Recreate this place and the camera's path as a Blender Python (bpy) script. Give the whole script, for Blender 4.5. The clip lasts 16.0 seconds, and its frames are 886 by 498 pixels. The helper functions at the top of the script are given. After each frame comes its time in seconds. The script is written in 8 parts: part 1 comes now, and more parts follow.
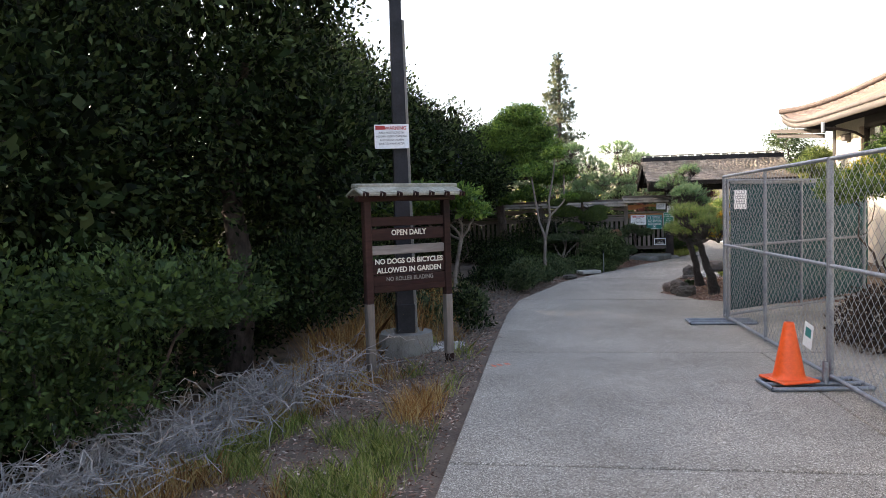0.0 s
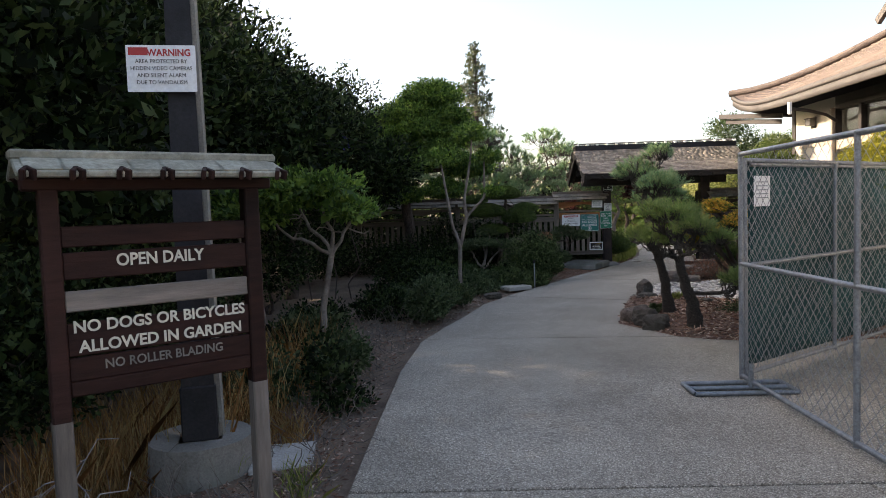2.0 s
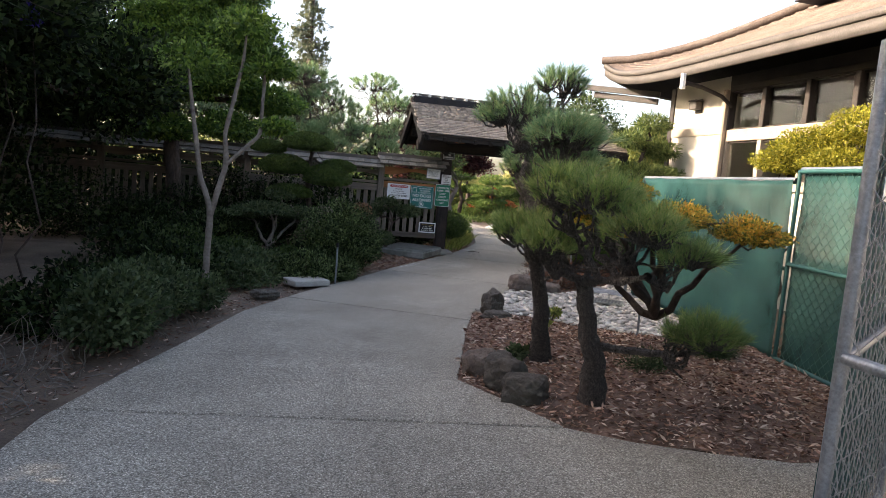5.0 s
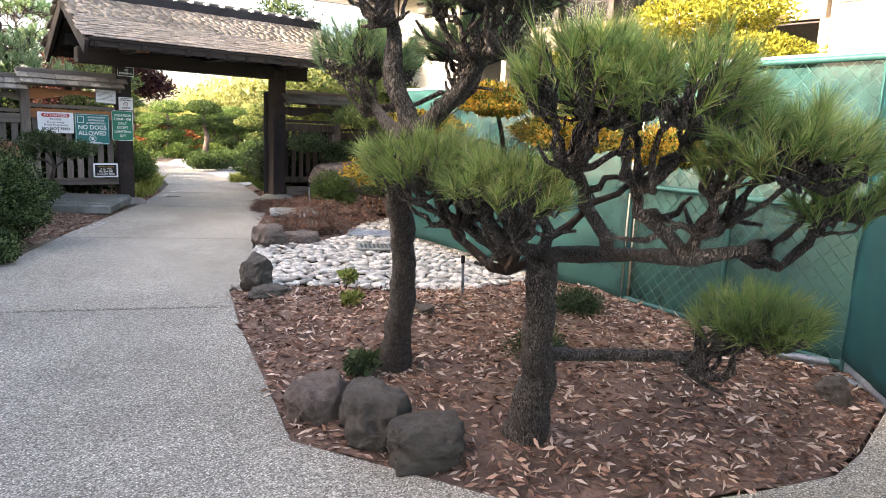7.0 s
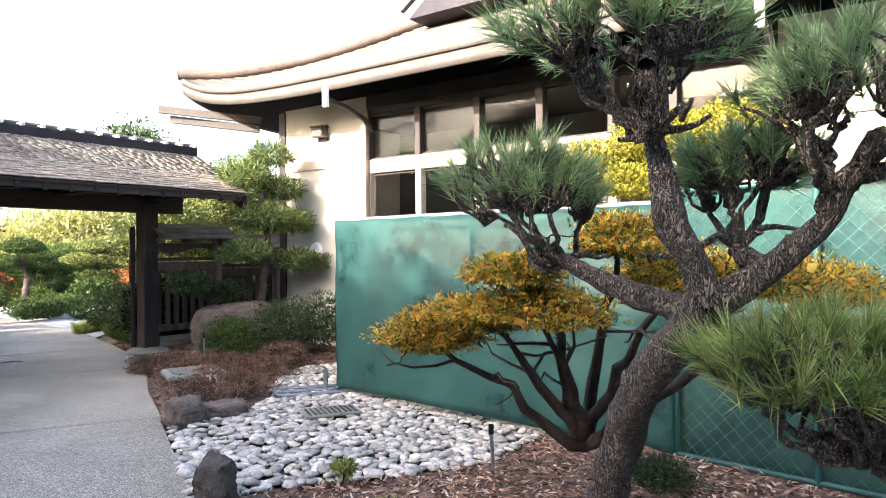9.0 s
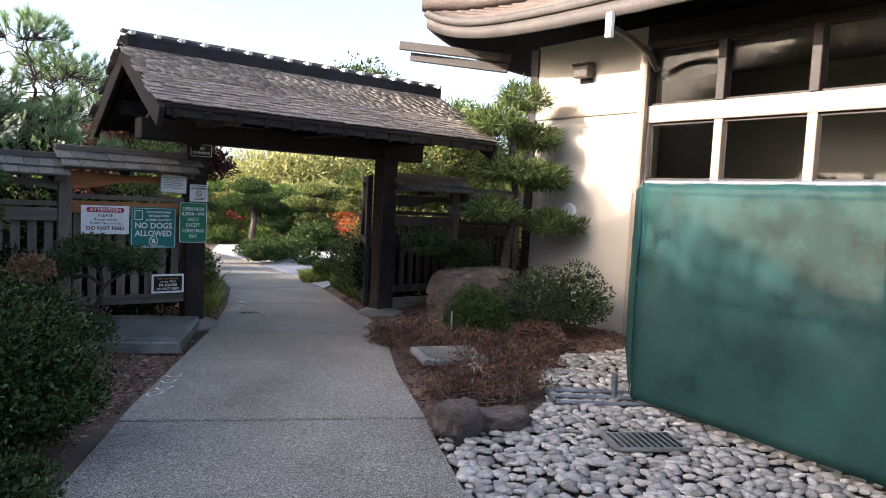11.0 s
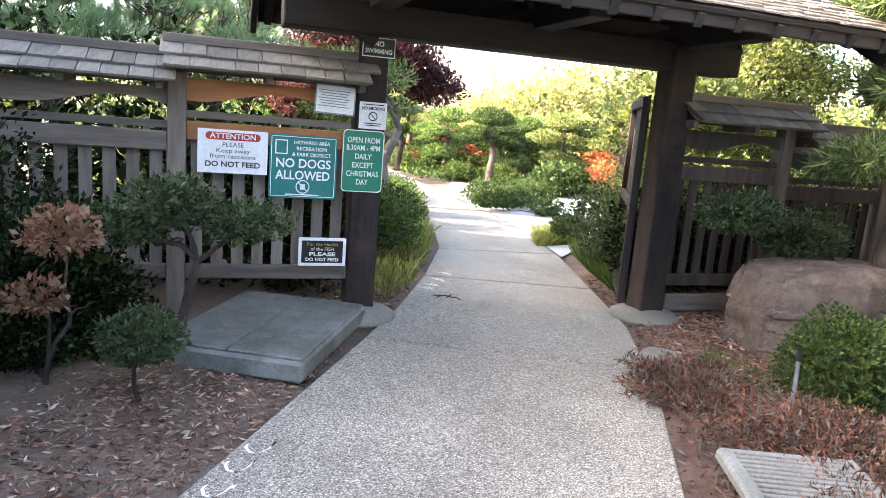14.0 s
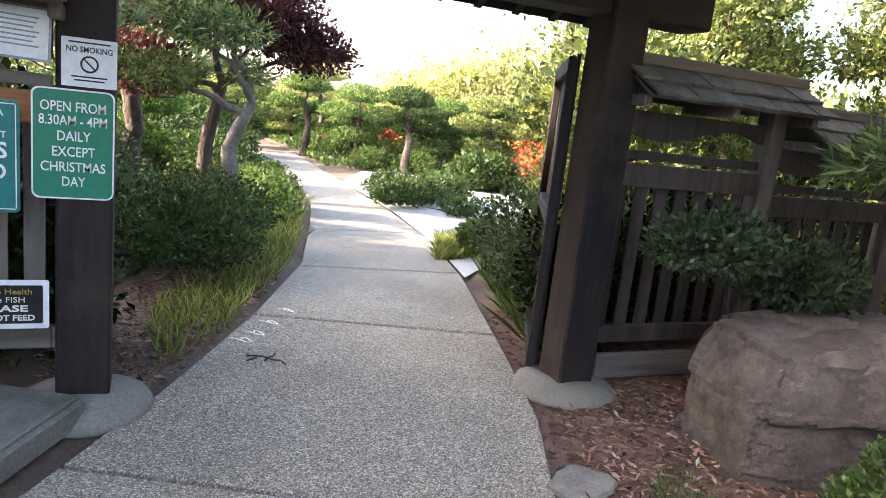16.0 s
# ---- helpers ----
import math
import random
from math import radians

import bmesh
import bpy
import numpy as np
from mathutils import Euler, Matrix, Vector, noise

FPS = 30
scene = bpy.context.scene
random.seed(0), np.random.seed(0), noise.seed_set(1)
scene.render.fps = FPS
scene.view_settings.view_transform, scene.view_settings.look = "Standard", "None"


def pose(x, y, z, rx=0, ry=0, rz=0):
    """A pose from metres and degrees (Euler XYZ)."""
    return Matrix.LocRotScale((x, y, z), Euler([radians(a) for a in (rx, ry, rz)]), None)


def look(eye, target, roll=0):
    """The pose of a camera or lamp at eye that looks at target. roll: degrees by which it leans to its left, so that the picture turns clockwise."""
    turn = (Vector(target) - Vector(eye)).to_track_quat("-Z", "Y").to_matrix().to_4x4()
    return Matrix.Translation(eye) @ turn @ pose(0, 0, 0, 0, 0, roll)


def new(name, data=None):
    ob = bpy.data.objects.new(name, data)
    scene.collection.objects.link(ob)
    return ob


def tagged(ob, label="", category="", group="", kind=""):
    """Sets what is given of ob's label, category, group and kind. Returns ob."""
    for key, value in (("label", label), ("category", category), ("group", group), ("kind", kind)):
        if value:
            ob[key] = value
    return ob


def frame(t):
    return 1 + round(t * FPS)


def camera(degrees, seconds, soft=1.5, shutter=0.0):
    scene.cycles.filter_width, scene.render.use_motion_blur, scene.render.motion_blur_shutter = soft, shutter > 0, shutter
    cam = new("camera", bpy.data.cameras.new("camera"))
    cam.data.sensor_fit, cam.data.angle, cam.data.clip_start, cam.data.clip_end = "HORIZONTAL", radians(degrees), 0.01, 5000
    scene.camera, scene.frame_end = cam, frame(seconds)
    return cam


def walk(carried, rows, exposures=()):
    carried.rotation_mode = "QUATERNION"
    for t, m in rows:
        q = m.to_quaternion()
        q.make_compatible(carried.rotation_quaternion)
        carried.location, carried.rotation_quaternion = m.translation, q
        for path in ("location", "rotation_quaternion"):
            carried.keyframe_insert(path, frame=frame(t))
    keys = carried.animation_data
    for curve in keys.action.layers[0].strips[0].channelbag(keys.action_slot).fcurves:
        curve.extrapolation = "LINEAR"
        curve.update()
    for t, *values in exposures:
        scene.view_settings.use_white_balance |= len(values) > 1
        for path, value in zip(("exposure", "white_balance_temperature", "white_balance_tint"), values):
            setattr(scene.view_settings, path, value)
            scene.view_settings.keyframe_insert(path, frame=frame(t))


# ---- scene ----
cam = camera(65.6, 16.0, soft=0.65)
PATH = [
    (0.0, (0.714, -0.400, 1.640), (0.416, 1.575, 1.530), -1.70),
    (0.1, (0.700, -0.102, 1.630), (0.404, 1.873, 1.522), -1.54),
    (0.2, (0.686, 0.196, 1.619), (0.392, 2.172, 1.513), -1.38),
    (0.3, (0.672, 0.494, 1.609), (0.380, 2.470, 1.505), -1.22),
    (0.4, (0.658, 0.792, 1.598), (0.368, 2.769, 1.496), -1.06),
    (0.5, (0.644, 1.090, 1.588), (0.356, 3.067, 1.488), -0.90),
    (1, (0.644, 2.055, 1.643), (0.389, 4.036, 1.542), -1.4),
    (1.5, (0.656, 2.848, 1.621), (0.524, 4.84, 1.506), -1.9),
    (2, (0.767, 3.586, 1.626), (0.703, 5.581, 1.506), -1.9),
    (2.5, (0.833, 4.326, 1.601), (0.819, 6.322, 1.483), -2.0),
    (3, (0.966, 5.028, 1.612), (1.001, 7.024, 1.492), -1.7),
    (3.2, (0.985, 5.31, 1.612), (1.043, 7.306, 1.497), -1.6),
    (5.3, (1.508, 8.25, 1.445), (2.035, 10.166, 1.223), 5.5),
    (5.5, (1.507, 8.5, 1.414), (2.101, 10.395, 1.174), 5.5),
    (6, (1.532, 9.164, 1.356), (2.33, 10.974, 1.062), 5.3),
    (6.5, (1.537, 9.779, 1.307), (2.544, 11.475, 0.976), 4.2),
    (7, (1.486, 10.269, 1.356), (2.746, 11.784, 1.01), 2.6),
    (7.2, (1.529, 10.481, 1.382), (2.899, 11.899, 1.043), 1.4),
    (7.5, (1.49, 10.758, 1.385), (3.016, 12.017, 1.093), 1.7),
    (8, (1.4, 11.197, 1.412), (3.12, 12.206, 1.252), 2.2),
    (8.5, (1.39, 11.625, 1.436), (3.104, 12.654, 1.398), 0.9),
    (9, (1.389, 11.988, 1.465), (2.998, 13.176, 1.469), -0.4),
    (9.2, (1.393, 12.141, 1.485), (2.918, 13.436, 1.478), -0.8),
    (11.3, (1.973, 14.119, 1.572), (3.127, 15.744, 1.4), 3.7),
    (11.5, (2.062, 14.3, 1.56), (3.128, 15.981, 1.361), 4.2),
    (12, (2.312, 14.728, 1.522), (3.151, 16.522, 1.238), 4.4),
    (12.5, (2.543, 15.241, 1.492), (3.178, 17.107, 1.151), 4.7),
    (13, (2.805, 15.681, 1.478), (3.395, 17.558, 1.119), 4.6),
    (13.5, (3.107, 16.185, 1.502), (3.7, 18.06, 1.134), 4.7),
    (14, (3.463, 16.622, 1.522), (4.084, 18.487, 1.152), 4.7),
    (14.5, (3.813, 17.041, 1.564), (4.46, 18.895, 1.188), 5.0),
    (15, (4.128, 17.463, 1.565), (4.779, 19.317, 1.192), 5.3),
    (15.5, (4.418, 17.927, 1.539), (5.143, 19.751, 1.151), 5.9),
    (16, (4.731, 18.398, 1.478), (5.521, 20.193, 1.086), 6.5),
]
EXPOSURES = [(0.0, 2.4, 7300, 14), (0.4, 1.95, 7300, 14), (1.0, 1.85, 7300, 13), (2.0, 1.85, 7300, 12), (3.2, 2.05, 7300, 12), (5.5, 2.15, 7400, 13), (7.0, 3.2, 7450, 13), (7.6, 3.35, 7400, 13), (8.5, 3.1, 6900, 11), (9.2, 2.85, 6600, 12), (11.4, 1.95, 6500, 14), (12.0, 2.35, 6600, 14), (12.6, 3.15, 6850, 13), (13.6, 3.7, 6950, 12), (14.6, 3.75, 6950, 12), (16.0, 3.4, 6800, 12)]
walk(cam, [(t, look(eye, target, roll)) for t, eye, target, roll in PATH], EXPOSURES)

# ---------------------------------------------------------------- world and sun
SUN_TO = Vector((-1.0, 0.22, 0.40)).normalized()
world = bpy.data.worlds.new("sky")
scene.world = world
world.use_nodes = True
wn = world.node_tree.nodes
sky = wn.new("ShaderNodeTexSky")
sky.sky_type = "NISHITA"
sky.sun_disc = False
sky.sun_elevation = math.asin(SUN_TO.z)
sky.sun_rotation = math.atan2(SUN_TO.x, SUN_TO.y)
sky.air_density, sky.dust_density, sky.ozone_density = 0.8, 3.5, 0.4
wn["Background"].inputs["Strength"].default_value = 0.15
world.node_tree.links.new(sky.outputs[0], wn["Background"].inputs["Color"])
sun = new("sun", bpy.data.lights.new("sun", "SUN"))
sun.data.energy, sun.data.angle, sun.data.color = 3.0, radians(0.6), (1.0, 0.90, 0.76)
sun.matrix_world = look((-30, 10, 14), Vector((-30, 10, 14)) - SUN_TO)

# ---------------------------------------------------------------- mesh helpers
def mesh_from(name, verts, faces):
    """One mesh from an (n, 3) array and equal-sided faces (m, k)."""
    verts, faces = np.asarray(verts, dtype=np.float32), np.asarray(faces, dtype=np.int32)
    me = bpy.data.meshes.new(name)
    me.vertices.add(len(verts))
    me.vertices.foreach_set("co", verts.ravel())
    k = faces.shape[1]
    me.loops.add(faces.size)
    me.loops.foreach_set("vertex_index", faces.ravel())
    me.polygons.add(len(faces))
    me.polygons.foreach_set("loop_start", np.arange(0, faces.size, k, dtype=np.int32))
    me.update(calc_edges=True)
    return me


def smooth(me, on=True):
    me.polygons.foreach_set("use_smooth", [on] * len(me.polygons))
    return me


def put(name, me, material, parent=None, label="", place=None):
    ob = new(name, me)
    if material is not None and not me.materials:
        me.materials.append(material)
    if parent is not None:
        ob.parent = parent
    if place is not None:
        ob.matrix_local = place
    if label:
        ob["label"] = label
    return ob


def part(name, bm, material, parent, label="", place=None, soft=False):
    me = bpy.data.meshes.new(name)
    bm.to_mesh(me)
    bm.free()
    if soft:
        smooth(me)
    return put(name, me, material, parent, label, place)


def thing(name, label, category, place=(0, 0, 0), turn=0, group="", kind=""):
    ob = new(name)
    ob.empty_display_size = 0.1
    ob.matrix_local = pose(*place, 0, 0, turn)
    return tagged(ob, label, category, group, kind)


def box(bm, c, s, m=None, bevel=0.0):
    r = bmesh.ops.create_cube(bm, size=1.0)
    vs = r["verts"]
    for v in vs:
        v.co = Vector((v.co.x * s[0] + c[0], v.co.y * s[1] + c[1], v.co.z * s[2] + c[2]))
        if m is not None:
            v.co = m @ v.co
    if bevel:
        es = list({e for v in vs for e in v.link_edges})
        bmesh.ops.bevel(bm, geom=es, offset=bevel, segments=1, affect="EDGES", profile=0.5)
    return bm


def block(name, c, s, material, parent, bevel=0.006, label="", m=None, wobble=0.0):
    bm = bmesh.new()
    box(bm, c, s, m, bevel)
    if wobble:
        for v in bm.verts:
            v.co += noise.noise_vector(v.co * 3.1) * wobble
    return part(name, bm, material, parent, label)


def beam(name, a, b, w, h, material, parent, bevel=0.006, label=""):
    """A timber from a to b, w wide and h high."""
    a, b = Vector(a), Vector(b)
    d = b - a
    x = d.normalized()
    y = Vector((0, 0, 1)).cross(x)
    y = y.normalized() if y.length > 1e-4 else Vector((0, 1, 0))
    z = x.cross(y)
    m = Matrix((x, y, z)).transposed().to_4x4()
    m.translation = (a + b) / 2
    return block(name, (0, 0, 0), (d.length, w, h), material, parent, bevel, label, m)


def tube_arrays(path, radii, sides=6, base=0, up=None):
    p = np.asarray(path, dtype=float)
    n = len(p)
    r = np.full(n, radii, dtype=float) if np.isscalar(radii) else np.asarray(radii, dtype=float)
    t = np.gradient(p, axis=0)
    t /= np.linalg.norm(t, axis=1)[:, None] + 1e-9
    if up is None:
        up = np.array([0.0, 0.0, 1.0]) if np.abs(t[:, 2]).max() < 0.97 else np.array([0.83, 0.55, 0.0])
    u = np.cross(t, up)
    u /= np.linalg.norm(u, axis=1)[:, None] + 1e-9
    v = np.cross(t, u)
    a = np.linspace(0, 2 * np.pi, sides, endpoint=False)
    ring = p[:, None, :] + r[:, None, None] * (np.cos(a)[None, :, None] * u[:, None, :] + np.sin(a)[None, :, None] * v[:, None, :])
    i = np.arange(n - 1)[:, None] * sides
    j = np.arange(sides)[None, :]
    k = (j + 1) % sides
    f = np.stack([i + j, i + k, i + sides + k, i + sides + j], axis=-1).reshape(-1, 4) + base
    return ring.reshape(-1, 3), f


def tubes(name, paths, material, parent=None, sides=6, label=""):
    vs, fs, base = [], [], 0
    for path, radii in paths:
        v, f = tube_arrays(path, radii, sides, base)
        vs.append(v), fs.append(f)
        base += len(v)
    return put(name, smooth(mesh_from(name, np.concatenate(vs), np.concatenate(fs))), material, parent, label)


def bend(a, b, rng, wild=0.12, n=7, sag=0.0):
    a, b = np.asarray(a, float), np.asarray(b, float)
    t = np.linspace(0, 1, n)[:, None]
    d = np.linalg.norm(b - a)
    off = np.cumsum(rng.normal(0, wild * d / n ** 0.5, (n, 3)), axis=0)
    off -= t * off[-1] + (1 - t) * off[0]
    out = a + (b - a) * t + off
    out[:, 2] += sag * d * np.sin(np.pi * t[:, 0])
    return out


# ---------------------------------------------------------------- materials
def nodes_of(name):
    m = bpy.data.materials.new(name)
    m.use_nodes = True
    nt = m.node_tree
    return m, nt, nt.nodes["Principled BSDF"]


def ramp(nt, fac, stops):
    r = nt.nodes.new("ShaderNodeValToRGB")
    e = r.color_ramp.elements
    while len(e) < len(stops):
        e.new(0.5)
    for el, (p, c) in zip(e, stops):
        el.position, el.color = p, (*c, 1)
    nt.links.new(fac, r.inputs[0])
    return r.outputs[0]


def noise_tex(nt, scale, detail=6.0, rough=0.6, stretch=None, kind="Object"):
    tc = nt.nodes.new("ShaderNodeTexCoord")
    n = nt.nodes.new("ShaderNodeTexNoise")
    n.inputs["Scale"].default_value, n.inputs["Detail"].default_value, n.inputs["Roughness"].default_value = scale, detail, rough
    src = tc.outputs[kind]
    if stretch:
        mp = nt.nodes.new("ShaderNodeMapping")
        mp.inputs["Scale"].default_value = stretch
        nt.links.new(src, mp.inputs[0])
        src = mp.outputs[0]
    nt.links.new(src, n.inputs["Vector"])
    return n.outputs["Fac"]


def mix(nt, fac, a, b, mode="MIX"):
    m = nt.nodes.new("ShaderNodeMix")
    m.data_type, m.blend_type = "RGBA", mode
    for sock, v in ((m.inputs[0], fac), (m.inputs[6], a), (m.inputs[7], b)):
        if hasattr(v, "links"):
            nt.links.new(v, sock)
        else:
            sock.default_value = v if isinstance(v, (int, float)) else (*v, 1)
    return m.outputs[2]


def surface(name, dark, light, scale=8.0, fine=60.0, rough=0.8, bump=0.3, stretch=None, stain=None, metal=0.0, vary=0.0, depth=0.01, spec=0.3):
    """A weathered surface: large patches, fine grain, an optional stain colour and a spread from piece to piece."""
    m, nt, bs = nodes_of(name)
    big = noise_tex(nt, scale, 5, 0.6, stretch)
    small = noise_tex(nt, fine, 8, 0.7, stretch)
    col = ramp(nt, big, [(0.3, dark), (0.7, light)])
    grain = ramp(nt, small, [(0.3, (0.55, 0.55, 0.55)), (0.7, (1.25, 1.25, 1.25))])
    col = mix(nt, 0.8, col, grain, "MULTIPLY")
    if stain:
        col = mix(nt, ramp(nt, noise_tex(nt, scale * 0.35, 6, 0.7), [(0.5, (0, 0, 0)), (0.68, (0.8, 0.8, 0.8))]), col, stain)
    if vary:
        oi = nt.nodes.new("ShaderNodeObjectInfo")
        col = mix(nt, 1.0, col, ramp(nt, oi.outputs["Random"], [(0, (1 - vary,) * 3), (1, (1 + vary,) * 3)]), "MULTIPLY")
    nt.links.new(col, bs.inputs["Base Color"])
    bs.inputs["Roughness"].default_value, bs.inputs["Metallic"].default_value = rough, metal
    bs.inputs["Specular IOR Level"].default_value = spec
    b = nt.nodes.new("ShaderNodeBump")
    b.inputs["Strength"].default_value, b.inputs["Distance"].default_value = bump, depth
    nt.links.new(small, b.inputs["Height"])
    nt.links.new(b.outputs[0], bs.inputs["Normal"])
    return m


def leafy(name, stops, rough=0.55, through_it=0.3, spec=0.16, clump=1.3, low=0.7):
    """Leaves: a colour for each leaf, with some light through it."""
    m, nt, bs = nodes_of(name)
    geo = nt.nodes.new("ShaderNodeNewGeometry")
    k = len(stops) - 1
    col = ramp(nt, geo.outputs["Random Per Island"], [(i / k, c) for i, c in enumerate(stops)])
    big = ramp(nt, noise_tex(nt, clump, 3, 0.6), [(0.3, (low,) * 3), (0.7, (1.3, 1.3, 1.3))])
    col = mix(nt, 1.0, col, big, "MULTIPLY")
    nt.links.new(col, bs.inputs["Base Color"])
    bs.inputs["Roughness"].default_value = rough
    bs.inputs["Specular IOR Level"].default_value = spec
    tr = nt.nodes.new("ShaderNodeBsdfTranslucent")
    nt.links.new(mix(nt, 1.0, col, (1.15, 1.2, 0.8), "MULTIPLY"), tr.inputs["Color"])
    ms = nt.nodes.new("ShaderNodeMixShader")
    ms.inputs[0].default_value = through_it
    nt.links.new(bs.outputs[0], ms.inputs[1])
    nt.links.new(tr.outputs[0], ms.inputs[2])
    nt.links.new(ms.outputs[0], nt.nodes["Material Output"].inputs["Surface"])
    return m


def plain(name, col, rough=0.5, metal=0.0, spec=0.4):
    m, nt, bs = nodes_of(name)
    c = mix(nt, 1.0, col, ramp(nt, noise_tex(nt, 30, 6, 0.7), [(0.3, (0.85, 0.85, 0.85)), (0.7, (1.1, 1.1, 1.1))]), "MULTIPLY")
    nt.links.new(c, bs.inputs["Base Color"])
    bs.inputs["Roughness"].default_value, bs.inputs["Metallic"].default_value = rough, metal
    bs.inputs["Specular IOR Level"].default_value = spec
    return m


def aggregate():
    """Exposed-aggregate concrete: small stones of several greys in a grey matrix."""
    m, nt, bs = nodes_of("aggregate_concrete")
    tc = nt.nodes.new("ShaderNodeTexCoord")
    v = nt.nodes.new("ShaderNodeTexVoronoi")
    v.inputs["Scale"].default_value = 150
    nt.links.new(tc.outputs["Object"], v.inputs["Vector"])
    sep = nt.nodes.new("ShaderNodeSeparateColor")
    nt.links.new(v.outputs["Color"], sep.inputs[0])
    stone = ramp(nt, sep.outputs[0], [(0.0, (0.13, 0.115, 0.096)), (0.5, (0.345, 0.312, 0.268)), (0.85, (0.48, 0.44, 0.385)), (1.0, (0.78, 0.735, 0.66))])
    edge = ramp(nt, v.outputs["Distance"], [(0.35, (1, 1, 1)), (0.75, (0.6, 0.6, 0.6))])
    col = mix(nt, 1.0, stone, edge, "MULTIPLY")
    patch_ = ramp(nt, noise_tex(nt, 0.7, 6, 0.65), [(0.32, (0.72, 0.70, 0.67)), (0.68, (1.18, 1.16, 1.13))])
    col = mix(nt, 1.0, col, patch_, "MULTIPLY")
    col = mix(nt, ramp(nt, noise_tex(nt, 2.3, 8, 0.7), [(0.55, (0, 0, 0)), (0.75, (0.45, 0.45, 0.45))]), col, (0.16, 0.145, 0.13))
    nt.links.new(col, bs.inputs["Base Color"])
    bs.inputs["Roughness"].default_value = 0.85
    b = nt.nodes.new("ShaderNodeBump")
    b.inputs["Strength"].default_value, b.inputs["Distance"].default_value, b.invert = 0.5, 0.004, True
    nt.links.new(v.outputs["Distance"], b.inputs["Height"])
    nt.links.new(b.outputs[0], bs.inputs["Normal"])
    return m


def scaly(name):
    """Pine bark: long plates parted by dark fissures."""
    m, nt, bs = nodes_of(name)
    tc = nt.nodes.new("ShaderNodeTexCoord")
    mp = nt.nodes.new("ShaderNodeMapping")
    mp.inputs["Scale"].default_value = (1, 1, 0.42)
    nt.links.new(tc.outputs["Object"], mp.inputs[0])
    wob = nt.nodes.new("ShaderNodeTexNoise")
    wob.inputs["Scale"].default_value = 30
    nt.links.new(mp.outputs[0], wob.inputs["Vector"])
    add = nt.nodes.new("ShaderNodeVectorMath")
    add.operation = "MULTIPLY_ADD"
    add.inputs[1].default_value = (0.11, 0.11, 0.11)
    nt.links.new(wob.outputs["Color"], add.inputs[0])
    nt.links.new(mp.outputs[0], add.inputs[2])
    v = nt.nodes.new("ShaderNodeTexVoronoi")
    v.feature = "DISTANCE_TO_EDGE"
    v.inputs["Scale"].default_value = 78
    nt.links.new(add.outputs[0], v.inputs["Vector"])
    crack = ramp(nt, v.outputs["Distance"], [(0.0, (0.22, 0.21, 0.21)), (0.22, (1, 1, 1))])
    col = ramp(nt, noise_tex(nt, 34, 9, 0.8), [(0.3, (0.06, 0.048, 0.043)), (0.7, (0.27, 0.235, 0.215))])
    nt.links.new(mix(nt, 1.0, col, crack, "MULTIPLY"), bs.inputs["Base Color"])
    bs.inputs["Roughness"].default_value = 0.95
    b = nt.nodes.new("ShaderNodeBump")
    b.inputs["Strength"].default_value, b.inputs["Distance"].default_value = 1.0, 0.02
    nt.links.new(crack, b.inputs["Height"])
    nt.links.new(b.outputs[0], bs.inputs["Normal"])
    return m


M_PATH = aggregate()
M_GREENPIPE = plain("green_painted_pipe", (0.02, 0.085, 0.08), 0.5)
M_EDGE = surface("path_edge_concrete", (0.25, 0.24, 0.22), (0.4, 0.38, 0.36), 6, 80, 0.9)
M_SOIL = surface("dry_soil", (0.12, 0.09, 0.07), (0.25, 0.185, 0.145), 2.5, 45, 0.95, 0.9, stain=(0.19, 0.14, 0.10), depth=0.03)
M_MULCH = surface("bark_mulch", (0.14, 0.085, 0.066), (0.30, 0.19, 0.15), 3, 55, 0.95, 1.0, stain=(0.07, 0.05, 0.04), depth=0.03)
M_GRAVEL = surface("white_gravel", (0.42, 0.43, 0.44), (0.62, 0.63, 0.64), 3, 120, 0.9, 0.6)
M_TIMBER = surface("weathered_timber", (0.095, 0.08, 0.07), (0.235, 0.20, 0.175), 3, 26, 0.85, 0.5, stretch=(1, 1, 0.12), vary=0.2)
M_TIMBER_H = surface("weathered_rail_timber", (0.095, 0.08, 0.07), (0.245, 0.21, 0.185), 3, 26, 0.85, 0.5, stretch=(0.1, 1, 1), vary=0.2)
M_DARKWOOD = surface("dark_stained_post", (0.015, 0.012, 0.013), (0.048, 0.038, 0.036), 3, 30, 0.7, 0.5, stretch=(1, 1, 0.1), stain=(0.07, 0.048, 0.04), spec=0.2)
M_FENCE_DARK = surface("dark_weathered_pickets", (0.035, 0.028, 0.025), (0.11, 0.085, 0.073), 3, 26, 0.85, 0.5, stretch=(1, 1, 0.12), vary=0.2)
M_DARKBEAM = surface("dark_stained_beam", (0.016, 0.014, 0.014), (0.04, 0.034, 0.032), 3, 30, 0.75, 0.4, stretch=(0.1, 1, 1))
M_ORANGE = surface("orange_board", (0.32, 0.13, 0.055), (0.42, 0.19, 0.085), 3, 30, 0.8, 0.4, stretch=(0.1, 1, 1), stain=(0.2, 0.11, 0.07))
M_REDWOOD = surface("stained_signboard", (0.016, 0.009, 0.008), (0.052, 0.022, 0.018), 4, 30, 0.65, 0.4, stretch=(0.15, 1, 1), vary=0.3, spec=0.15)
M_SHAKE = surface("wood_shakes", (0.22, 0.185, 0.15), (0.43, 0.365, 0.295), 5, 34, 0.9, 0.7, stretch=(1, 0.25, 0.25), stain=(0.13, 0.11, 0.10), vary=0.28)
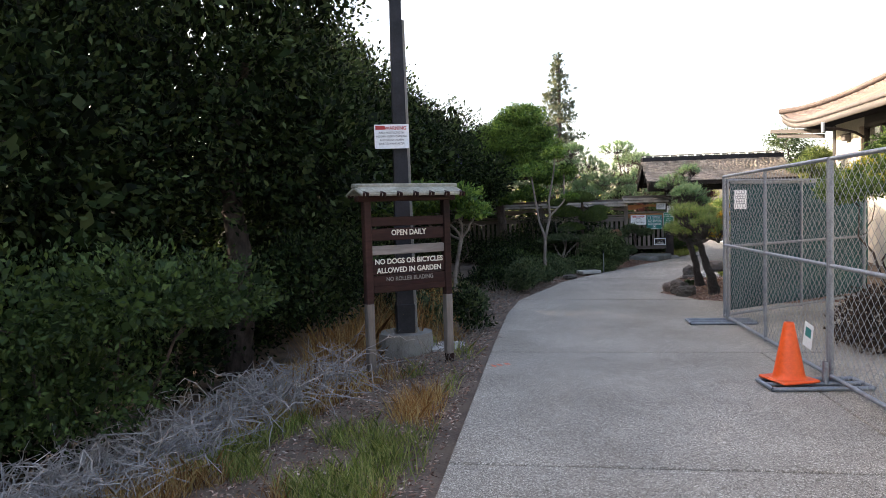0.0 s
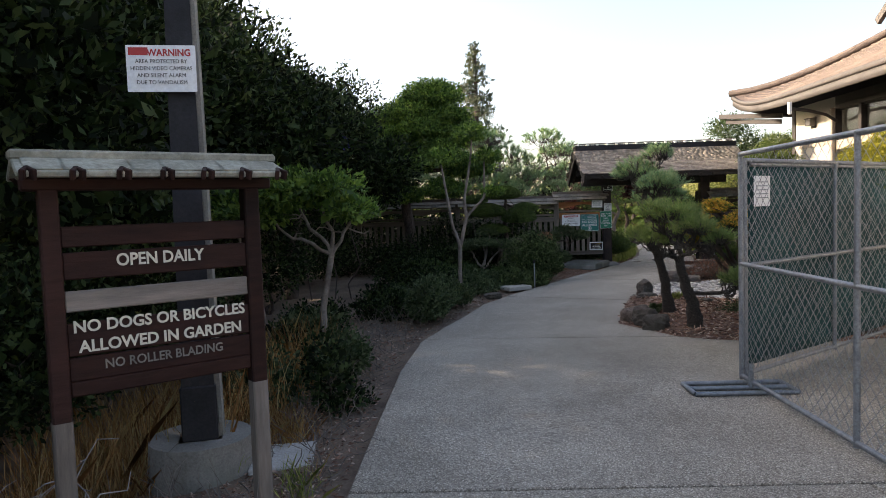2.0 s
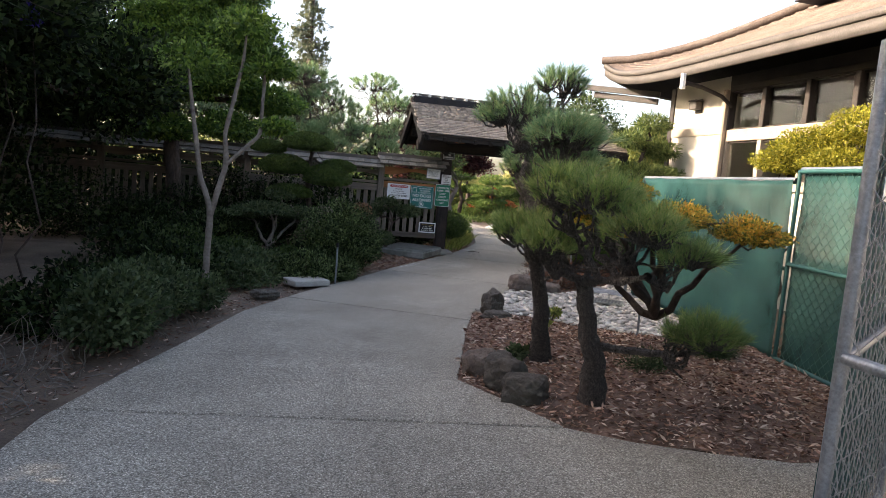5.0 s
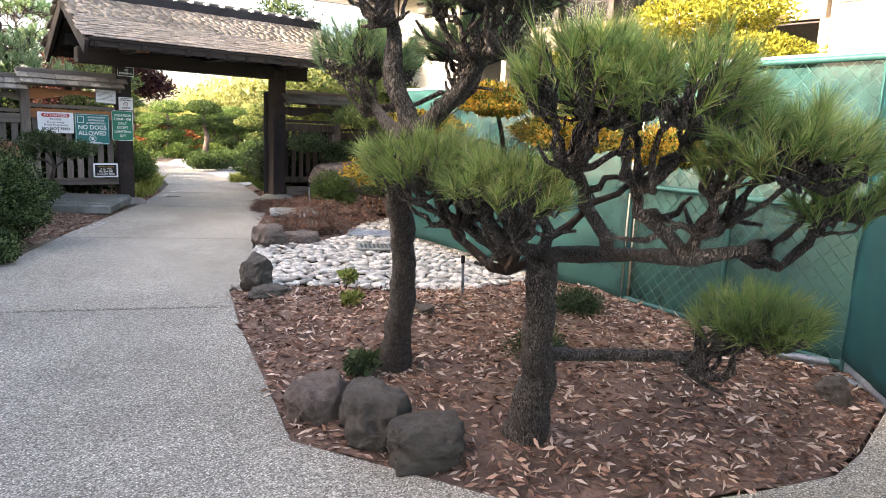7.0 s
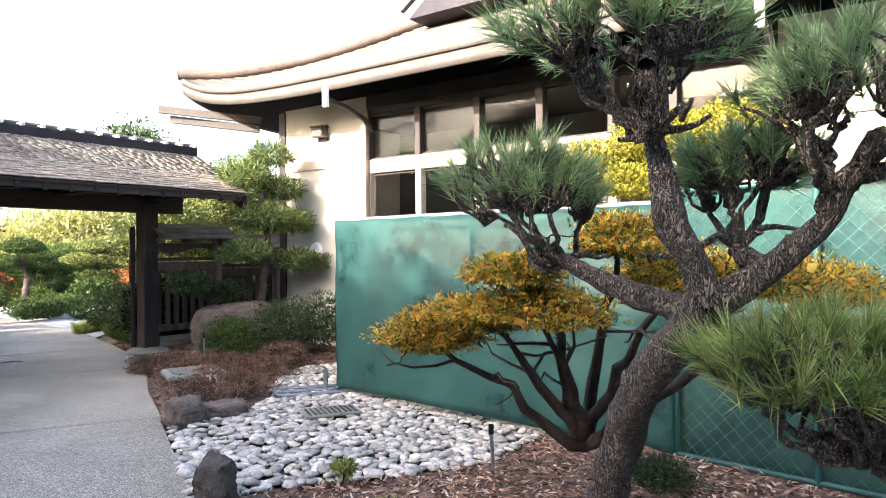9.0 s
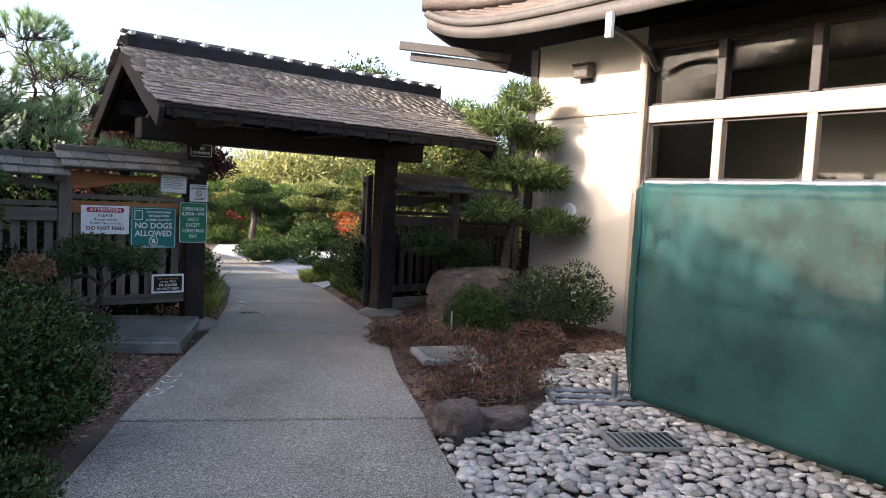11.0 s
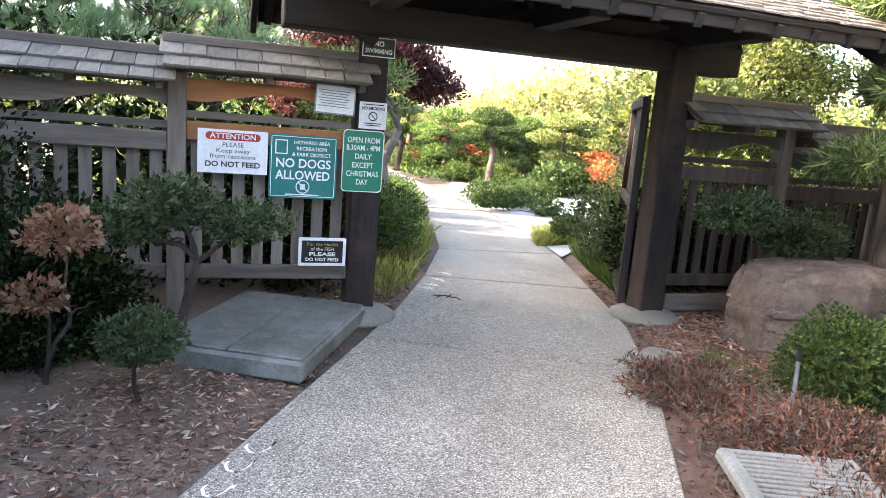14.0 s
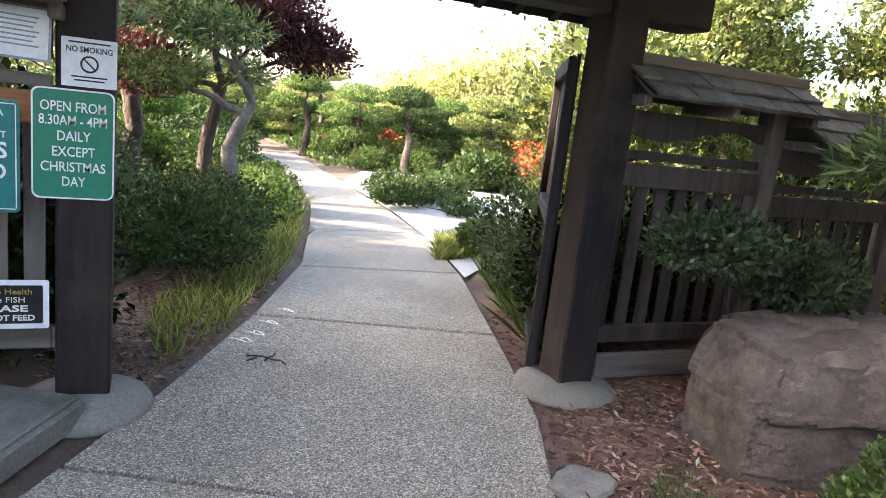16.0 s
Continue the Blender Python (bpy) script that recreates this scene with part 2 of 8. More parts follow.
M_SHAKE_GREY = surface("grey_shingles", (0.12, 0.112, 0.10), (0.27, 0.25, 0.225), 5, 34, 0.9, 0.6, stretch=(1, 0.25, 0.25), stain=(0.10, 0.10, 0.075), vary=0.25)
M_NOTICE_ROOF = surface("lichened_roof_boards", (0.24, 0.235, 0.19), (0.42, 0.41, 0.34), 6, 40, 0.9, 0.5, stain=(0.12, 0.12, 0.09), vary=0.2)
M_ROOF = surface("brown_roof_shakes", (0.105, 0.08, 0.071), (0.165, 0.132, 0.119), 3, 28, 0.9, 0.7, stain=(0.20, 0.165, 0.145), vary=0.1)
M_FASCIA = surface("painted_fascia", (0.082, 0.073, 0.07), (0.115, 0.103, 0.099), 3, 40, 0.6, 0.1)
M_STUCCO = surface("cream_stucco", (0.52, 0.48, 0.42), (0.60, 0.56, 0.495), 2, 90, 0.9, 0.3)
M_TAN = surface("tan_painted_trim", (0.34, 0.28, 0.225), (0.42, 0.35, 0.29), 3, 50, 0.6, 0.1)
M_BROWN = surface("dark_brown_trim", (0.03, 0.024, 0.024), (0.055, 0.045, 0.042), 3, 40, 0.55, 0.2)
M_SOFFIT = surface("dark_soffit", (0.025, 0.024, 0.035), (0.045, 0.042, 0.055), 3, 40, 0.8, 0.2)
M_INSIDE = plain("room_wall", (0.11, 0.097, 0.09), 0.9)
M_ROCK = surface("grey_brown_rock", (0.075, 0.065, 0.058), (0.17, 0.145, 0.125), 3.5, 22, 0.9, 1.0, stain=(0.06, 0.062, 0.05), depth=0.04)
M_PINKROCK = surface("pinkish_boulder", (0.13, 0.10, 0.088), (0.28, 0.22, 0.19), 3.0, 18, 0.9, 1.0, stain=(0.09, 0.078, 0.07), depth=0.04)
M_PEBBLE = surface("river_pebble", (0.36, 0.33, 0.30), (0.60, 0.555, 0.51), 9, 50, 0.75, 0.2, vary=0.38)
M_CONC = surface("cast_concrete", (0.18, 0.168, 0.15), (0.28, 0.262, 0.238), 3, 60, 0.9, 0.35, stain=(0.18, 0.19, 0.15))
M_PALECONC = surface("pale_concrete", (0.36, 0.35, 0.33), (0.52, 0.50, 0.475), 3, 60, 0.9, 0.35, stain=(0.28, 0.27, 0.24))
M_SLAB = surface("grey_vault_lid", (0.17, 0.175, 0.165), (0.29, 0.295, 0.28), 3, 60, 0.8, 0.4, stain=(0.13, 0.135, 0.11))
M_VAULT = surface("worn_vault_lid", (0.13, 0.135, 0.125), (0.25, 0.255, 0.24), 4, 60, 0.55, 0.4, stain=(0.05, 0.058, 0.04))
M_GALV = surface("galvanised_steel", (0.19, 0.21, 0.24), (0.31, 0.335, 0.37), 12, 70, 0.5, 0.1, metal=0.6)
M_WIRE = surface("weathered_wire", (0.26, 0.28, 0.30), (0.38, 0.40, 0.43), 12, 70, 0.5, 0.1, metal=0.4)
M_GREENWIRE = plain("green_coated_wire", (0.07, 0.17, 0.15), 0.5)
M_BARK = surface("dark_fissured_bark", (0.035, 0.026, 0.022), (0.13, 0.10, 0.088), 9, 24, 0.95, 1.0, stretch=(1, 1, 0.45), depth=0.04)
M_BARK_PINE = scaly("scaly_pine_bark")
M_BARK_PALE = surface("pale_smooth_bark", (0.11, 0.09, 0.078), (0.27, 0.235, 0.21), 7, 30, 0.85, 0.6)
M_TWIG = surface("dead_grey_twigs", (0.26, 0.235, 0.225), (0.52, 0.48, 0.46), 4, 40, 0.9, 0.3)
M_BRUSH = surface("dead_brush", (0.22, 0.20, 0.19), (0.48, 0.44, 0.42), 4, 40, 0.9, 0.3)
M_WHITE = plain("white_sign_enamel", (0.76, 0.77, 0.79), 0.4)
M_BLACK = plain("black_paint", (0.015, 0.015, 0.016), 0.45)
M_RED = plain("red_paint", (0.42, 0.03, 0.03), 0.45)
M_GREEN = plain("green_sign_enamel", (0.012, 0.19, 0.115), 0.35)
M_TEAL = plain("teal_sign_enamel", (0.008, 0.165, 0.155), 0.35)
M_LETTER = plain("white_lettering", (0.74, 0.74, 0.70), 0.6)
M_CREAM = plain("cream_lettering", (0.66, 0.62, 0.52), 0.7)
M_GOLD = plain("gold_lettering", (0.42, 0.30, 0.05), 0.6)
M_CONE = plain("orange_cone_plastic", (0.80, 0.10, 0.018), 0.45)
M_POLE = surface("dark_bronze_pole", (0.012, 0.012, 0.015), (0.03, 0.03, 0.036), 4, 50, 0.55, 0.2, spec=0.2)

# Near-black stops and a bright tail put black gaps and highlights into colour.
L_OAK = leafy("shaded_oak_leaves", [(0.004, 0.007, 0.003), (0.010, 0.018, 0.007), (0.024, 0.042, 0.014), (0.08, 0.11, 0.045)], 0.6, 0.2, 0.08, 1.3, 0.45)
L_HEDGE = leafy("hedge_leaves", [(0.018, 0.032, 0.014), (0.04, 0.068, 0.022), (0.08, 0.12, 0.035)])
L_SHRUB = leafy("shrub_leaves", [(0.022, 0.036, 0.018), (0.045, 0.07, 0.032), (0.08, 0.11, 0.055), (0.12, 0.15, 0.085)])
# Darkest stop and strong patches put the shaded inside of the shrub into colour.
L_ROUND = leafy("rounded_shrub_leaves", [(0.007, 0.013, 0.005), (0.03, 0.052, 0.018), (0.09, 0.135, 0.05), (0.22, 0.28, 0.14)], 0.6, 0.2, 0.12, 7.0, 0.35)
L_JUNIPER = leafy("clipped_juniper_leaves", [(0.025, 0.042, 0.014), (0.06, 0.10, 0.026), (0.12, 0.17, 0.045)], 0.5, 0.3, 0.25, 4.0, 0.6)
L_WITHER = leafy("withered_leaves", [(0.15, 0.07, 0.045), (0.25, 0.13, 0.085), (0.30, 0.19, 0.13)], 0.8, 0.2)
L_PURPLE = leafy("purple_petals", [(0.05, 0.03, 0.30), (0.10, 0.06, 0.42)], 0.6, 0.3)
L_BEDLITTER = leafy("dry_red_litter", [(0.10, 0.06, 0.045), (0.24, 0.12, 0.085), (0.32, 0.19, 0.14), (0.46, 0.36, 0.29)], 0.9, 0.0)
L_MOUND = leafy("dark_brown_mound_leaves", [(0.02, 0.016, 0.014), (0.05, 0.035, 0.028), (0.09, 0.06, 0.045)], 0.8, 0.1)
L_BRIGHT = leafy("bright_leaves", [(0.035, 0.068, 0.022), (0.085, 0.135, 0.04), (0.17, 0.225, 0.07)])
L_CLOUD = leafy("cloud_tree_leaves", [(0.03, 0.06, 0.018), (0.08, 0.15, 0.035), (0.19, 0.28, 0.06)])
L_YELLOW = leafy("yellow_hedge_leaves", [(0.09, 0.10, 0.015), (0.23, 0.22, 0.03), (0.40, 0.35, 0.06)])
L_GOLD = leafy("golden_juniper", [(0.05, 0.09, 0.025), (0.12, 0.16, 0.04), (0.48, 0.34, 0.05), (0.60, 0.27, 0.05), (0.62, 0.46, 0.09)], 0.6, 0.25, 0.12, 7.0, 0.45)
L_NEEDLE = leafy("pine_needles", [(0.075, 0.135, 0.05), (0.16, 0.25, 0.085), (0.27, 0.36, 0.13), (0.42, 0.37, 0.2)], 0.4, 0.4, 0.35, 9.0, 0.6)
L_BLUEPINE = leafy("blue_green_needles", [(0.08, 0.16, 0.095), (0.16, 0.27, 0.15), (0.26, 0.39, 0.22), (0.36, 0.34, 0.2)], 0.4, 0.38, 0.35, 9.0, 0.6)
L_FAR = leafy("far_leaves", [(0.05, 0.075, 0.03), (0.13, 0.16, 0.055), (0.27, 0.27, 0.10)], 0.6, 0.35)
L_HILL = leafy("sunlit_bamboo_leaves", [(0.15, 0.16, 0.06), (0.29, 0.29, 0.12), (0.44, 0.42, 0.21)], 0.6, 0.35)
L_REDLEAF = leafy("purple_maple_leaves", [(0.035, 0.012, 0.016), (0.075, 0.025, 0.03), (0.13, 0.045, 0.04)])
L_RUST = leafy("rust_red_leaves", [(0.16, 0.035, 0.02), (0.30, 0.08, 0.035), (0.38, 0.16, 0.06)])
L_PODO = leafy("podocarpus_leaves", [(0.04, 0.07, 0.03), (0.10, 0.14, 0.05), (0.24, 0.28, 0.11)])
L_DRY = leafy("dry_grass", [(0.15, 0.07, 0.03), (0.31, 0.155, 0.06), (0.42, 0.26, 0.115), (0.50, 0.40, 0.21)], 0.8, 0.3)
L_GRASS = leafy("green_grass", [(0.09, 0.13, 0.035), (0.21, 0.25, 0.07), (0.42, 0.40, 0.16)], 0.7, 0.35)
L_REDTWIG = leafy("reddish_dead_groundcover", [(0.05, 0.035, 0.03), (0.15, 0.08, 0.06), (0.30, 0.125, 0.08), (0.13, 0.105, 0.09), (0.26, 0.22, 0.185)], 0.9, 0.1, 0.2, 5.0, 0.45)
L_CHIP = leafy("bark_chips", [(0.07, 0.04, 0.03), (0.24, 0.135, 0.10), (0.38, 0.23, 0.17), (0.62, 0.50, 0.42)], 0.9, 0.0)
# Lighter, greyer greens put distance haze into the redwood's colour.
L_CONIFER = leafy("hazed_redwood_foliage", [(0.06, 0.08, 0.06), (0.10, 0.12, 0.09), (0.16, 0.17, 0.13)], 0.7, 0.2)

# ---------------------------------------------------------------- foliage
def wavy(p, seed, f=1.0):
    rng = np.random.default_rng(seed)
    out = np.zeros(len(p))
    for k in range(7):
        d = rng.normal(0, 1, 3) * f * (1 + 0.5 * k)
        out += np.sin(p @ d + rng.uniform(0, 6.28)) / (1 + 0.5 * k)
    return out / 3.0


def scatter(blobs, n, rng, seed, under=0.55, shell=5.0, rough=0.2):
    """Points in and on uneven ellipsoids, most of them near the skin, and the way out of each."""
    b = np.asarray(blobs, float)
    area = (b[:, 3] * b[:, 4] + b[:, 3] * b[:, 5] + b[:, 4] * b[:, 5])
    idx = rng.choice(len(b), n, p=area / area.sum())
    d = rng.normal(0, 1, (n, 3))
    d /= np.linalg.norm(d, axis=1)[:, None]
    c = b[idx]
    size = np.maximum(c[:, 3:6].mean(axis=1), 0.1)
    lump = 1 + rough * wavy(d * 2.2 + c[:, :3] * 1.7, seed, 1.3) + 0.5 * rough * wavy(d * 5.0 + c[:, :3], seed + 1, 1.6)
    rr = rng.random(n) ** (1 / shell) * lump
    off = d * c[:, 3:6] * rr[:, None]
    off[:, 2] = np.where(off[:, 2] < 0, off[:, 2] * under, off[:, 2])
    return c[:, :3] + off, d


def leaf_mesh(name, p, d, rng, size, aspect=0.5, spread=0.9, up=0.3):
    """Pointed, folded leaves at p, roughly facing along d."""
    n = len(p)
    axis = d + rng.normal(0, spread, (n, 3)) + np.array([0, 0, up])
    axis /= np.linalg.norm(axis, axis=1)[:, None] + 1e-9
    side = np.cross(axis, rng.normal(0, 1, (n, 3)))
    side /= np.linalg.norm(side, axis=1)[:, None] + 1e-9
    nor = np.cross(axis, side)
    ln = (size * rng.uniform(0.6, 1.3, n))[:, None]
    w = ln * aspect * 0.5
    mid = p + axis * ln * 0.5 + nor * ln * 0.08
    v = np.stack([p, mid + side * w, p + axis * ln, mid - side * w], axis=1).reshape(-1, 3)
    f = np.arange(4 * n).reshape(-1, 4)
    return mesh_from(name, v, f)


def foliage(name, blobs, n, size, material, parent, seed, aspect=0.5, under=0.55, shell=5.0, rough=0.2, spread=0.9, label=""):
    rng = np.random.default_rng(seed)
    p, d = scatter(blobs, n, rng, seed, under, shell, rough)
    p2, d2 = scatter([(x, y, z, a * 0.72, b * 0.72, c * 0.72) for x, y, z, a, b, c in blobs], max(8, n // 9), rng, seed, under, 3.0, rough)
    m1 = leaf_mesh(name, p, d, rng, size, aspect, spread)
    if aspect < 0.3:
        return put(name, m1, material, parent, label)
    m2 = leaf_mesh(name, p2, d2, rng, size * 1.9, 0.75, spread)
    bm = bmesh.new()
    bm.from_mesh(m1)
    bm.from_mesh(m2)
    bm.to_mesh(m1)
    bm.free()
    bpy.data.meshes.remove(m2)
    return put(name, m1, material, parent, label)


def needles(name, pad, tufts, length, material, parent, seed, hub, bark, per=46, width=0.004, fan=0.4):
    """A domed crust of brush-like needle tufts, carried by a fan of crooked upswept twigs."""
    rng = np.random.default_rng(seed)
    x, y, z, a, b, c = pad
    d = rng.normal(0, 1, (tufts * 4, 3))
    d /= np.linalg.norm(d, axis=1)[:, None]
    d = d[d[:, 2] > 0.02][:tufts]
    n0 = len(d)
    lump = 1 + 0.16 * wavy(d * 2.6, seed, 1.2)
    rad = (rng.uniform(0.70, 1.06, n0) * lump)[:, None]
    p = np.array([x, y, z - 0.25 * c]) + d * rad * np.array([0.9 * a, 0.9 * b, 1.2 * c])
    ax = d * np.array([0.85, 0.85, 0.4]) + np.array([0, 0, 0.7]) + rng.normal(0, 0.25, (n0, 3))
    ax /= np.linalg.norm(ax, axis=1)[:, None]
    scale = rng.uniform(0.65, 1.25, (n0, 1))
    P, A, S = np.repeat(p, per, axis=0), np.repeat(ax, per, axis=0), np.repeat(scale, per, axis=0)
    n = len(P)
    P = P + A * rng.uniform(-0.06, 0.015, (n, 1))
    w = A + rng.normal(0, fan, (n, 3))
    w /= np.linalg.norm(w, axis=1)[:, None]
    side = np.cross(w, rng.normal(0, 1, (n, 3)))
    side /= np.linalg.norm(side, axis=1)[:, None]
    ln = length * S * rng.uniform(0.65, 1.15, (n, 1))
    v = np.stack([P - side * width / 2, P + side * width / 2, P + w * ln], axis=1).reshape(-1, 3)
    ob = put(name, mesh_from(name, v, np.arange(3 * n).reshape(-1, 3)), material, parent)
    paths = []
    m = max(4, n0 // 13)
    hubs = p[rng.choice(n0, min(m, n0), replace=False)] * 0.62 + np.asarray(hub) * 0.38 + np.array([0, 0, -0.05 * c])
    for q in hubs:
        paths.append((bend(hub, q, rng, 0.2, 8, -0.14), np.linspace(0.013, 0.007, 8)))
    for i in range(n0):
        s = hubs[np.argmin(np.linalg.norm(hubs - p[i], axis=1))]
        paths.append((bend(s, p[i] - ax[i] * 0.02, rng, 0.2, 6, -0.12), np.linspace(0.0075, 0.004, 6)))
    tubes("twig", paths, bark, parent, 6)
    return ob


def limbs(name, start, targets, r0, material, parent, seed, wild=0.12, twigs=0, sides=6, r1=0.012, label="", sag=0.0, twig_len=0.3):
    """Branches from points of the trunk to each target, with twigs at their outer ends."""
    rng = np.random.default_rng(seed)
    paths = []
    for t in targets:
        s = start[np.argmin(np.linalg.norm(np.asarray(start)[:, :3] - np.asarray(t)[:3], axis=1))] if len(np.shape(start)) > 1 else start
        pts = bend(s, t, rng, wild, 8, sag)
        paths.append((pts, np.linspace(r0, r1, 8)))
        for _ in range(twigs):
            a = pts[rng.integers(4, 8)]
            b = a + rng.normal(0, 1, 3) * twig_len * np.array([1, 1, 0.5]) + np.array([0, 0, twig_len * 0.45])
            paths.append((bend(a, b, rng, 0.22, 5), np.linspace(r1 * 0.9, r1 * 0.35, 5)))
    return tubes(name, paths, material, parent, sides, label)


def trunk(name, pts, radii, material, parent, seed, sides=10, knots=0.12, label=""):
    """A trunk along pts, refined and made uneven."""
    p, r = np.asarray(pts, float), np.asarray(radii, float)
    t = np.linspace(0, 1, len(p))
    tt = np.linspace(0, 1, 9 * len(p) + 6)
    q = np.stack([np.interp(tt, t, p[:, k]) for k in range(3)], axis=1)
    for _ in range(2):
        q[1:-1] = (q[:-2] + 2 * q[1:-1] + q[2:]) / 4
    rr = np.interp(tt, t, r)
    q = q + (0.5 * knots / 0.12 * 0.3 * rr * np.sin(np.pi * tt))[:, None] * np.stack([wavy(q * 7, seed + 11 + c, 1.3) for c in range(3)], axis=1)
    v, f = tube_arrays(q, rr, sides)
    c = np.repeat(q, sides, axis=0)
    k = 1 + knots * wavy(v * 9, seed, 1.2) + 0.7 * knots * wavy(v * 26, seed + 5, 1.3)
    v = c + (v - c) * k[:, None]
    return put(name, smooth(mesh_from(name, v, f)), material, parent, label)


def blades(name, p, height, width, material, parent, seed, lean=0.35, kind=""):
    """Grass blades or thin stalks standing at p."""
    rng = np.random.default_rng(seed)
    n = len(p)
    h = height * rng.uniform(0.5, 1.3, (n, 1))
    a = rng.uniform(0, 6.28, n)
    side = np.stack([np.cos(a), np.sin(a), np.zeros(n)], axis=1) * width
    tip = p + np.concatenate([rng.normal(0, lean, (n, 2)) * h, h], axis=1)
    mid = p + (tip - p) * 0.55 + np.concatenate([np.zeros((n, 2)), 0.12 * h], axis=1)
    v = np.stack([p - side / 2, p + side / 2, mid + side * 0.35, tip, mid - side * 0.35], axis=1).reshape(-1, 3)
    f = np.arange(5 * n).reshape(-1, 5)
    ob = put(name, mesh_from(name, v, f), material, parent)
    return tagged(ob, kind=kind) if kind else ob

# ---------------------------------------------------------------- ground
LEFT = np.array([(0.05, -60), (0.05, 8.0), (0.08, 10.4), (0.2, 11.9), (0.48, 12.95), (0.74, 13.8), (1.05, 14.95), (1.6, 16.1), (2.15, 17.1), (2.6, 17.9), (3.13, 18.9), (3.7, 19.85), (4.44, 21.1), (4.83, 21.8), (5.4, 22.95), (6.02, 24.45), (6.5, 26.4), (6.85, 28.0), (7.2, 31.0), (7.2, 36.0)])
RIGHT = np.array([(2.79, 12.8), (2.97, 13.4), (3.3, 14.55), (3.62, 15.5), (3.86, 15.75), (4.53, 17.1), (4.87, 17.75), (5.37, 18.8), (6.05, 20.0), (6.6, 21.2), (6.93, 22.3), (7.4, 23.95), (7.75, 25.7), (7.9, 27.6), (8.0, 31.0), (8.1, 36.0)])


def left_x(y):
    return np.interp(y, LEFT[:, 1], LEFT[:, 0])


def right_x(y):
    return np.interp(y, RIGHT[:, 1], RIGHT[:, 0])


def ground_z(x, y):
    """Soil height: a verge that falls away from the path at the start, nearly level beds further on."""
    s = np.maximum(left_x(y) - x, 0)
    k = np.interp(y, [9, 14, 18], [1.0, 0.35, 0.0])
    z = -0.035 - np.minimum(0.14 * s, 0.75) * k + (1 - k) * np.minimum(0.05 * s, 0.1)
    z = z + 0.025 * np.sin(x * 2.1 + y * 1.3) * np.sin(y * 1.7 - x) * np.minimum(s * 2, 1)
    on = (x > left_x(y) - 0.05) & ((y < 12.6) | (x < right_x(y) + 0.05))
    return np.where(on, -0.07, z)


def spread_axis(lo, hi, step, far):
    a = [lo]
    while a[-1] < hi:
        a.append(a[-1] + step)
    up, g = [], step
    x = a[-1]
    while x < far:
        g *= 1.35
        x += g
        up.append(x)
    dn, g = [], step
    x = a[0]
    while x > -far:
        g *= 1.35
        x -= g
        dn.append(x)
    return np.array(dn[::-1] + a + up)


gx, gy = spread_axis(-6, 10, 0.16, 1500), spread_axis(-4, 34, 0.16, 1500)
X, Y = np.meshgrid(gx, gy, indexing="ij")
V = np.stack([X, Y, ground_z(X, Y)], axis=-1).reshape(-1, 3)
I, J = np.meshgrid(np.arange(len(gx) - 1), np.arange(len(gy) - 1), indexing="ij")
q = (I * len(gy) + J).ravel()
ground = put("ground", smooth(mesh_from("ground", V, np.stack([q, q + len(gy), q + len(gy) + 1, q + 1], axis=1))), M_SOIL)
tagged(ground, "dry brown soil with leaf litter beside the path", "ground", kind="structure")


def inside(poly, x, y):
    r = np.zeros(np.shape(x), bool)
    px, py = np.asarray(poly)[:, 0], np.asarray(poly)[:, 1]
    j = len(px) - 1
    for i in range(len(px)):
        hit = ((py[i] > y) != (py[j] > y)) & (x < (px[j] - px[i]) * (y - py[i]) / (py[j] - py[i] + 1e-12) + px[i])
        r ^= hit
        j = i
    return r


def edge_gap(poly, x, y):
    best = np.full(np.shape(x), 1e9)
    P = np.asarray(poly, float)
    for a, b in zip(P, np.roll(P, -1, axis=0)):
        d = b - a
        t = np.clip(((x - a[0]) * d[0] + (y - a[1]) * d[1]) / (d @ d), 0, 1)
        best = np.minimum(best, np.hypot(x - a[0] - t * d[0], y - a[1] - t * d[1]))
    return best


def patch(name, poly, height, material, label, category="ground", cell=0.14):
    """A bed of uneven ground inside an outline."""
    bm = bmesh.new()
    bm.faces.new([bm.verts.new((x, y, 0)) for x, y in poly])
    P = np.asarray(poly)
    for ax in (0, 1):
        for c in np.arange(P[:, ax].min() + cell, P[:, ax].max(), cell):
            co, no = [0, 0, 0], [0, 0, 0]
            co[ax], no[ax] = c, 1
            bmesh.ops.bisect_plane(bm, geom=bm.verts[:] + bm.edges[:] + bm.faces[:], plane_co=co, plane_no=no)
    x, y = np.array([v.co.x for v in bm.verts]), np.array([v.co.y for v in bm.verts])
    for v, z in zip(bm.verts, height(x, y)):
        v.co.z = z
    bmesh.ops.recalc_face_normals(bm, faces=bm.faces[:])
    ob = part(name, bm, material, None, soft=True)
    return tagged(ob, label, category, kind="structure")


BED = [(3.62, 15.5), (3.3, 14.55), (2.97, 13.4), (2.79, 12.8), (3.0, 12.4), (3.27, 11.85), (3.6, 11.6), (4.05, 11.42), (4.5, 11.28), (4.85, 11.3), (5.3, 11.38), (5.95, 11.5), (6.9, 14.0), (6.6, 14.6), (5.4, 14.55), (4.8, 14.9), (4.2, 15.35)]
PEBBLES = [(3.66, 15.52), (4.2, 15.37), (4.8, 14.92), (5.4, 14.57), (6.6, 14.62), (6.9, 17.0), (8.2, 17.6), (8.4, 18.4), (7.2, 18.6), (6.7, 18.3), (5.9, 17.5), (5.3, 17.15), (4.75, 17.5), (4.53, 17.1), (3.86, 15.76)]
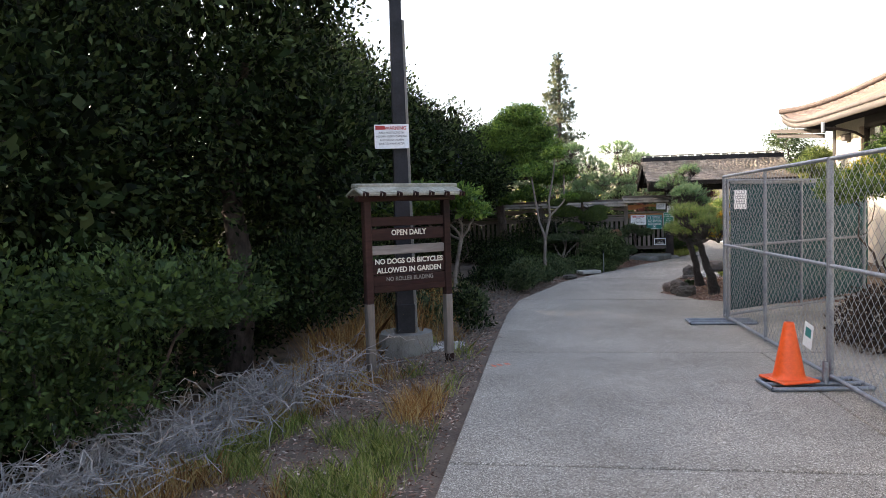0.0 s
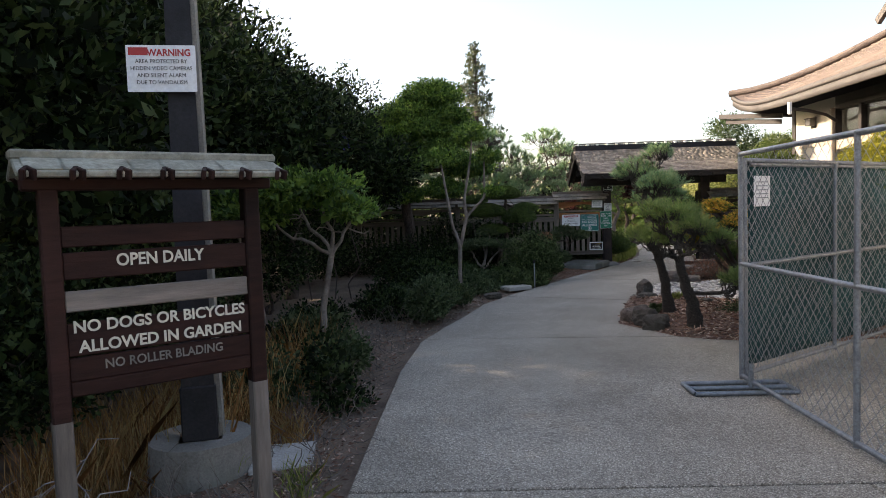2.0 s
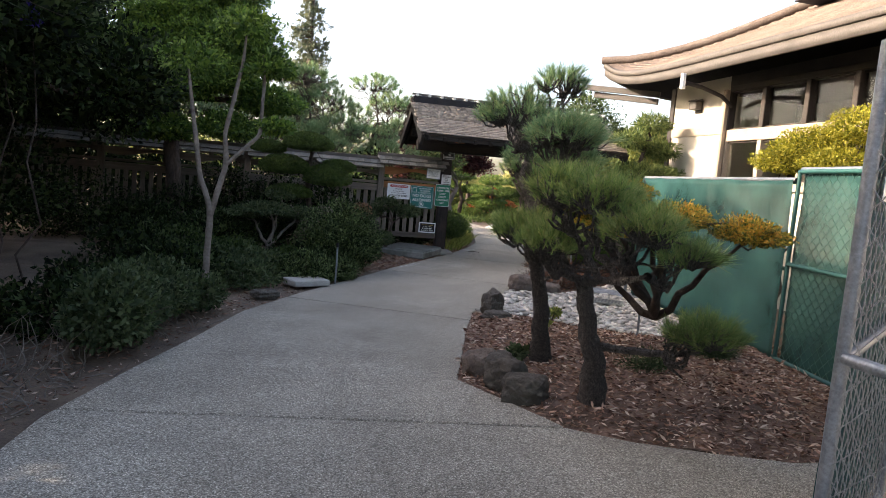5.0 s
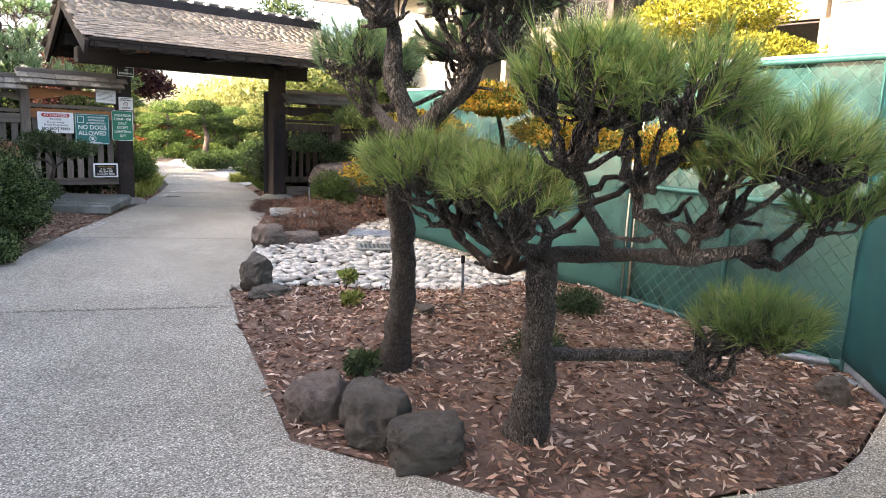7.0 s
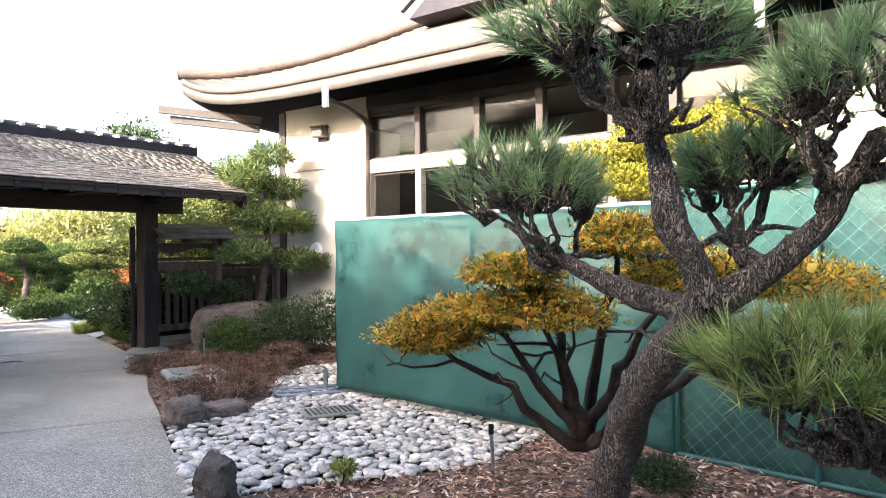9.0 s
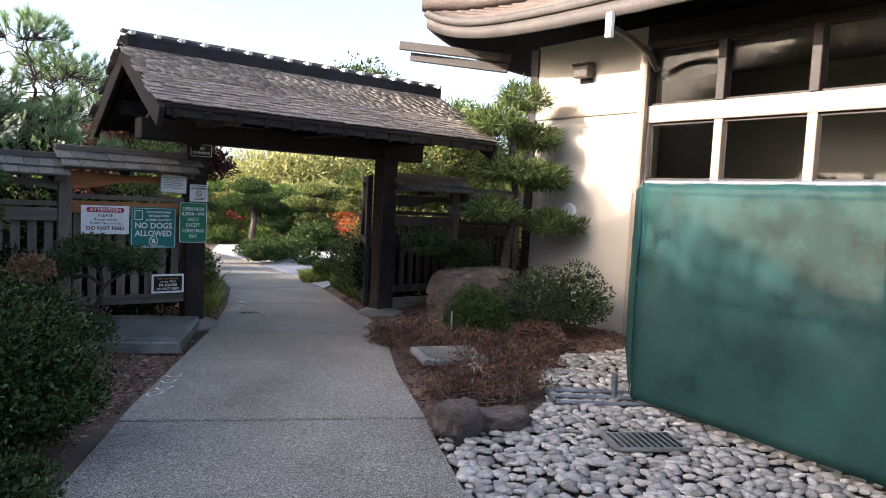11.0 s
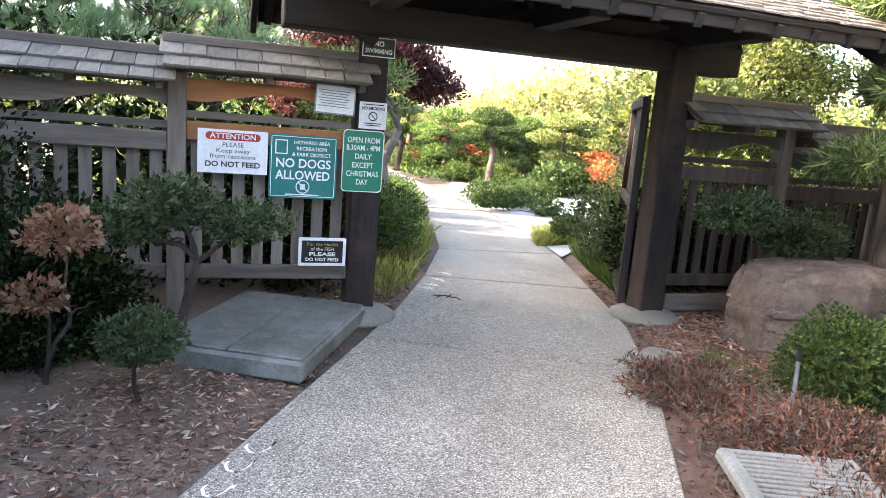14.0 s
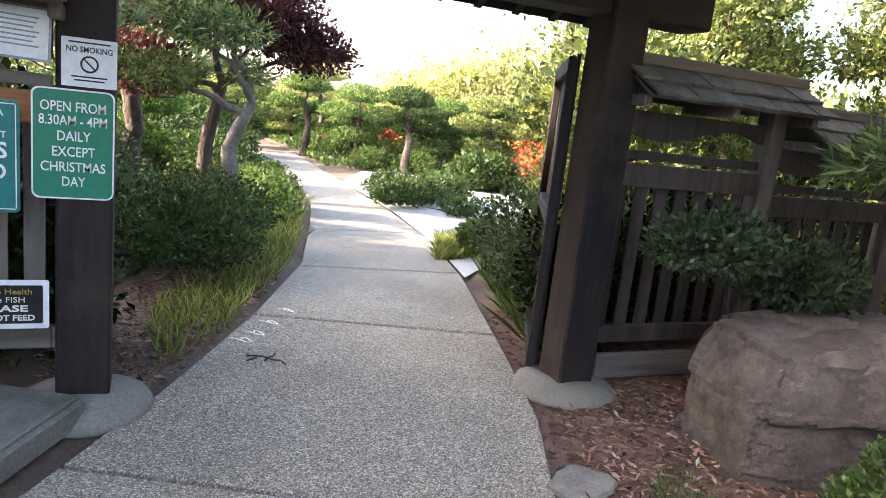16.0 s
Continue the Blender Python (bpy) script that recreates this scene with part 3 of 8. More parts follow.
LOWBED = [(4.75, 17.52), (5.3, 17.17), (5.9, 17.52), (6.7, 18.32), (7.2, 18.62), (8.4, 18.42), (9.2, 18.4), (9.3, 23.0), (7.2, 23.0), (6.93, 22.3), (6.6, 21.2), (6.05, 20.0), (5.37, 18.8), (4.87, 17.75)]


def bed_z(x, y):
    return -0.012 + 0.12 * np.minimum(edge_gap(BED, x, y) / 0.9, 1) + 0.012 * np.sin(9 * x) * np.cos(8 * y)


def low_z(x, y):
    return -0.015 + 0.06 * np.minimum(edge_gap(LOWBED, x, y) / 0.8, 1)


patch("mulch_bed", BED, bed_z, M_MULCH, "raised bed of reddish bark mulch beside the path")
patch("planting_bed", LOWBED, low_z, M_MULCH, "planting bed of bark and dead groundcover before the gate")
patch("pebble_bed", PEBBLES, lambda x, y: -0.03 + 0 * x, M_ROCK, "dark base under a bed of loose white river pebbles")

# ---------------------------------------------------------------- path of concrete slabs
path_ob = thing("path", "grey exposed-aggregate concrete path with cross joints", "path", kind="structure")


def between(arr, y0, y1):
    x0, x1 = np.interp(y0, arr[:, 1], arr[:, 0]), np.interp(y1, arr[:, 1], arr[:, 0])
    return [(x0, y0)] + [tuple(p) for p in arr if y0 + 0.02 < p[1] < y1 - 0.02] + [(x1, y1)]


def slab(outline):
    bm = bmesh.new()
    P = np.array(outline)
    cx, cy = P.mean(axis=0)
    f = bm.faces.new([bm.verts.new((x, y, 0.0)) for x, y in outline])
    r = bmesh.ops.extrude_face_region(bm, geom=[f])
    for v in r["geom"]:
        if isinstance(v, bmesh.types.BMVert):
            v.co.z -= 0.12
    bmesh.ops.recalc_face_normals(bm, faces=bm.faces[:])
    top = [e for e in bm.edges if all(v.co.z > -0.01 for v in e.verts)]
    bmesh.ops.bevel(bm, geom=top, offset=0.008, segments=1, affect="EDGES")
    part("slab", bm, M_PATH, path_ob)


G = 0.015
plaza = [(-60.0, -24.0), (-24.0, -8.0), (-8.0, -3.4), (-3.4, 0.4), (0.4, 3.95), (3.95, 7.45)]
for y0, y1 in plaza:
    slab([(3.0, y0 + G), (3.0, y1 - G), (0.05, y1 - G), (0.05, y0 + G)][::-1])
    slab([(9.6, y0 + G), (9.6, y1 - G), (3.014, y1 - G), (3.014, y0 + G)][::-1])
slab(between(LEFT, 7.45 + G, 12.03)[::-1] + [(9.6, 7.45 + G), (9.6, 12.0), (6.2, 11.6), (5.95, 11.48), (5.3, 11.36), (4.85, 11.28), (4.5, 11.26), (4.05, 11.40), (3.6, 11.58), (3.27, 11.80)])
slab(between(LEFT, 12.05, 15.85)[::-1] + [(3.262, 11.83), (3.0, 12.38), (2.79, 12.8)] + between(RIGHT, 12.81, 14.98)[1:])
joints = [(15.87, 15.0), (18.63, 17.66), (21.12, 20.3), (22.95, 22.42), (24.32, 24.12), (26.1, 26.0), (28.0, 28.0), (31.0, 31.0), (36.0, 36.0)]
for (l0, r0), (l1, r1) in zip(joints[:-1], joints[1:]):
    slab(between(LEFT, l0 + G, l1 - G)[::-1] + between(RIGHT, r0 + G, r1 - G))

# ---------------------------------------------------------------- gate
GX0, GX1, GY = 3.72, 7.72, 21.56
gate = thing("gate", "roofed Japanese timber gate with dark posts and wood-shake roof", "gate")


def post(x, y, w, top, name="post"):
    bm = bmesh.new()
    box(bm, (x, y, top / 2 + 0.03), (w, w, top - 0.06), None, 0.012)
    part(name, bm, M_DARKWOOD, gate)


post(4.485, 21.69, 0.215, 2.2)
post(6.955, 21.52, 0.225, 2.2)
for x, y in ((4.485, 21.66), (6.96, 21.50)):
    bm = bmesh.new()
    bmesh.ops.create_uvsphere(bm, u_segments=20, v_segments=10, radius=1.0)
    for v in bm.verts:
        k = 1 + 0.08 * noise.noise(v.co * 1.5)
        v.co = Vector((x + v.co.x * 0.31 * k, y + v.co.y * 0.30 * k, v.co.z * 0.085 * k))
    part("footing", bm, M_CONC, gate, "rounded concrete footing", soft=True)
beam("lintel", (GX0 + 0.12, GY, 2.16), (GX1 - 0.22, GY, 2.16), 0.24, 0.22, M_DARKBEAM, gate, 0.012)
for y in (GY - 0.62, GY + 0.62):
    beam("purlin", (GX0 + 0.1, y, 2.42), (GX1 - 0.1, y, 2.42), 0.14, 0.16, M_DARKBEAM, gate)
beam("ridge_beam", (GX0 + 0.05, GY, 2.78), (GX1 - 0.05, GY, 2.78), 0.14, 0.18, M_DARKBEAM, gate)
for x in (4.485, 6.955, 5.7):
    beam("cross_beam", (x, GY - 0.95, 2.30), (x, GY + 0.95, 2.30), 0.16, 0.16, M_DARKBEAM, gate)
    beam("king_post", (x, GY, 2.34), (x, GY, 2.74), 0.12, 0.12, M_DARKBEAM, gate)
EAVE, RISE = 1.34, 0.70
for sy in (-1, 1):
    n = 14
    for k in range(n):
        x = GX0 + 0.1 + (GX1 - GX0 - 0.2) * k / (n - 1)
        beam("rafter", (x, GY + sy * (EAVE - 0.02), 2.22), (x, GY + sy * 0.02, 2.22 + RISE - 0.02), 0.06, 0.09, M_DARKBEAM, gate)
    beam("eave_board", (GX0 + 0.02, GY + sy * (EAVE - 0.05), 2.245), (GX1 - 0.02, GY + sy * (EAVE - 0.05), 2.245), 0.03, 0.09, M_DARKBEAM, gate)
    for x in (GX0 - 0.02, GX1 + 0.02):
        beam("barge_board", (x, GY + sy * (EAVE - 0.05), 2.18), (x, GY, 2.18 + RISE + 0.02), 0.05, 0.2, M_DARKBEAM, gate)
bm = bmesh.new()
for sy in (-1, 1):
    a = math.atan2(RISE, EAVE)
    m = Matrix.Translation((0, GY + sy * EAVE / 2, 2.285 + RISE / 2)) @ Matrix.Rotation(-sy * a, 4, "X")
    box(bm, ((GX0 + GX1) / 2, 0, 0), (GX1 - GX0, EAVE / math.cos(a), 0.03), m)
part("roof_deck", bm, M_DARKBEAM, gate)
block("beam_end", (4.485, GY - 0.97, 2.30), (0.17, 0.05, 0.2), M_ORANGE, gate, 0.01, "weathered orange-brown beam end")
for x in (4.15, 7.30):
    beam("bracket_arm", (x - 0.22 if x < 5 else x + 0.22, GY - 0.02, 2.30), (4.485 if x < 5 else 6.955, GY - 0.02, 2.02), 0.1, 0.1, M_DARKBEAM, gate)
# ridge: dark cap with short white-ended cross pieces
beam("ridge_cap", (GX0 - 0.04, GY, 3.02), (GX1 + 0.04, GY, 3.02), 0.26, 0.16, M_POLE, gate, 0.02)
beam("ridge_rail", (GX0 - 0.06, GY, 3.135), (GX1 + 0.06, GY, 3.135), 0.07, 0.035, M_SHAKE_GREY, gate, 0.008)
for k in range(17):
    x = GX0 + 0.02 + (GX1 - GX0 - 0.04) * k / 16
    block("ridge_tail", (x, GY, 3.105), (0.05, 0.34, 0.045), M_LETTER, gate, 0.006)

# the open gate leaf that stands behind the right post
leaf = thing("open_gate", "dark weathered timber gate standing open beside the post", "gate", (6.80, 21.66, 0), 62)
block("frame", (0.02, 0, 0.95), (0.05, 0.05, 1.75), M_DARKWOOD, leaf)
block("frame", (1.08, 0, 0.95), (0.05, 0.05, 1.75), M_DARKWOOD, leaf)
for z in (0.14, 0.95, 1.8):
    block("rail", (0.55, 0, z), (1.01, 0.045, 0.09), M_DARKWOOD, leaf)
for k in range(8):
    block("board", (0.10 + 0.129 * k, -0.034, 0.97), (0.118, 0.018, 1.78), M_DARKWOOD, leaf, 0.003)


# ---------------------------------------------------------------- picket fences with shingled caps
def fence_bay(x0, x1, y, top, wave=True, pickets=True, orange=False, low=0.33, parent=None, dark=False):
    w = x1 - x0
    m_rail, m_picket = (M_FENCE_DARK, M_FENCE_DARK) if dark else (M_TIMBER_H, M_TIMBER)
    for z, h in ((low, 0.10), (top - 0.55, 0.13)):
        beam("rail", (x0, y, z), (x1, y, z), 0.05, h, M_ORANGE if orange and z > 1 else m_rail, parent)
    # a thin board with a curved lower edge under the cap
    bm = bmesh.new()
    k = 14
    up = [bm.verts.new((x0 + w * i / k, y - 0.018, top - 0.20)) for i in range(k + 1)]
    dn = [bm.verts.new((x0 + w * i / k, y - 0.018, top - 0.31 - 0.045 * math.sin(2 * math.pi * i / k + (1.2 if orange else 0)))) for i in range(k + 1)]
    for i in range(k):
        bm.faces.new((dn[i], dn[i + 1], up[i + 1], up[i]))
    r = bmesh.ops.extrude_face_region(bm, geom=bm.faces[:])
    for v in r["geom"]:
        if isinstance(v, bmesh.types.BMVert):
            v.co.y += 0.036
    bmesh.ops.recalc_face_normals(bm, faces=bm.faces[:])
    part("cloud_board", bm, M_ORANGE if orange else m_rail, parent, "board with a wavy lower edge")
    beam("thin_rail", (x0, y, top - 0.44), (x1, y, top - 0.44), 0.03, 0.05, m_rail, parent, 0.004)
    if pickets:
        n = max(2, int(w / 0.135))
        for i in range(n):
            x = x0 + w * (i + 0.5) / n
            block("picket", (x, y + 0.035, (low - 0.02 + top - 0.55) / 2), (0.082, 0.018, top - 0.55 - low + 0.1), m_picket, parent, 0.003)


shingle_meshes = []
for k in range(4):
    bm = bmesh.new()
    w = (0.13, 0.16, 0.19, 0.145)[k]
    box(bm, (0, 0, 0), (w - 0.006, 0.24, 0.016), None, 0.0)
    me = bpy.data.meshes.new("shingle")
    bm.to_mesh(me)
    bm.free()
    me.materials.append(M_SHAKE_GREY)
    shingle_meshes.append((w, me))


def cap_roof(x0, x1, y, z, parent, seed, half=0.26, rise=0.15):
    """A small gabled cap of shingles over a fence bay, with a ridge board."""
    rng = random.Random(seed)
    a = math.atan2(rise, half)
    for sy in (-1, 1):
        for row in range(2):
            x = x0 - rng.uniform(0, 0.05)
            while x < x1:
                w, me = rng.choice(shingle_meshes)
                ob = put("shingle", me, None, parent)
                d = 0.10 + 0.13 * row
                ob.matrix_local = pose(min(x + w / 2, x1 + 0.02), y + sy * (half - d * math.cos(a) + 0.03), z + d * math.sin(a) + 0.012 * row + rng.uniform(-0.003, 0.004), -sy * (math.degrees(a) - 4), 0, rng.uniform(-1, 1))
                x += w
    bm = bmesh.new()
    for sy in (-1, 1):
        m = Matrix.Translation((0, y + sy * half / 2, z + rise / 2 - 0.012)) @ Matrix.Rotation(-sy * a, 4, "X")
        box(bm, ((x0 + x1) / 2, 0, 0), (x1 - x0, half / math.cos(a), 0.016), m)
    part("cap_deck", bm, M_TIMBER_H, parent)
    beam("cap_ridge", (x0 - 0.03, y, z + rise + 0.035), (x1 + 0.03, y, z + rise + 0.035), 0.12, 0.06, M_TIMBER_H, parent)
    for x in (x0 + 0.03, (x0 + x1) / 2, x1 - 0.03):
        beam("cap_bracket", (x, y - half + 0.06, z - 0.035), (x, y + half - 0.06, z - 0.035), 0.05, 0.06, M_TIMBER, parent)


FY = 21.66
fence_l = thing("fence", "weathered grey picket fence with shingled cap beside the gate", "fence")
fence_bay(3.24, 4.36, FY, 1.86, orange=True, parent=fence_l)
cap_roof(3.12, 4.42, FY, 1.72, fence_l, 3)
xs = [3.18, 1.9, 0.6, -0.7, -2.0, -3.3, -4.6]
for k, x in enumerate(xs):
    block("fence_post", (x, FY, 0.84), (0.12, 0.12, 1.7), M_TIMBER, fence_l, 0.008)
for a, b in zip(xs[1:], xs[:-1]):
    fence_bay(a + 0.06, b - 0.06, FY, 1.78, parent=fence_l)
    cap_roof(a + 0.02, b - 0.07, FY, 1.63, fence_l, 7 + int(a * 10))
fence_r = thing("fence", "dark timber picket fence with shingled cap and open lattice", "fence")
fence_bay(7.07, 8.08, 21.5, 1.80, parent=fence_r, dark=True)
cap_roof(7.02, 8.28, 21.5, 1.68, fence_r, 31)
block("fence_post", (8.14, 21.5, 0.84), (0.12, 0.12, 1.7), M_TIMBER, fence_r, 0.008)
fence_bay(8.2, 9.3, 21.5, 1.68, parent=fence_r, dark=True)
cap_roof(8.28, 9.4, 21.5, 1.54, fence_r, 37)
block("kick_board", (7.6, 21.5, 0.13), (0.95, 0.04, 0.15), M_TIMBER_H, fence_r)
block("fence_post", (9.36, 21.5, 0.8), (0.12, 0.12, 1.6), M_TIMBER, fence_r, 0.008)
beam("thick_rail", (4.36, 21.66, 0.33), (4.40, 21.66, 0.33), 0.05, 0.1, M_TIMBER_H, fence_l)

# ---------------------------------------------------------------- building
BX, BN = 8.9, 20.72
build = thing("building", "cream stucco pavilion with dark timber windows and upswept shake roof", "building")


def wallbox(name, y0, y1, z0, z1, mat, x0=BX, x1=BX + 0.2, bevel=0.0, label="", parent=None):
    return block(name, ((x0 + x1) / 2, (y0 + y1) / 2, (z0 + z1) / 2), (x1 - x0, y1 - y0, z1 - z0), mat, parent or build, bevel, label)


wallbox("wall", 18.93, BN, -0.1, 3.75, M_STUCCO)
wallbox("wall", 11.72, 13.36, -0.1, 3.75, M_STUCCO)
wallbox("wall", 13.36, 18.93, -0.1, 1.86, M_STUCCO)
wallbox("wall", -4.0, 11.72, -0.1, 1.86, M_STUCCO)
wallbox("wall", -4.0, 11.72, 3.5, 3.75, M_STUCCO)
wallbox("wall", 13.36, 18.93, 3.56, 3.75, M_BROWN)
block("wall", (13.0, BN - 0.1, 1.83), (8.0, 0.2, 3.86), M_STUCCO, build, 0)
block("wall", (17.0, 8.3, 1.83), (0.2, 24.6, 3.86), M_STUCCO, build, 0)
block("wall", (13.0, -4.0, 1.83), (8.0, 0.2, 3.86), M_STUCCO, build, 0)
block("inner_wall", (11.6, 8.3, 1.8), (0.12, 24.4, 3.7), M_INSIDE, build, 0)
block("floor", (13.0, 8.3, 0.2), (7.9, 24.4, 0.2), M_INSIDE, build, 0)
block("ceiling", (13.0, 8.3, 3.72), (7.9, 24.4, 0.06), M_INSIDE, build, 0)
for y0, y1 in ((18.99, BN), (11.72, 13.30)):
    wallbox("trim_band", y0, y1, 2.74, 2.9, M_TAN, BX - 0.025, BX - 0.002)
wallbox("corner_post", BN - 0.02, BN + 0.12, -0.1, 3.72, M_BROWN, BX - 0.03, BX + 0.12)
glass, gnt, gbs = nodes_of("window_glass")
gbs.inputs["Base Color"].default_value = (0.9, 0.93, 0.92, 1)
gbs.inputs["Roughness"].default_value, gbs.inputs["Transmission Weight"].default_value, gbs.inputs["IOR"].default_value = 0.02, 1.0, 1.22


def window_run(ys, z0=1.86, zm=2.6, zt=3.56):
    y_lo, y_hi = ys[0], ys[-1]
    wallbox("window_sill", y_lo, y_hi, z0 - 0.09, z0 + 0.06, M_TAN, BX - 0.06, BX + 0.14, 0.01)
    wallbox("transom", y_lo, y_hi, zm, zm + 0.2, M_TAN, BX - 0.03, BX + 0.1, 0.008)
    wallbox("window_head", y_lo, y_hi, zt - 0.1, zt, M_BROWN, BX - 0.03, BX + 0.12, 0.008)
    for y in ys:
        wallbox("mullion", y - 0.05, y + 0.05, zm + 0.2, zt - 0.1, M_BROWN, BX - 0.04, BX + 0.1, 0.008)
        wallbox("mullion", y - 0.05, y + 0.05, z0 + 0.06, zm, M_TAN, BX - 0.025, BX + 0.1, 0.008)
    for a, b in zip(ys[:-1], ys[1:]):
        unit = new("window")
        unit.parent = build
        for c, d in ((z0 + 0.06, zm), (zm + 0.2, zt - 0.1)):
            ob = wallbox("pane", a + 0.05, b - 0.05, c, d, glass, BX + 0.045, BX + 0.055, parent=unit)
            for e, f in ((c, c + 0.03), (d - 0.03, d)):
                wallbox("pane_frame", a + 0.05, b - 0.05, e, f, M_BROWN, BX + 0.02, BX + 0.043, parent=unit)
            ob.visible_shadow = False


window_run([13.4, 14.40, 15.1, 16.03, 16.95, 17.94, 18.88])
window_run([1.8, 2.9, 4.0, 5.1, 6.2, 7.3, 8.4, 9.5, 10.6, 11.66], 1.86, 2.5, 3.5)
wallbox("downpipe", 18.84, 18.94, 0.0, 3.5, M_TAN, BX - 0.13, BX - 0.03, 0.02, "tan downpipe")
wallbox("white_header", 8.0, 11.66, 2.62, 2.8, M_WHITE, BX - 0.35, BX - 0.06, 0.01)
for y, z in ((19.83, 3.3), (12.55, 3.12)):
    lamp = thing("wall_lamp", "small boxy wall lamp with amber diffuser on stucco", "wall lamp", (BX, y, z), group="wall lamps")
    block("back_plate", (-0.015, 0, 0), (0.03, 0.2, 0.26), M_BROWN, lamp)
    block("diffuser", (-0.09, 0, 0.0), (0.14, 0.24, 0.15), M_FASCIA, lamp, 0.012)
    block("hood", (-0.09, 0, 0.09), (0.17, 0.27, 0.025), M_BROWN, lamp)
vent = thing("wall_vent", "small round white vent on the stucco wall", "vent", (BX - 0.02, 20.0, 1.48))
bm = bmesh.new()
bmesh.ops.create_cone(bm, cap_ends=True, segments=24, radius1=0.13, radius2=0.11, depth=0.05, matrix=Matrix.Rotation(radians(-90), 4, "Y"))
part("cover", bm, M_WHITE, vent)

# roof: concave slopes, upswept corner, hipped at the north end
NE, SE, WE, RX = 22.05, -5.5, 7.9, 12.95


def lift(s):
    """Extra height of the eave towards the corner, s metres from it."""
    return 0.42 * math.exp(-s / 0.8)


def roof_z(d):
    return 3.74 + 0.38 * d + 0.045 * d * d


def roof_sheet(name, zoff, material, soft=True):
    vs, fs = [], []
    nu, nv = 60, 14
    # west slope
    for i in range(nu + 1):
        t = i / nu
        for j in range(nv + 1):
            d = (RX - WE) * j / nv
            y_top = NE - d
            y = y_top + (SE - y_top) * t ** 1.8
            vs.append((WE + d, y, roof_z(d) + lift((NE - d) - y + d * 0.9) + zoff))
    for i in range(nu):
        for j in range(nv):
            a = i * (nv + 1) + j
            fs.append((a, a + 1, a + nv + 2, a + nv + 1))
    base = len(vs)
    # north slope
    for i in range(nu + 1):
        for j in range(nv + 1):
            d = (RX - WE) * j / nv
            x0, x1 = WE + d, 2 * RX - WE - d
            x = x0 + (x1 - x0) * i / nu
            s = min(x - x0, x1 - x)
            vs.append((x, NE - d, roof_z(d) + lift(s + d * 0.9) + zoff))
    for i in range(nu):
        for j in range(nv):
            a = base + i * (nv + 1) + j
            fs.append((a, a + nv + 1, a + nv + 2, a + 1))
    base = len(vs)
    for i in range(nu + 1):
        for j in range(nv + 1):
            d = (RX - WE) * j / nv
            vs.append((2 * RX - WE - d, (NE - d) + (SE - NE + d) * (i / nu) ** 1.8, roof_z(d) + lift(((NE - d) - SE) * (i / nu) ** 1.8 + d * 0.9) + zoff))
    for i in range(nu):
        for j in range(nv):
            a = base + i * (nv + 1) + j
            fs.append((a, a + nv + 1, a + nv + 2, a + 1))
    return put(name, mesh_from(name, vs, fs), material, build)


roof_sheet("roof", 0.14, M_ROOF)
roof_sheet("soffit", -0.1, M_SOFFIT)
# fascia: two stepped bands along the west and north eaves
for k, (out, z0, z1, mt) in enumerate(((0.0, -0.115, 0.05, M_FASCIA), (0.03, 0.052, 0.15, M_FASCIA))):
    vs, fs = [], []
    n = 60
    pts = [(WE - out, NE + out - (NE - SE) * (i / n) ** 1.8, 3.74 + lift((NE - SE) * (i / n) ** 1.8)) for i in range(n, -1, -1)]
    pts += [(WE - out + 8 * (i / n) ** 1.8, NE + out, 3.74 + lift(8 * (i / n) ** 1.8)) for i in range(1, n + 1)]
    for x, y, z in pts:
        vs += [(x, y, z + z0), (x, y, z + z1), (x + 0.05, y - 0.05, z + z1), (x + 0.05, y - 0.05, z + z0)]
    for i in range(len(pts) - 1):
        for j in range(4):
            a, b = 4 * i + j, 4 * i + (j + 1) % 4
            fs.append((a, b, b + 4, a + 4))
    put("fascia" if k == 0 else "gutter", mesh_from("fascia", vs, fs), mt, build)
# shake courses on the west slope, as thin stepped strips
bm = bmesh.new()
for j in range(1, 34):
    d = 0.14 * j
    n = 30
    row = []
    for i in range(n + 1):
        s = ((NE - d) - SE) * (i / n) ** 1.8
        z = roof_z(d) + lift(s + d * 0.9) + 0.142
        row.append([bm.verts.new((WE + d, NE - d - s, z + 0.022)), bm.verts.new((WE + d - 0.003, NE - d - s, z - 0.004)), bm.verts.new((WE + d + 0.10, NE - d - s, z + 0.10 * 0.42 + 0.006))])
    for a, b in zip(row[:-1], row[1:]):
        bm.faces.new((a[0], b[0], b[1], a[1]))
        bm.faces.new((a[2], b[2], b[0], a[0]))
tagged(part("shake_course", bm, M_ROOF, build), kind="stuff")
hip = [(WE - 0.05 + d, NE + 0.05 - d, roof_z(max(d, 0)) + lift(max(d, 0) * 0.9) + 0.2) for d in np.linspace(0, RX - WE, 14)]
tubes("hip_ridge", [(hip, 0.09)], M_ROOF, build, 6)
for off, z in ((0.12, 3.80), (0.30, 3.66)):
    beam("hip_rafter_tail", (WE - 0.35 + off, NE + 0.35 - off * 0.2, z), (WE + 0.9, NE - 0.9 + off * 0.3, z - 0.16), 0.07, 0.12, M_FASCIA, build)
gb = new("gable")
gb.parent = build
gb["label"] = "dark gable vent with white barge boards"
for sy in (-1, 1):
    beam("barge_board", (9.9, 17.5 + sy * 1.6, 5.35), (9.9, 17.5, 6.4), 0.1, 0.16, M_FASCIA, gb)
bm = bmesh.new()
f = bm.faces.new([bm.verts.new(p) for p in ((10.0, 16.0, 5.2), (10.0, 19.0, 5.2), (10.0, 17.5, 6.35))])
r = bmesh.ops.extrude_face_region(bm, geom=[f])
for v in r["geom"]:
    if isinstance(v, bmesh.types.BMVert):
        v.co.x += 2.0
bmesh.ops.recalc_face_normals(bm, faces=bm.faces[:])
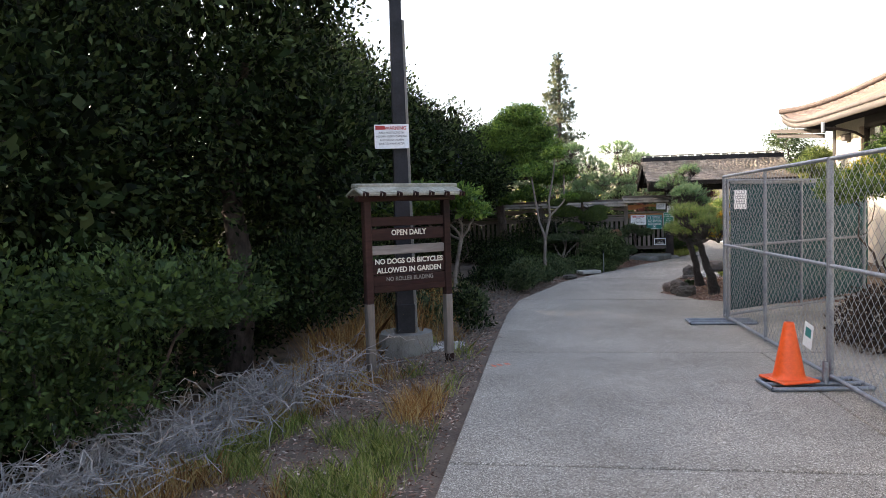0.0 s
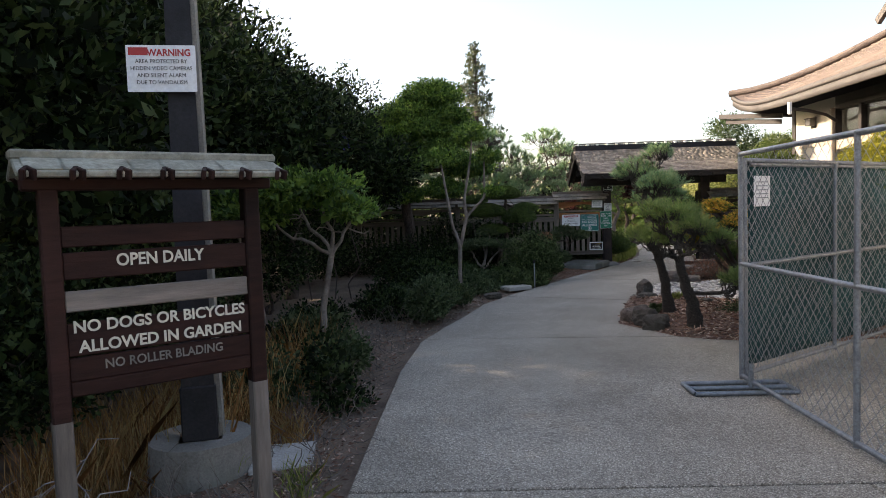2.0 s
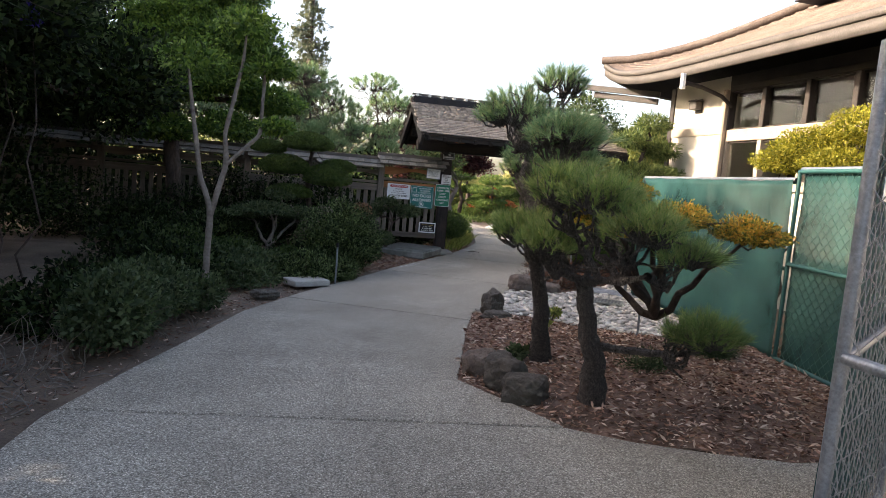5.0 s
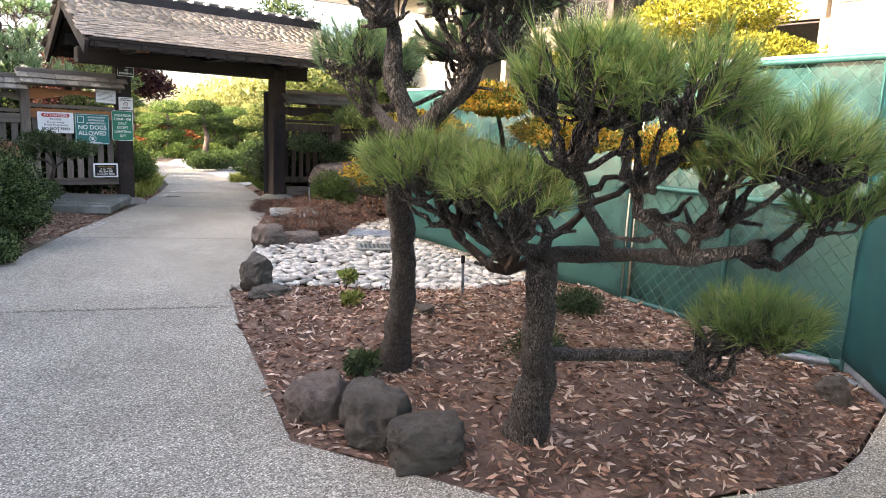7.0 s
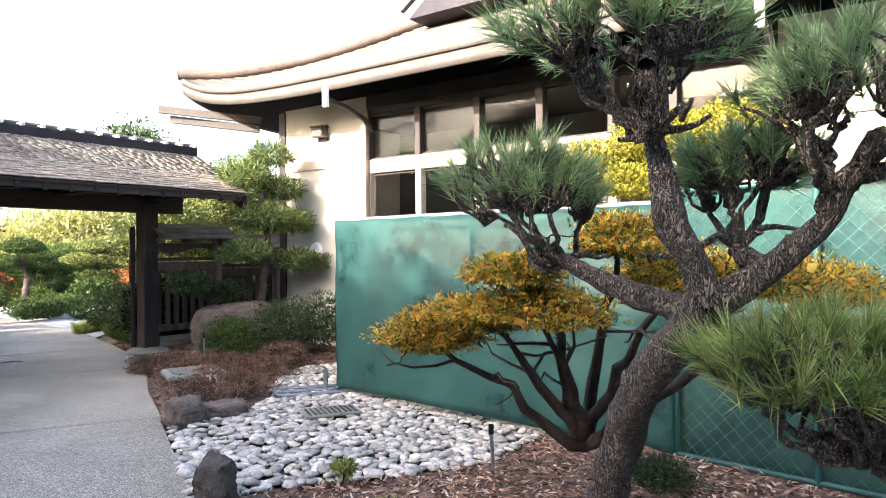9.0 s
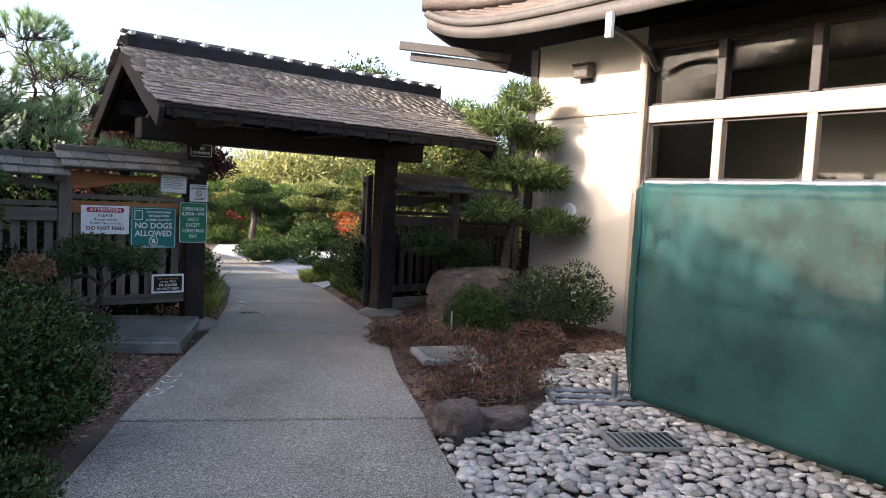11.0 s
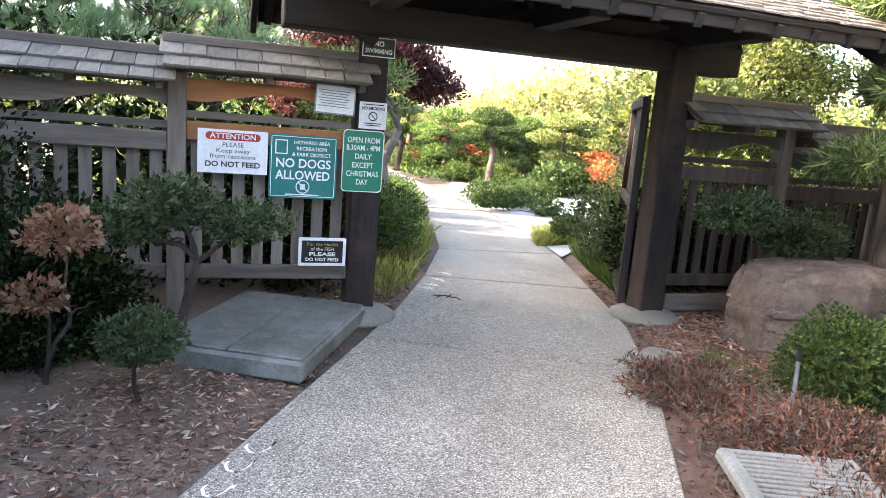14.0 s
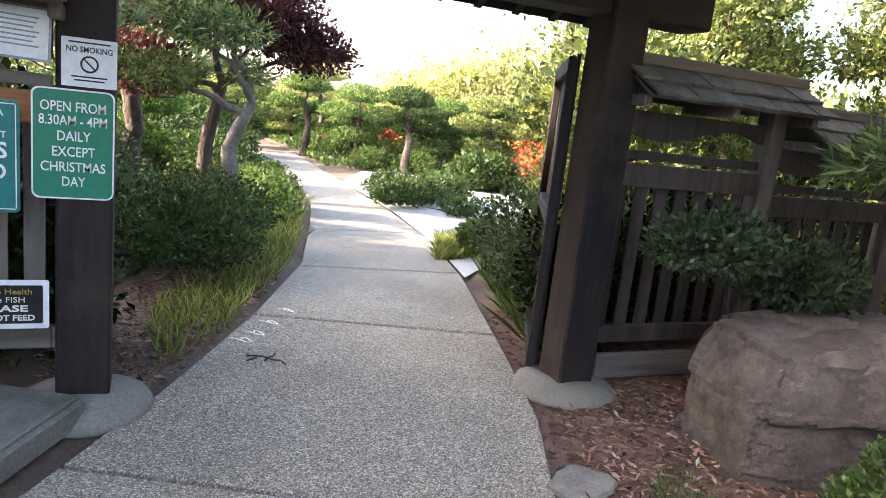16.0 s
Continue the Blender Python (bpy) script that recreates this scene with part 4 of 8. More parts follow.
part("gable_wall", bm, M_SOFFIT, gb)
# brackets under the eave
for y in (18.62, 13.3, 8.0):
    brk = new("eave_bracket")
    brk.parent = build
    brk.matrix_local = pose(7.82, y, 3.5)
    brk["label"] = "white-tipped outlet with a dark strut"
    block("white_tip", (-0.04, 0, 0.0), (0.06, 0.08, 0.26), M_WHITE, brk)
    tubes("strut", [([(0.0, 0, -0.02), (0.35, 0.02, -0.06), (0.75, 0.05, -0.16), (1.0, 0.1, -0.3)], 0.035)], M_BROWN, brk, 8)

# ---------------------------------------------------------------- chain-link fences and screens
def chain_link(name, w, h, parent, wire, pitch=0.11, r=0.0027):
    """Diamond wire mesh in the local xz plane, w wide and h high, as zigzag wires."""
    vs, fs, base = [], [], 0
    nz = int(h / (pitch / 2))
    zz = np.linspace(0, h, nz + 1)
    n = int(w / (pitch / 2))
    for k in range(n):
        x = (k + 0.5) * w / n + 0.49 * w / n * np.where((np.arange(nz + 1) + k) % 2 == 0, 1, -1)
        p = np.stack([x, np.where(np.arange(nz + 1) % 2 == 0, 0.002, -0.002), zz], axis=1)
        v, f = tube_arrays(p, r, 3, base, np.array([0.0, 1.0, 0.0]))
        vs.append(v), fs.append(f)
        base += len(v)
    return tagged(put(name, mesh_from(name, np.concatenate(vs), np.concatenate(fs)), wire, parent), kind="stuff")


def fence_panel(name, a, b, label, z0=0.07, top=1.93, mesh=True, feet=True, mid=True, mat=None):
    a, b = Vector(a), Vector(b)
    w = (b - a).length
    t = thing(name, label, "chain-link fence", (a.x, a.y, 0), math.degrees(math.atan2(b.y - a.y, b.x - a.x)), group="temporary fence")
    mat = mat or M_GALV
    for z in ((z0, (z0 + top) / 2 + 0.02, top) if mid else (z0, top)):
        tubes("rail", [([(0, 0, z), (w / 2, 0, z), (w, 0, z)], 0.02)], mat, t, 8)
    for x in (0, w / 2, w):
        tubes("upright", [([(x, 0, z0 - 0.03), (x, 0, 1.0), (x, 0, top + 0.01)], 0.021)], mat, t, 8)
    if mesh:
        m = chain_link("wire_mesh", w, top - z0 - 0.02, t, M_GREENWIRE if mat is M_GREENPIPE else M_WIRE)
        m.matrix_local = pose(0, 0, z0 + 0.01)
    return t


def fence_foot(x, y, turn):
    t = thing("steel_stand", "grey tubular steel stand lying on the concrete", "stand", (x, y, 0.022), turn, group="fence stands")
    for yy in (-0.17, 0.0, 0.17):
        tubes("bar", [([(-0.42, yy, 0), (0, yy, 0), (0.42, yy, 0)], 0.02)], M_GALV, t, 8)
    for xx in (-0.42, 0.42):
        tubes("end_bar", [([(xx, -0.17, 0), (xx, 0, 0), (xx, 0.17, 0)], 0.02)], M_GALV, t, 8)
    tubes("socket", [([(0.1, 0, 0), (0.1, 0, 0.12), (0.1, 0, 0.2)], 0.026)], M_GALV, t, 8)


fence_panel("chain_link_fence", (3.16, 9.62, 0), (3.20, 6.15, 0), "galvanised chain-link construction fence panel on steel feet", top=2.0)
fence_panel("chain_link_fence", (3.20, 6.10, 0), (3.26, 2.6, 0), "galvanised chain-link construction fence panel on steel feet", top=2.0)
fence_panel("chain_link_fence", (3.26, 2.55, 0), (3.32, -1.0, 0), "galvanised chain-link construction fence panel on steel feet", top=2.0)
fence_foot(3.05, 9.4, 0)
fence_foot(3.02, 6.0, 5)
fence_panel("chain_link_fence", (3.22, 9.68, 0), (5.85, 11.72, 0), "chain-link fence panel backed with blue-grey privacy fabric", top=1.95)


def fabric(name, col_a, col_b, open_share, glow=0.35):
    """Woven privacy fabric that lets some light through."""
    m, nt, bs = nodes_of(name)
    big = noise_tex(nt, 1.1, 5, 0.6)
    col = ramp(nt, big, [(0.3, col_a), (0.7, col_b)])
    weave = noise_tex(nt, 160, 2, 0.5, (1, 1, 3))
    col = mix(nt, 0.6, col, ramp(nt, weave, [(0.35, (0.75, 0.75, 0.75)), (0.65, (1.15, 1.15, 1.15))]), "MULTIPLY")
    nt.links.new(col, bs.inputs["Base Color"])
    bs.inputs["Roughness"].default_value, bs.inputs["Specular IOR Level"].default_value = 0.6, 0.2
    tl = nt.nodes.new("ShaderNodeBsdfTranslucent")
    nt.links.new(col, tl.inputs["Color"])
    tp = nt.nodes.new("ShaderNodeBsdfTransparent")
    m1, m2 = nt.nodes.new("ShaderNodeMixShader"), nt.nodes.new("ShaderNodeMixShader")
    m1.inputs[0].default_value, m2.inputs[0].default_value = glow, open_share
    nt.links.new(bs.outputs[0], m1.inputs[1])
    nt.links.new(tl.outputs[0], m1.inputs[2])
    nt.links.new(m1.outputs[0], m2.inputs[1])
    nt.links.new(tp.outputs[0], m2.inputs[2])
    nt.links.new(m2.outputs[0], nt.nodes["Material Output"].inputs["Surface"])
    return m


# Wide tone spread puts patches of reflected and passing light into the green colour.
M_SCREEN = fabric("green_privacy_fabric", (0.014, 0.068, 0.070), (0.055, 0.165, 0.155), 0.2)
M_BLUESCREEN = fabric("blue_grey_privacy_fabric", (0.008, 0.05, 0.06), (0.02, 0.10, 0.105), 0.12, 0.2)


def screen(name, a, b, z0, z1, material, label, seed, off=0.03):
    """A sheet of fabric tied to a fence, slightly billowed and creased."""
    a, b = Vector(a), Vector(b)
    w = (b - a).length
    t = thing(name, label, "privacy screen", (a.x, a.y, 0), math.degrees(math.atan2(b.y - a.y, b.x - a.x)))
    nx, nz = int(w / 0.07), 26
    u, v = np.meshgrid(np.linspace(0, w, nx), np.linspace(0, 1, nz), indexing="ij")
    sag = 0.012 * np.abs(np.sin(u * math.pi / 0.6))
    z = z0 + (z1 - z0 - sag) * v
    P = np.stack([u, z, 0 * u], axis=-1).reshape(-1, 3)
    y = off + 0.016 * wavy(P * 2.5, seed, 1.0).reshape(u.shape) + 0.006 * wavy(P * np.array([9, 3, 1]), seed + 2, 1.2).reshape(u.shape)
    P = np.stack([u, y, z], axis=-1).reshape(-1, 3)
    I, J = np.meshgrid(np.arange(nx - 1), np.arange(nz - 1), indexing="ij")
    q = (I * nz + J).ravel()
    ob = put("fabric", smooth(mesh_from("fabric", P, np.stack([q, q + nz, q + nz + 1, q + 1], axis=1))), material, t)
    sd = ob.modifiers.new("thickness", "SOLIDIFY")
    sd.thickness = 0.003
    tubes("top_hem", [([(x, off * 0.5, z1 + 0.0) for x in np.linspace(0, w, 9)], 0.022)], M_GALV, t, 8)
    return t


SCR = [(6.50, 17.10), (6.28, 15.3), (6.10, 13.5), (5.86, 11.75)]
fence_panel("chain_link_fence", (*SCR[0], 0), (*SCR[2], 0), "chain-link panel behind green privacy fabric", top=1.76, mesh=False, mat=M_GREENPIPE)
fence_panel("chain_link_fence", (*SCR[2], 0), (*SCR[3], 0), "chain-link panel behind green privacy fabric", top=1.86, mat=M_GREENPIPE)
fence_panel("chain_link_fence", (8.25, 18.42, 0), (*SCR[0], 0), "chain-link panel behind green privacy fabric", top=1.76, mesh=False, mat=M_GREENPIPE)
screen("privacy_screen", SCR[0], SCR[2], 0.07, 1.78, M_SCREEN, "dark green woven privacy fabric tied along the fence", 3, -0.05)
screen("privacy_screen", SCR[2], SCR[3], 0.05, 1.88, M_SCREEN, "dark green woven privacy fabric tied along the fence", 5, 0.045)
screen("privacy_screen", (8.25, 18.42), SCR[0], 0.07, 1.78, M_SCREEN, "dark green woven privacy fabric tied along the fence", 9, -0.05)
screen("privacy_screen", (3.3, 9.74), (5.85, 11.72), 0.12, 1.92, M_BLUESCREEN, "blue-grey woven privacy fabric on a fence panel", 11, 0.035)
fence_foot(6.35, 17.3, -35)
fence_foot(5.95, 11.75, 70)

# ---------------------------------------------------------------- writing
def text(string, size, material, parent, place, align="CENTER", bold=0.0, width=None, deep=0.0015):
    cu = bpy.data.curves.new("lettering", "FONT")
    cu.body, cu.size, cu.align_x, cu.align_y, cu.offset, cu.extrude, cu.resolution_u = string, size, align, "CENTER", bold, deep, 3
    tmp = bpy.data.objects.new("lettering", cu)
    scene.collection.objects.link(tmp)
    bpy.context.view_layer.update()
    me = bpy.data.meshes.new_from_object(tmp.evaluated_get(bpy.context.evaluated_depsgraph_get()))
    bpy.data.objects.remove(tmp)
    if width and len(me.vertices):
        xs = np.empty(len(me.vertices) * 3, dtype=np.float32)
        me.vertices.foreach_get("co", xs)
        xs = xs.reshape(-1, 3)
        xs[:, 0] *= width / max(1e-6, xs[:, 0].max() - xs[:, 0].min())
        me.vertices.foreach_set("co", xs.ravel())
    me.materials.clear()
    return put("lettering", me, material, parent, place=place)


def plate(name, w, h, material, parent, z=0.0, r=0.015, deep=0.003):
    """A thin sign plate with rounded corners in the local xy plane."""
    bm = bmesh.new()
    pts = []
    for cx, cy, a0 in ((w / 2 - r, h / 2 - r, 0), (-w / 2 + r, h / 2 - r, 90), (-w / 2 + r, -h / 2 + r, 180), (w / 2 - r, -h / 2 + r, 270)):
        for k in range(5):
            a = radians(a0 + 22.5 * k)
            pts.append((cx + r * math.cos(a), cy + r * math.sin(a)))
    f = bm.faces.new([bm.verts.new((x, y, z)) for x, y in pts])
    rr = bmesh.ops.extrude_face_region(bm, geom=[f])
    for v in rr["geom"]:
        if isinstance(v, bmesh.types.BMVert):
            v.co.z += deep
    bmesh.ops.recalc_face_normals(bm, faces=bm.faces[:])
    return part(name, bm, material, parent)


def bar(w, h, x, y, material, parent, z=0.006):
    return put("writing_bar", bar_mesh(w, h), material, parent, place=pose(x, y, z))


def bar_mesh(w, h):
    bm = bmesh.new()
    box(bm, (0, 0, 0), (w, h, 0.001))
    me = bpy.data.meshes.new("writing_bar")
    bm.to_mesh(me)
    bm.free()
    return me


def sign(name, label, x, y, z, tilt=0):
    """A sign that faces the path: local x along the fence, local y up."""
    t = thing(name, label, "sign")
    t.matrix_local = pose(x, y, z, 90, 0, 0) @ pose(0, 0, 0, 0, 0, tilt)
    return t


SY = 21.575
s = sign("attention_sign", "white rectangular sign with red heading and black writing", 3.545, SY, 1.187)
s = plate("plate", 0.46, 0.295, M_WHITE, s, 0, 0.008)
band = plate("heading_band", 0.36, 0.052, M_RED, s, 0.0035, 0.026, 0.001)
band.matrix_local = pose(0, 0.103, 0)
text("ATTENTION", 0.05, M_WHITE, s, pose(0, 0.103, 0.006), width=0.30, bold=0.0008)
for str_, yy, w in (("PLEASE", 0.045, 0.14), ("Keep away", 0.005, 0.22), ("from raccoons", -0.033, 0.30)):
    text(str_, 0.042, M_BLACK, s, pose(0, yy, 0.005), width=w)
text("DO NOT FEED", 0.052, M_BLACK, s, pose(0, -0.088, 0.005), width=0.36, bold=0.0012)

s = sign("no_dogs_sign", "teal square metal sign with white writing and border", 4.022, SY - 0.005, 1.11)
s = plate("plate", 0.47, 0.445, M_TEAL, s, 0, 0.02)
for w, h, x, yy in ((0.44, 0.004, 0, 0.208), (0.44, 0.004, 0, -0.208), (0.004, 0.41, 0.222, 0), (0.004, 0.41, -0.222, 0)):
    bar(w, h, x, yy, M_WHITE, s)
bar(0.085, 0.10, -0.155, 0.135, M_WHITE, s)
bar(0.07, 0.085, -0.155, 0.135, M_TEAL, s, 0.007)
for k, (str_, w) in enumerate((("HAYWARD AREA", 0.25), ("RECREATION", 0.21), ("& PARK DISTRICT", 0.27))):
    text(str_, 0.036, M_WHITE, s, pose(0.055, 0.17 - 0.042 * k, 0.005), width=w, bold=0.0004)
text("NO DOGS", 0.088, M_WHITE, s, pose(0, 0.022, 0.005), width=0.38, bold=0.0015)
text("ALLOWED", 0.088, M_WHITE, s, pose(0, -0.062, 0.005), width=0.38, bold=0.0015)
tubes("prohibition_ring", [([(0.045 * math.cos(a), -0.14 + 0.045 * math.sin(a), 0.005) for a in np.linspace(0, 6.283, 25)], 0.004), ([(-0.03, -0.11, 0.005), (0, -0.14, 0.005), (0.03, -0.17, 0.005)], 0.004)], M_WHITE, s, 4)
bar(0.035, 0.04, 0, -0.14, M_WHITE, s)
bar(0.24, 0.008, 0, -0.196, M_WHITE, s)

s = sign("opening_hours_sign", "green metal sign with white opening hours", 4.445, 21.575, 1.175)
s = plate("plate", 0.30, 0.445, M_WHITE, s, 0, 0.03)
plate("face", 0.287, 0.432, M_GREEN, s, 0.0032, 0.026, 0.001)
for str_, yy, w in (("OPEN FROM", 0.150, 0.235), ("8.30AM - 4PM", 0.095, 0.245), ("DAILY", 0.033, 0.12), ("EXCEPT", -0.03, 0.155), ("CHRISTMAS", -0.092, 0.235), ("DAY", -0.152, 0.085)):
    text(str_, 0.056, M_WHITE, s, pose(0, yy, 0.0055), width=w, bold=0.0004)

s = sign("fish_sign", "small dark sign with white frame about feeding fish", 4.185, SY, 0.5)
s = plate("frame", 0.345, 0.21, M_WHITE, s, 0, 0.01)
plate("face", 0.30, 0.165, M_POLE, s, 0.0035, 0.006, 0.001)
text("For the Health", 0.034, M_GOLD, s, pose(0, 0.055, 0.006), width=0.22)
text("of the FISH", 0.034, M_CREAM, s, pose(0, 0.02, 0.006), width=0.17)
text("PLEASE", 0.038, M_LETTER, s, pose(0, -0.018, 0.006), width=0.19, bold=0.001)
text("DO NOT FEED", 0.034, M_LETTER, s, pose(0, -0.058, 0.006), width=0.24, bold=0.0008)

s = sign("paper_notice", "grey laminated paper notice in a frame", 4.225, SY - 0.005, 1.595, -2)
s = plate("frame", 0.285, 0.205, M_GALV, s, 0, 0.006)
plate("paper", 0.265, 0.185, M_WHITE, s, 0.0035, 0.004, 0.001)
for k in range(7):
    bar(0.22 - 0.02 * (k % 3), 0.006, -0.01, 0.06 - 0.018 * k, M_GALV, s)
s = sign("no_smoking_sign", "white no-smoking notice with a prohibition ring", 4.50, 21.575, 1.505)
s = plate("plate", 0.20, 0.19, M_WHITE, s, 0, 0.006)
text("NO SMOKING", 0.032, M_BLACK, s, pose(0, 0.05, 0.005), width=0.165, bold=0.0006)
bar(0.15, 0.006, 0, 0.078, M_BLACK, s)
tubes("prohibition_ring", [([(0.03 * math.cos(a), -0.005 + 0.03 * math.sin(a), 0.005) for a in np.linspace(0, 6.283, 21)], 0.0035), ([(-0.02, 0.015, 0.005), (0, -0.005, 0.005), (0.02, -0.025, 0.005)], 0.003)], M_BLACK, s, 4)
for k in range(2):
    bar(0.13 - 0.02 * k, 0.006, 0, -0.055 - 0.014 * k, M_BLACK, s)
s = sign("no_swimming_sign", "small black sign with white letters on the gate post", 4.51, 21.555, 1.98)
s = plate("plate", 0.235, 0.135, M_WHITE, s, 0, 0.006)
plate("face", 0.222, 0.122, M_BLACK, s, 0.0032, 0.005, 0.001)
text("NO", 0.05, M_WHITE, s, pose(0, 0.022, 0.0055), width=0.07, bold=0.001)
text("SWIMMING", 0.045, M_WHITE, s, pose(0, -0.028, 0.0055), width=0.19, bold=0.0006)

# ---------------------------------------------------------------- notice board
nb_turn = math.degrees(math.atan2(7.42 - 6.66, -0.33 + 1.28))
nb = thing("notice_board", "dark stained timber notice board with a small shingled roof", "notice board", (-0.805, 7.072, 0), nb_turn)
W = 0.49
for x, zb in ((-W, -0.5), (W, -0.12)):
    block("post", (x, 0, (1.79 + zb) / 2), (0.085, 0.085, 1.79 - zb), M_REDWOOD, nb, 0.008)
    if x < 0:
        block("post_foot", (x, 0, 0.22), (0.087, 0.087, 0.9), M_TIMBER, nb, 0.008)
    else:
        block("post_foot", (x, 0, 0.35), (0.087, 0.087, 0.7), M_TIMBER, nb, 0.008)
nb_board = {}
for z, h in ((1.545, 0.10), (1.405, 0.13), (1.235, 0.10), (1.05, 0.16), (0.905, 0.115)):
    nb_board[z] = block("board", (0, -0.012, z), (2 * W - 0.085, 0.03, h), M_REDWOOD if z != 1.235 else M_TIMBER_H, nb, 0.006)
block("bottom_rail", (0, 0, 0.81), (2 * W - 0.085, 0.055, 0.075), M_REDWOOD, nb, 0.008)
block("roof_beam", (0, 0, 1.795), (2 * W + 0.22, 0.1, 0.06), M_REDWOOD, nb, 0.008)
for sy in (-1, 1):
    a = 20
    block("roof_board", (0, 0, 0), (2 * W + 0.28, 0.24, 0.03), M_NOTICE_ROOF, nb, 0.006, "", Matrix.Translation((0, sy * 0.105, 1.872)) @ Matrix.Rotation(radians(-sy * a), 4, "X"))
    for k in range(7):
        x = -W - 0.095 + 0.195 * k
        for sx in (-1, 1):
            block("bracket_end", (0, 0, 0), (0.022, 0.075, 0.05), M_REDWOOD, nb, 0.004, "", Matrix.Translation((x + sx * 0.011, sy * 0.205, 1.838)) @ Matrix.Rotation(radians(-sy * a), 4, "X") @ Matrix.Rotation(radians(sx * 24), 4, "Z"))
    for k in range(8):
        block("roof_seam", (0, 0, 0), (0.17, 0.20, 0.008), M_NOTICE_ROOF, nb, 0.003, "", Matrix.Translation((-W - 0.02 + 0.145 * k, sy * 0.115, 1.888)) @ Matrix.Rotation(radians(-sy * a), 4, "X"))
block("roof_ridge", (0, 0, 1.932), (2 * W + 0.3, 0.09, 0.05), M_NOTICE_ROOF, nb, 0.012)
front = pose(0, -0.031, 0, 90, 0, 0)
text("OPEN DAILY", 0.085, M_CREAM, nb_board[1.405], front @ pose(0.0, 1.42, 0), width=0.43, bold=0.002)
text("NO DOGS OR BICYCLES", 0.08, M_CREAM, nb_board[1.05], front @ pose(-0.0, 1.11, 0), width=0.84, bold=0.002)
text("ALLOWED IN GARDEN", 0.08, M_CREAM, nb_board[1.05], front @ pose(-0.0, 1.012, 0), width=0.80, bold=0.002)
text("NO ROLLER BLADING", 0.065, M_SHAKE_GREY, nb_board[0.905], front @ pose(-0.0, 0.915, 0), width=0.58, bold=0.001)

# ---------------------------------------------------------------- lamp post
lp = thing("lamp_post", "dark bronze square lamp post on a grey concrete base", "lamp post", (-1.11, 8.24, -0.35), 18)
bm = bmesh.new()
bmesh.ops.create_cone(bm, cap_ends=True, segments=28, radius1=0.38, radius2=0.345, depth=0.5)
for v in bm.verts:
    v.co.z += 0.2
part("base", bm, M_CONC, lp, "round concrete base")
block("base_cap", (0, 0, 0.43), (0.3, 0.3, 0.04), M_CONC, lp, 0.01)
bm = bmesh.new()
box(bm, (0, 0, 0.62), (0.235, 0.235, 0.4), None, 0.01)
part("shroud", bm, M_POLE, lp)
bm = bmesh.new()
r = bmesh.ops.create_cone(bm, cap_ends=True, segments=4, radius1=0.155, radius2=0.095, depth=4.2, matrix=Matrix.Translation((0, 0, 2.6)) @ Matrix.Rotation(radians(45), 4, "Z"))
part("pole", bm, M_POLE, lp)
# Pale strip laid on the pole to paint its side lit by the sky.
beam("conduit", (0.135, -0.03, 0.45), (0.085, -0.02, 4.4), 0.075, 0.03, M_CONC, lp, 0.004, "pale strip standing in for the sky-lit pole face")
block("access_box", (0.135, -0.01, 0.62), (0.03, 0.12, 0.16), M_SLAB, lp, 0.004)
bm = bmesh.new()
bmesh.ops.create_cone(bm, cap_ends=True, segments=8, radius1=0.085, radius2=0.15, depth=0.35, matrix=Matrix.Translation((0, 0, 4.83)))
part("lantern_neck", bm, M_POLE, lp)
bm = bmesh.new()
bmesh.ops.create_cone(bm, cap_ends=True, segments=8, radius1=0.19, radius2=0.24, depth=0.5, matrix=Matrix.Translation((0, 0, 5.25)))
part("lantern", bm, M_POLE, lp)
ws = thing("warning_sign", "white metal warning sign on the lamp post with red stain", "sign")
ws.matrix_local = pose(-1.17, 8.07, 2.59, 90, 0, 12)
ws = plate("plate", 0.43, 0.30, M_WHITE, ws, 0, 0.006)
text("WARNING", 0.062, M_RED, ws, pose(0.05, 0.10, 0.005), width=0.27, bold=0.0015)
for str_, yy, w in (("AREA PROTECTED BY", 0.045, 0.32), ("HIDDEN VIDEO CAMERAS", 0.0, 0.38), ("AND SILENT ALARM", -0.045, 0.30), ("DUE TO VANDALISM", -0.09, 0.31)):
    text(str_, 0.036, M_BLACK, ws, pose(0, yy, 0.005), width=w)
bar(0.12, 0.05, -0.14, 0.11, M_RED, ws, 0.004)

# ---------------------------------------------------------------- cone and loose notices
cone = thing("traffic_cone", "orange plastic traffic cone standing on a fence foot", "traffic cone", (2.83, 6.05, 0.045), 20)
bm = bmesh.new()
prof = [(0.16, 0.0), (0.135, 0.02), (0.125, 0.06), (0.045, 0.48), (0.04, 0.5), (0.028, 0.5)]
rings = [[bm.verts.new((r * math.cos(2 * math.pi * k / 28), r * math.sin(2 * math.pi * k / 28), z + 0.02)) for k in range(28)] for r, z in prof]
for a, b in zip(rings[:-1], rings[1:]):
    for k in range(28):
        bm.faces.new((a[k], a[(k + 1) % 28], b[(k + 1) % 28], b[k]))
part("body", bm, M_CONE, cone, soft=True)
block("base", (0, 0, 0.012), (0.36, 0.36, 0.025), M_CONE, cone, 0.01)
fn = thing("fence_notice", "pale creased paper notice tied to the chain-link", "notice", (3.40, 9.86, 1.70), 38)
fn.matrix_local = pose(3.42, 9.80, 1.68, 90, 0, 38)
fn = plate("paper", 0.27, 0.27, M_WHITE, fn, 0, 0.004, 0.002)
for k in range(5):
    bar(0.2, 0.008, 0, 0.08 - 0.035 * k, M_GALV, fn, 0.003)
fn = thing("fence_notice", "small white notice hanging low on the fence", "notice")
fn.matrix_local = pose(3.15, 6.5, 0.36, 90, 12, -82)
fn = plate("paper", 0.16, 0.24, M_WHITE, fn, 0, 0.004, 0.002)
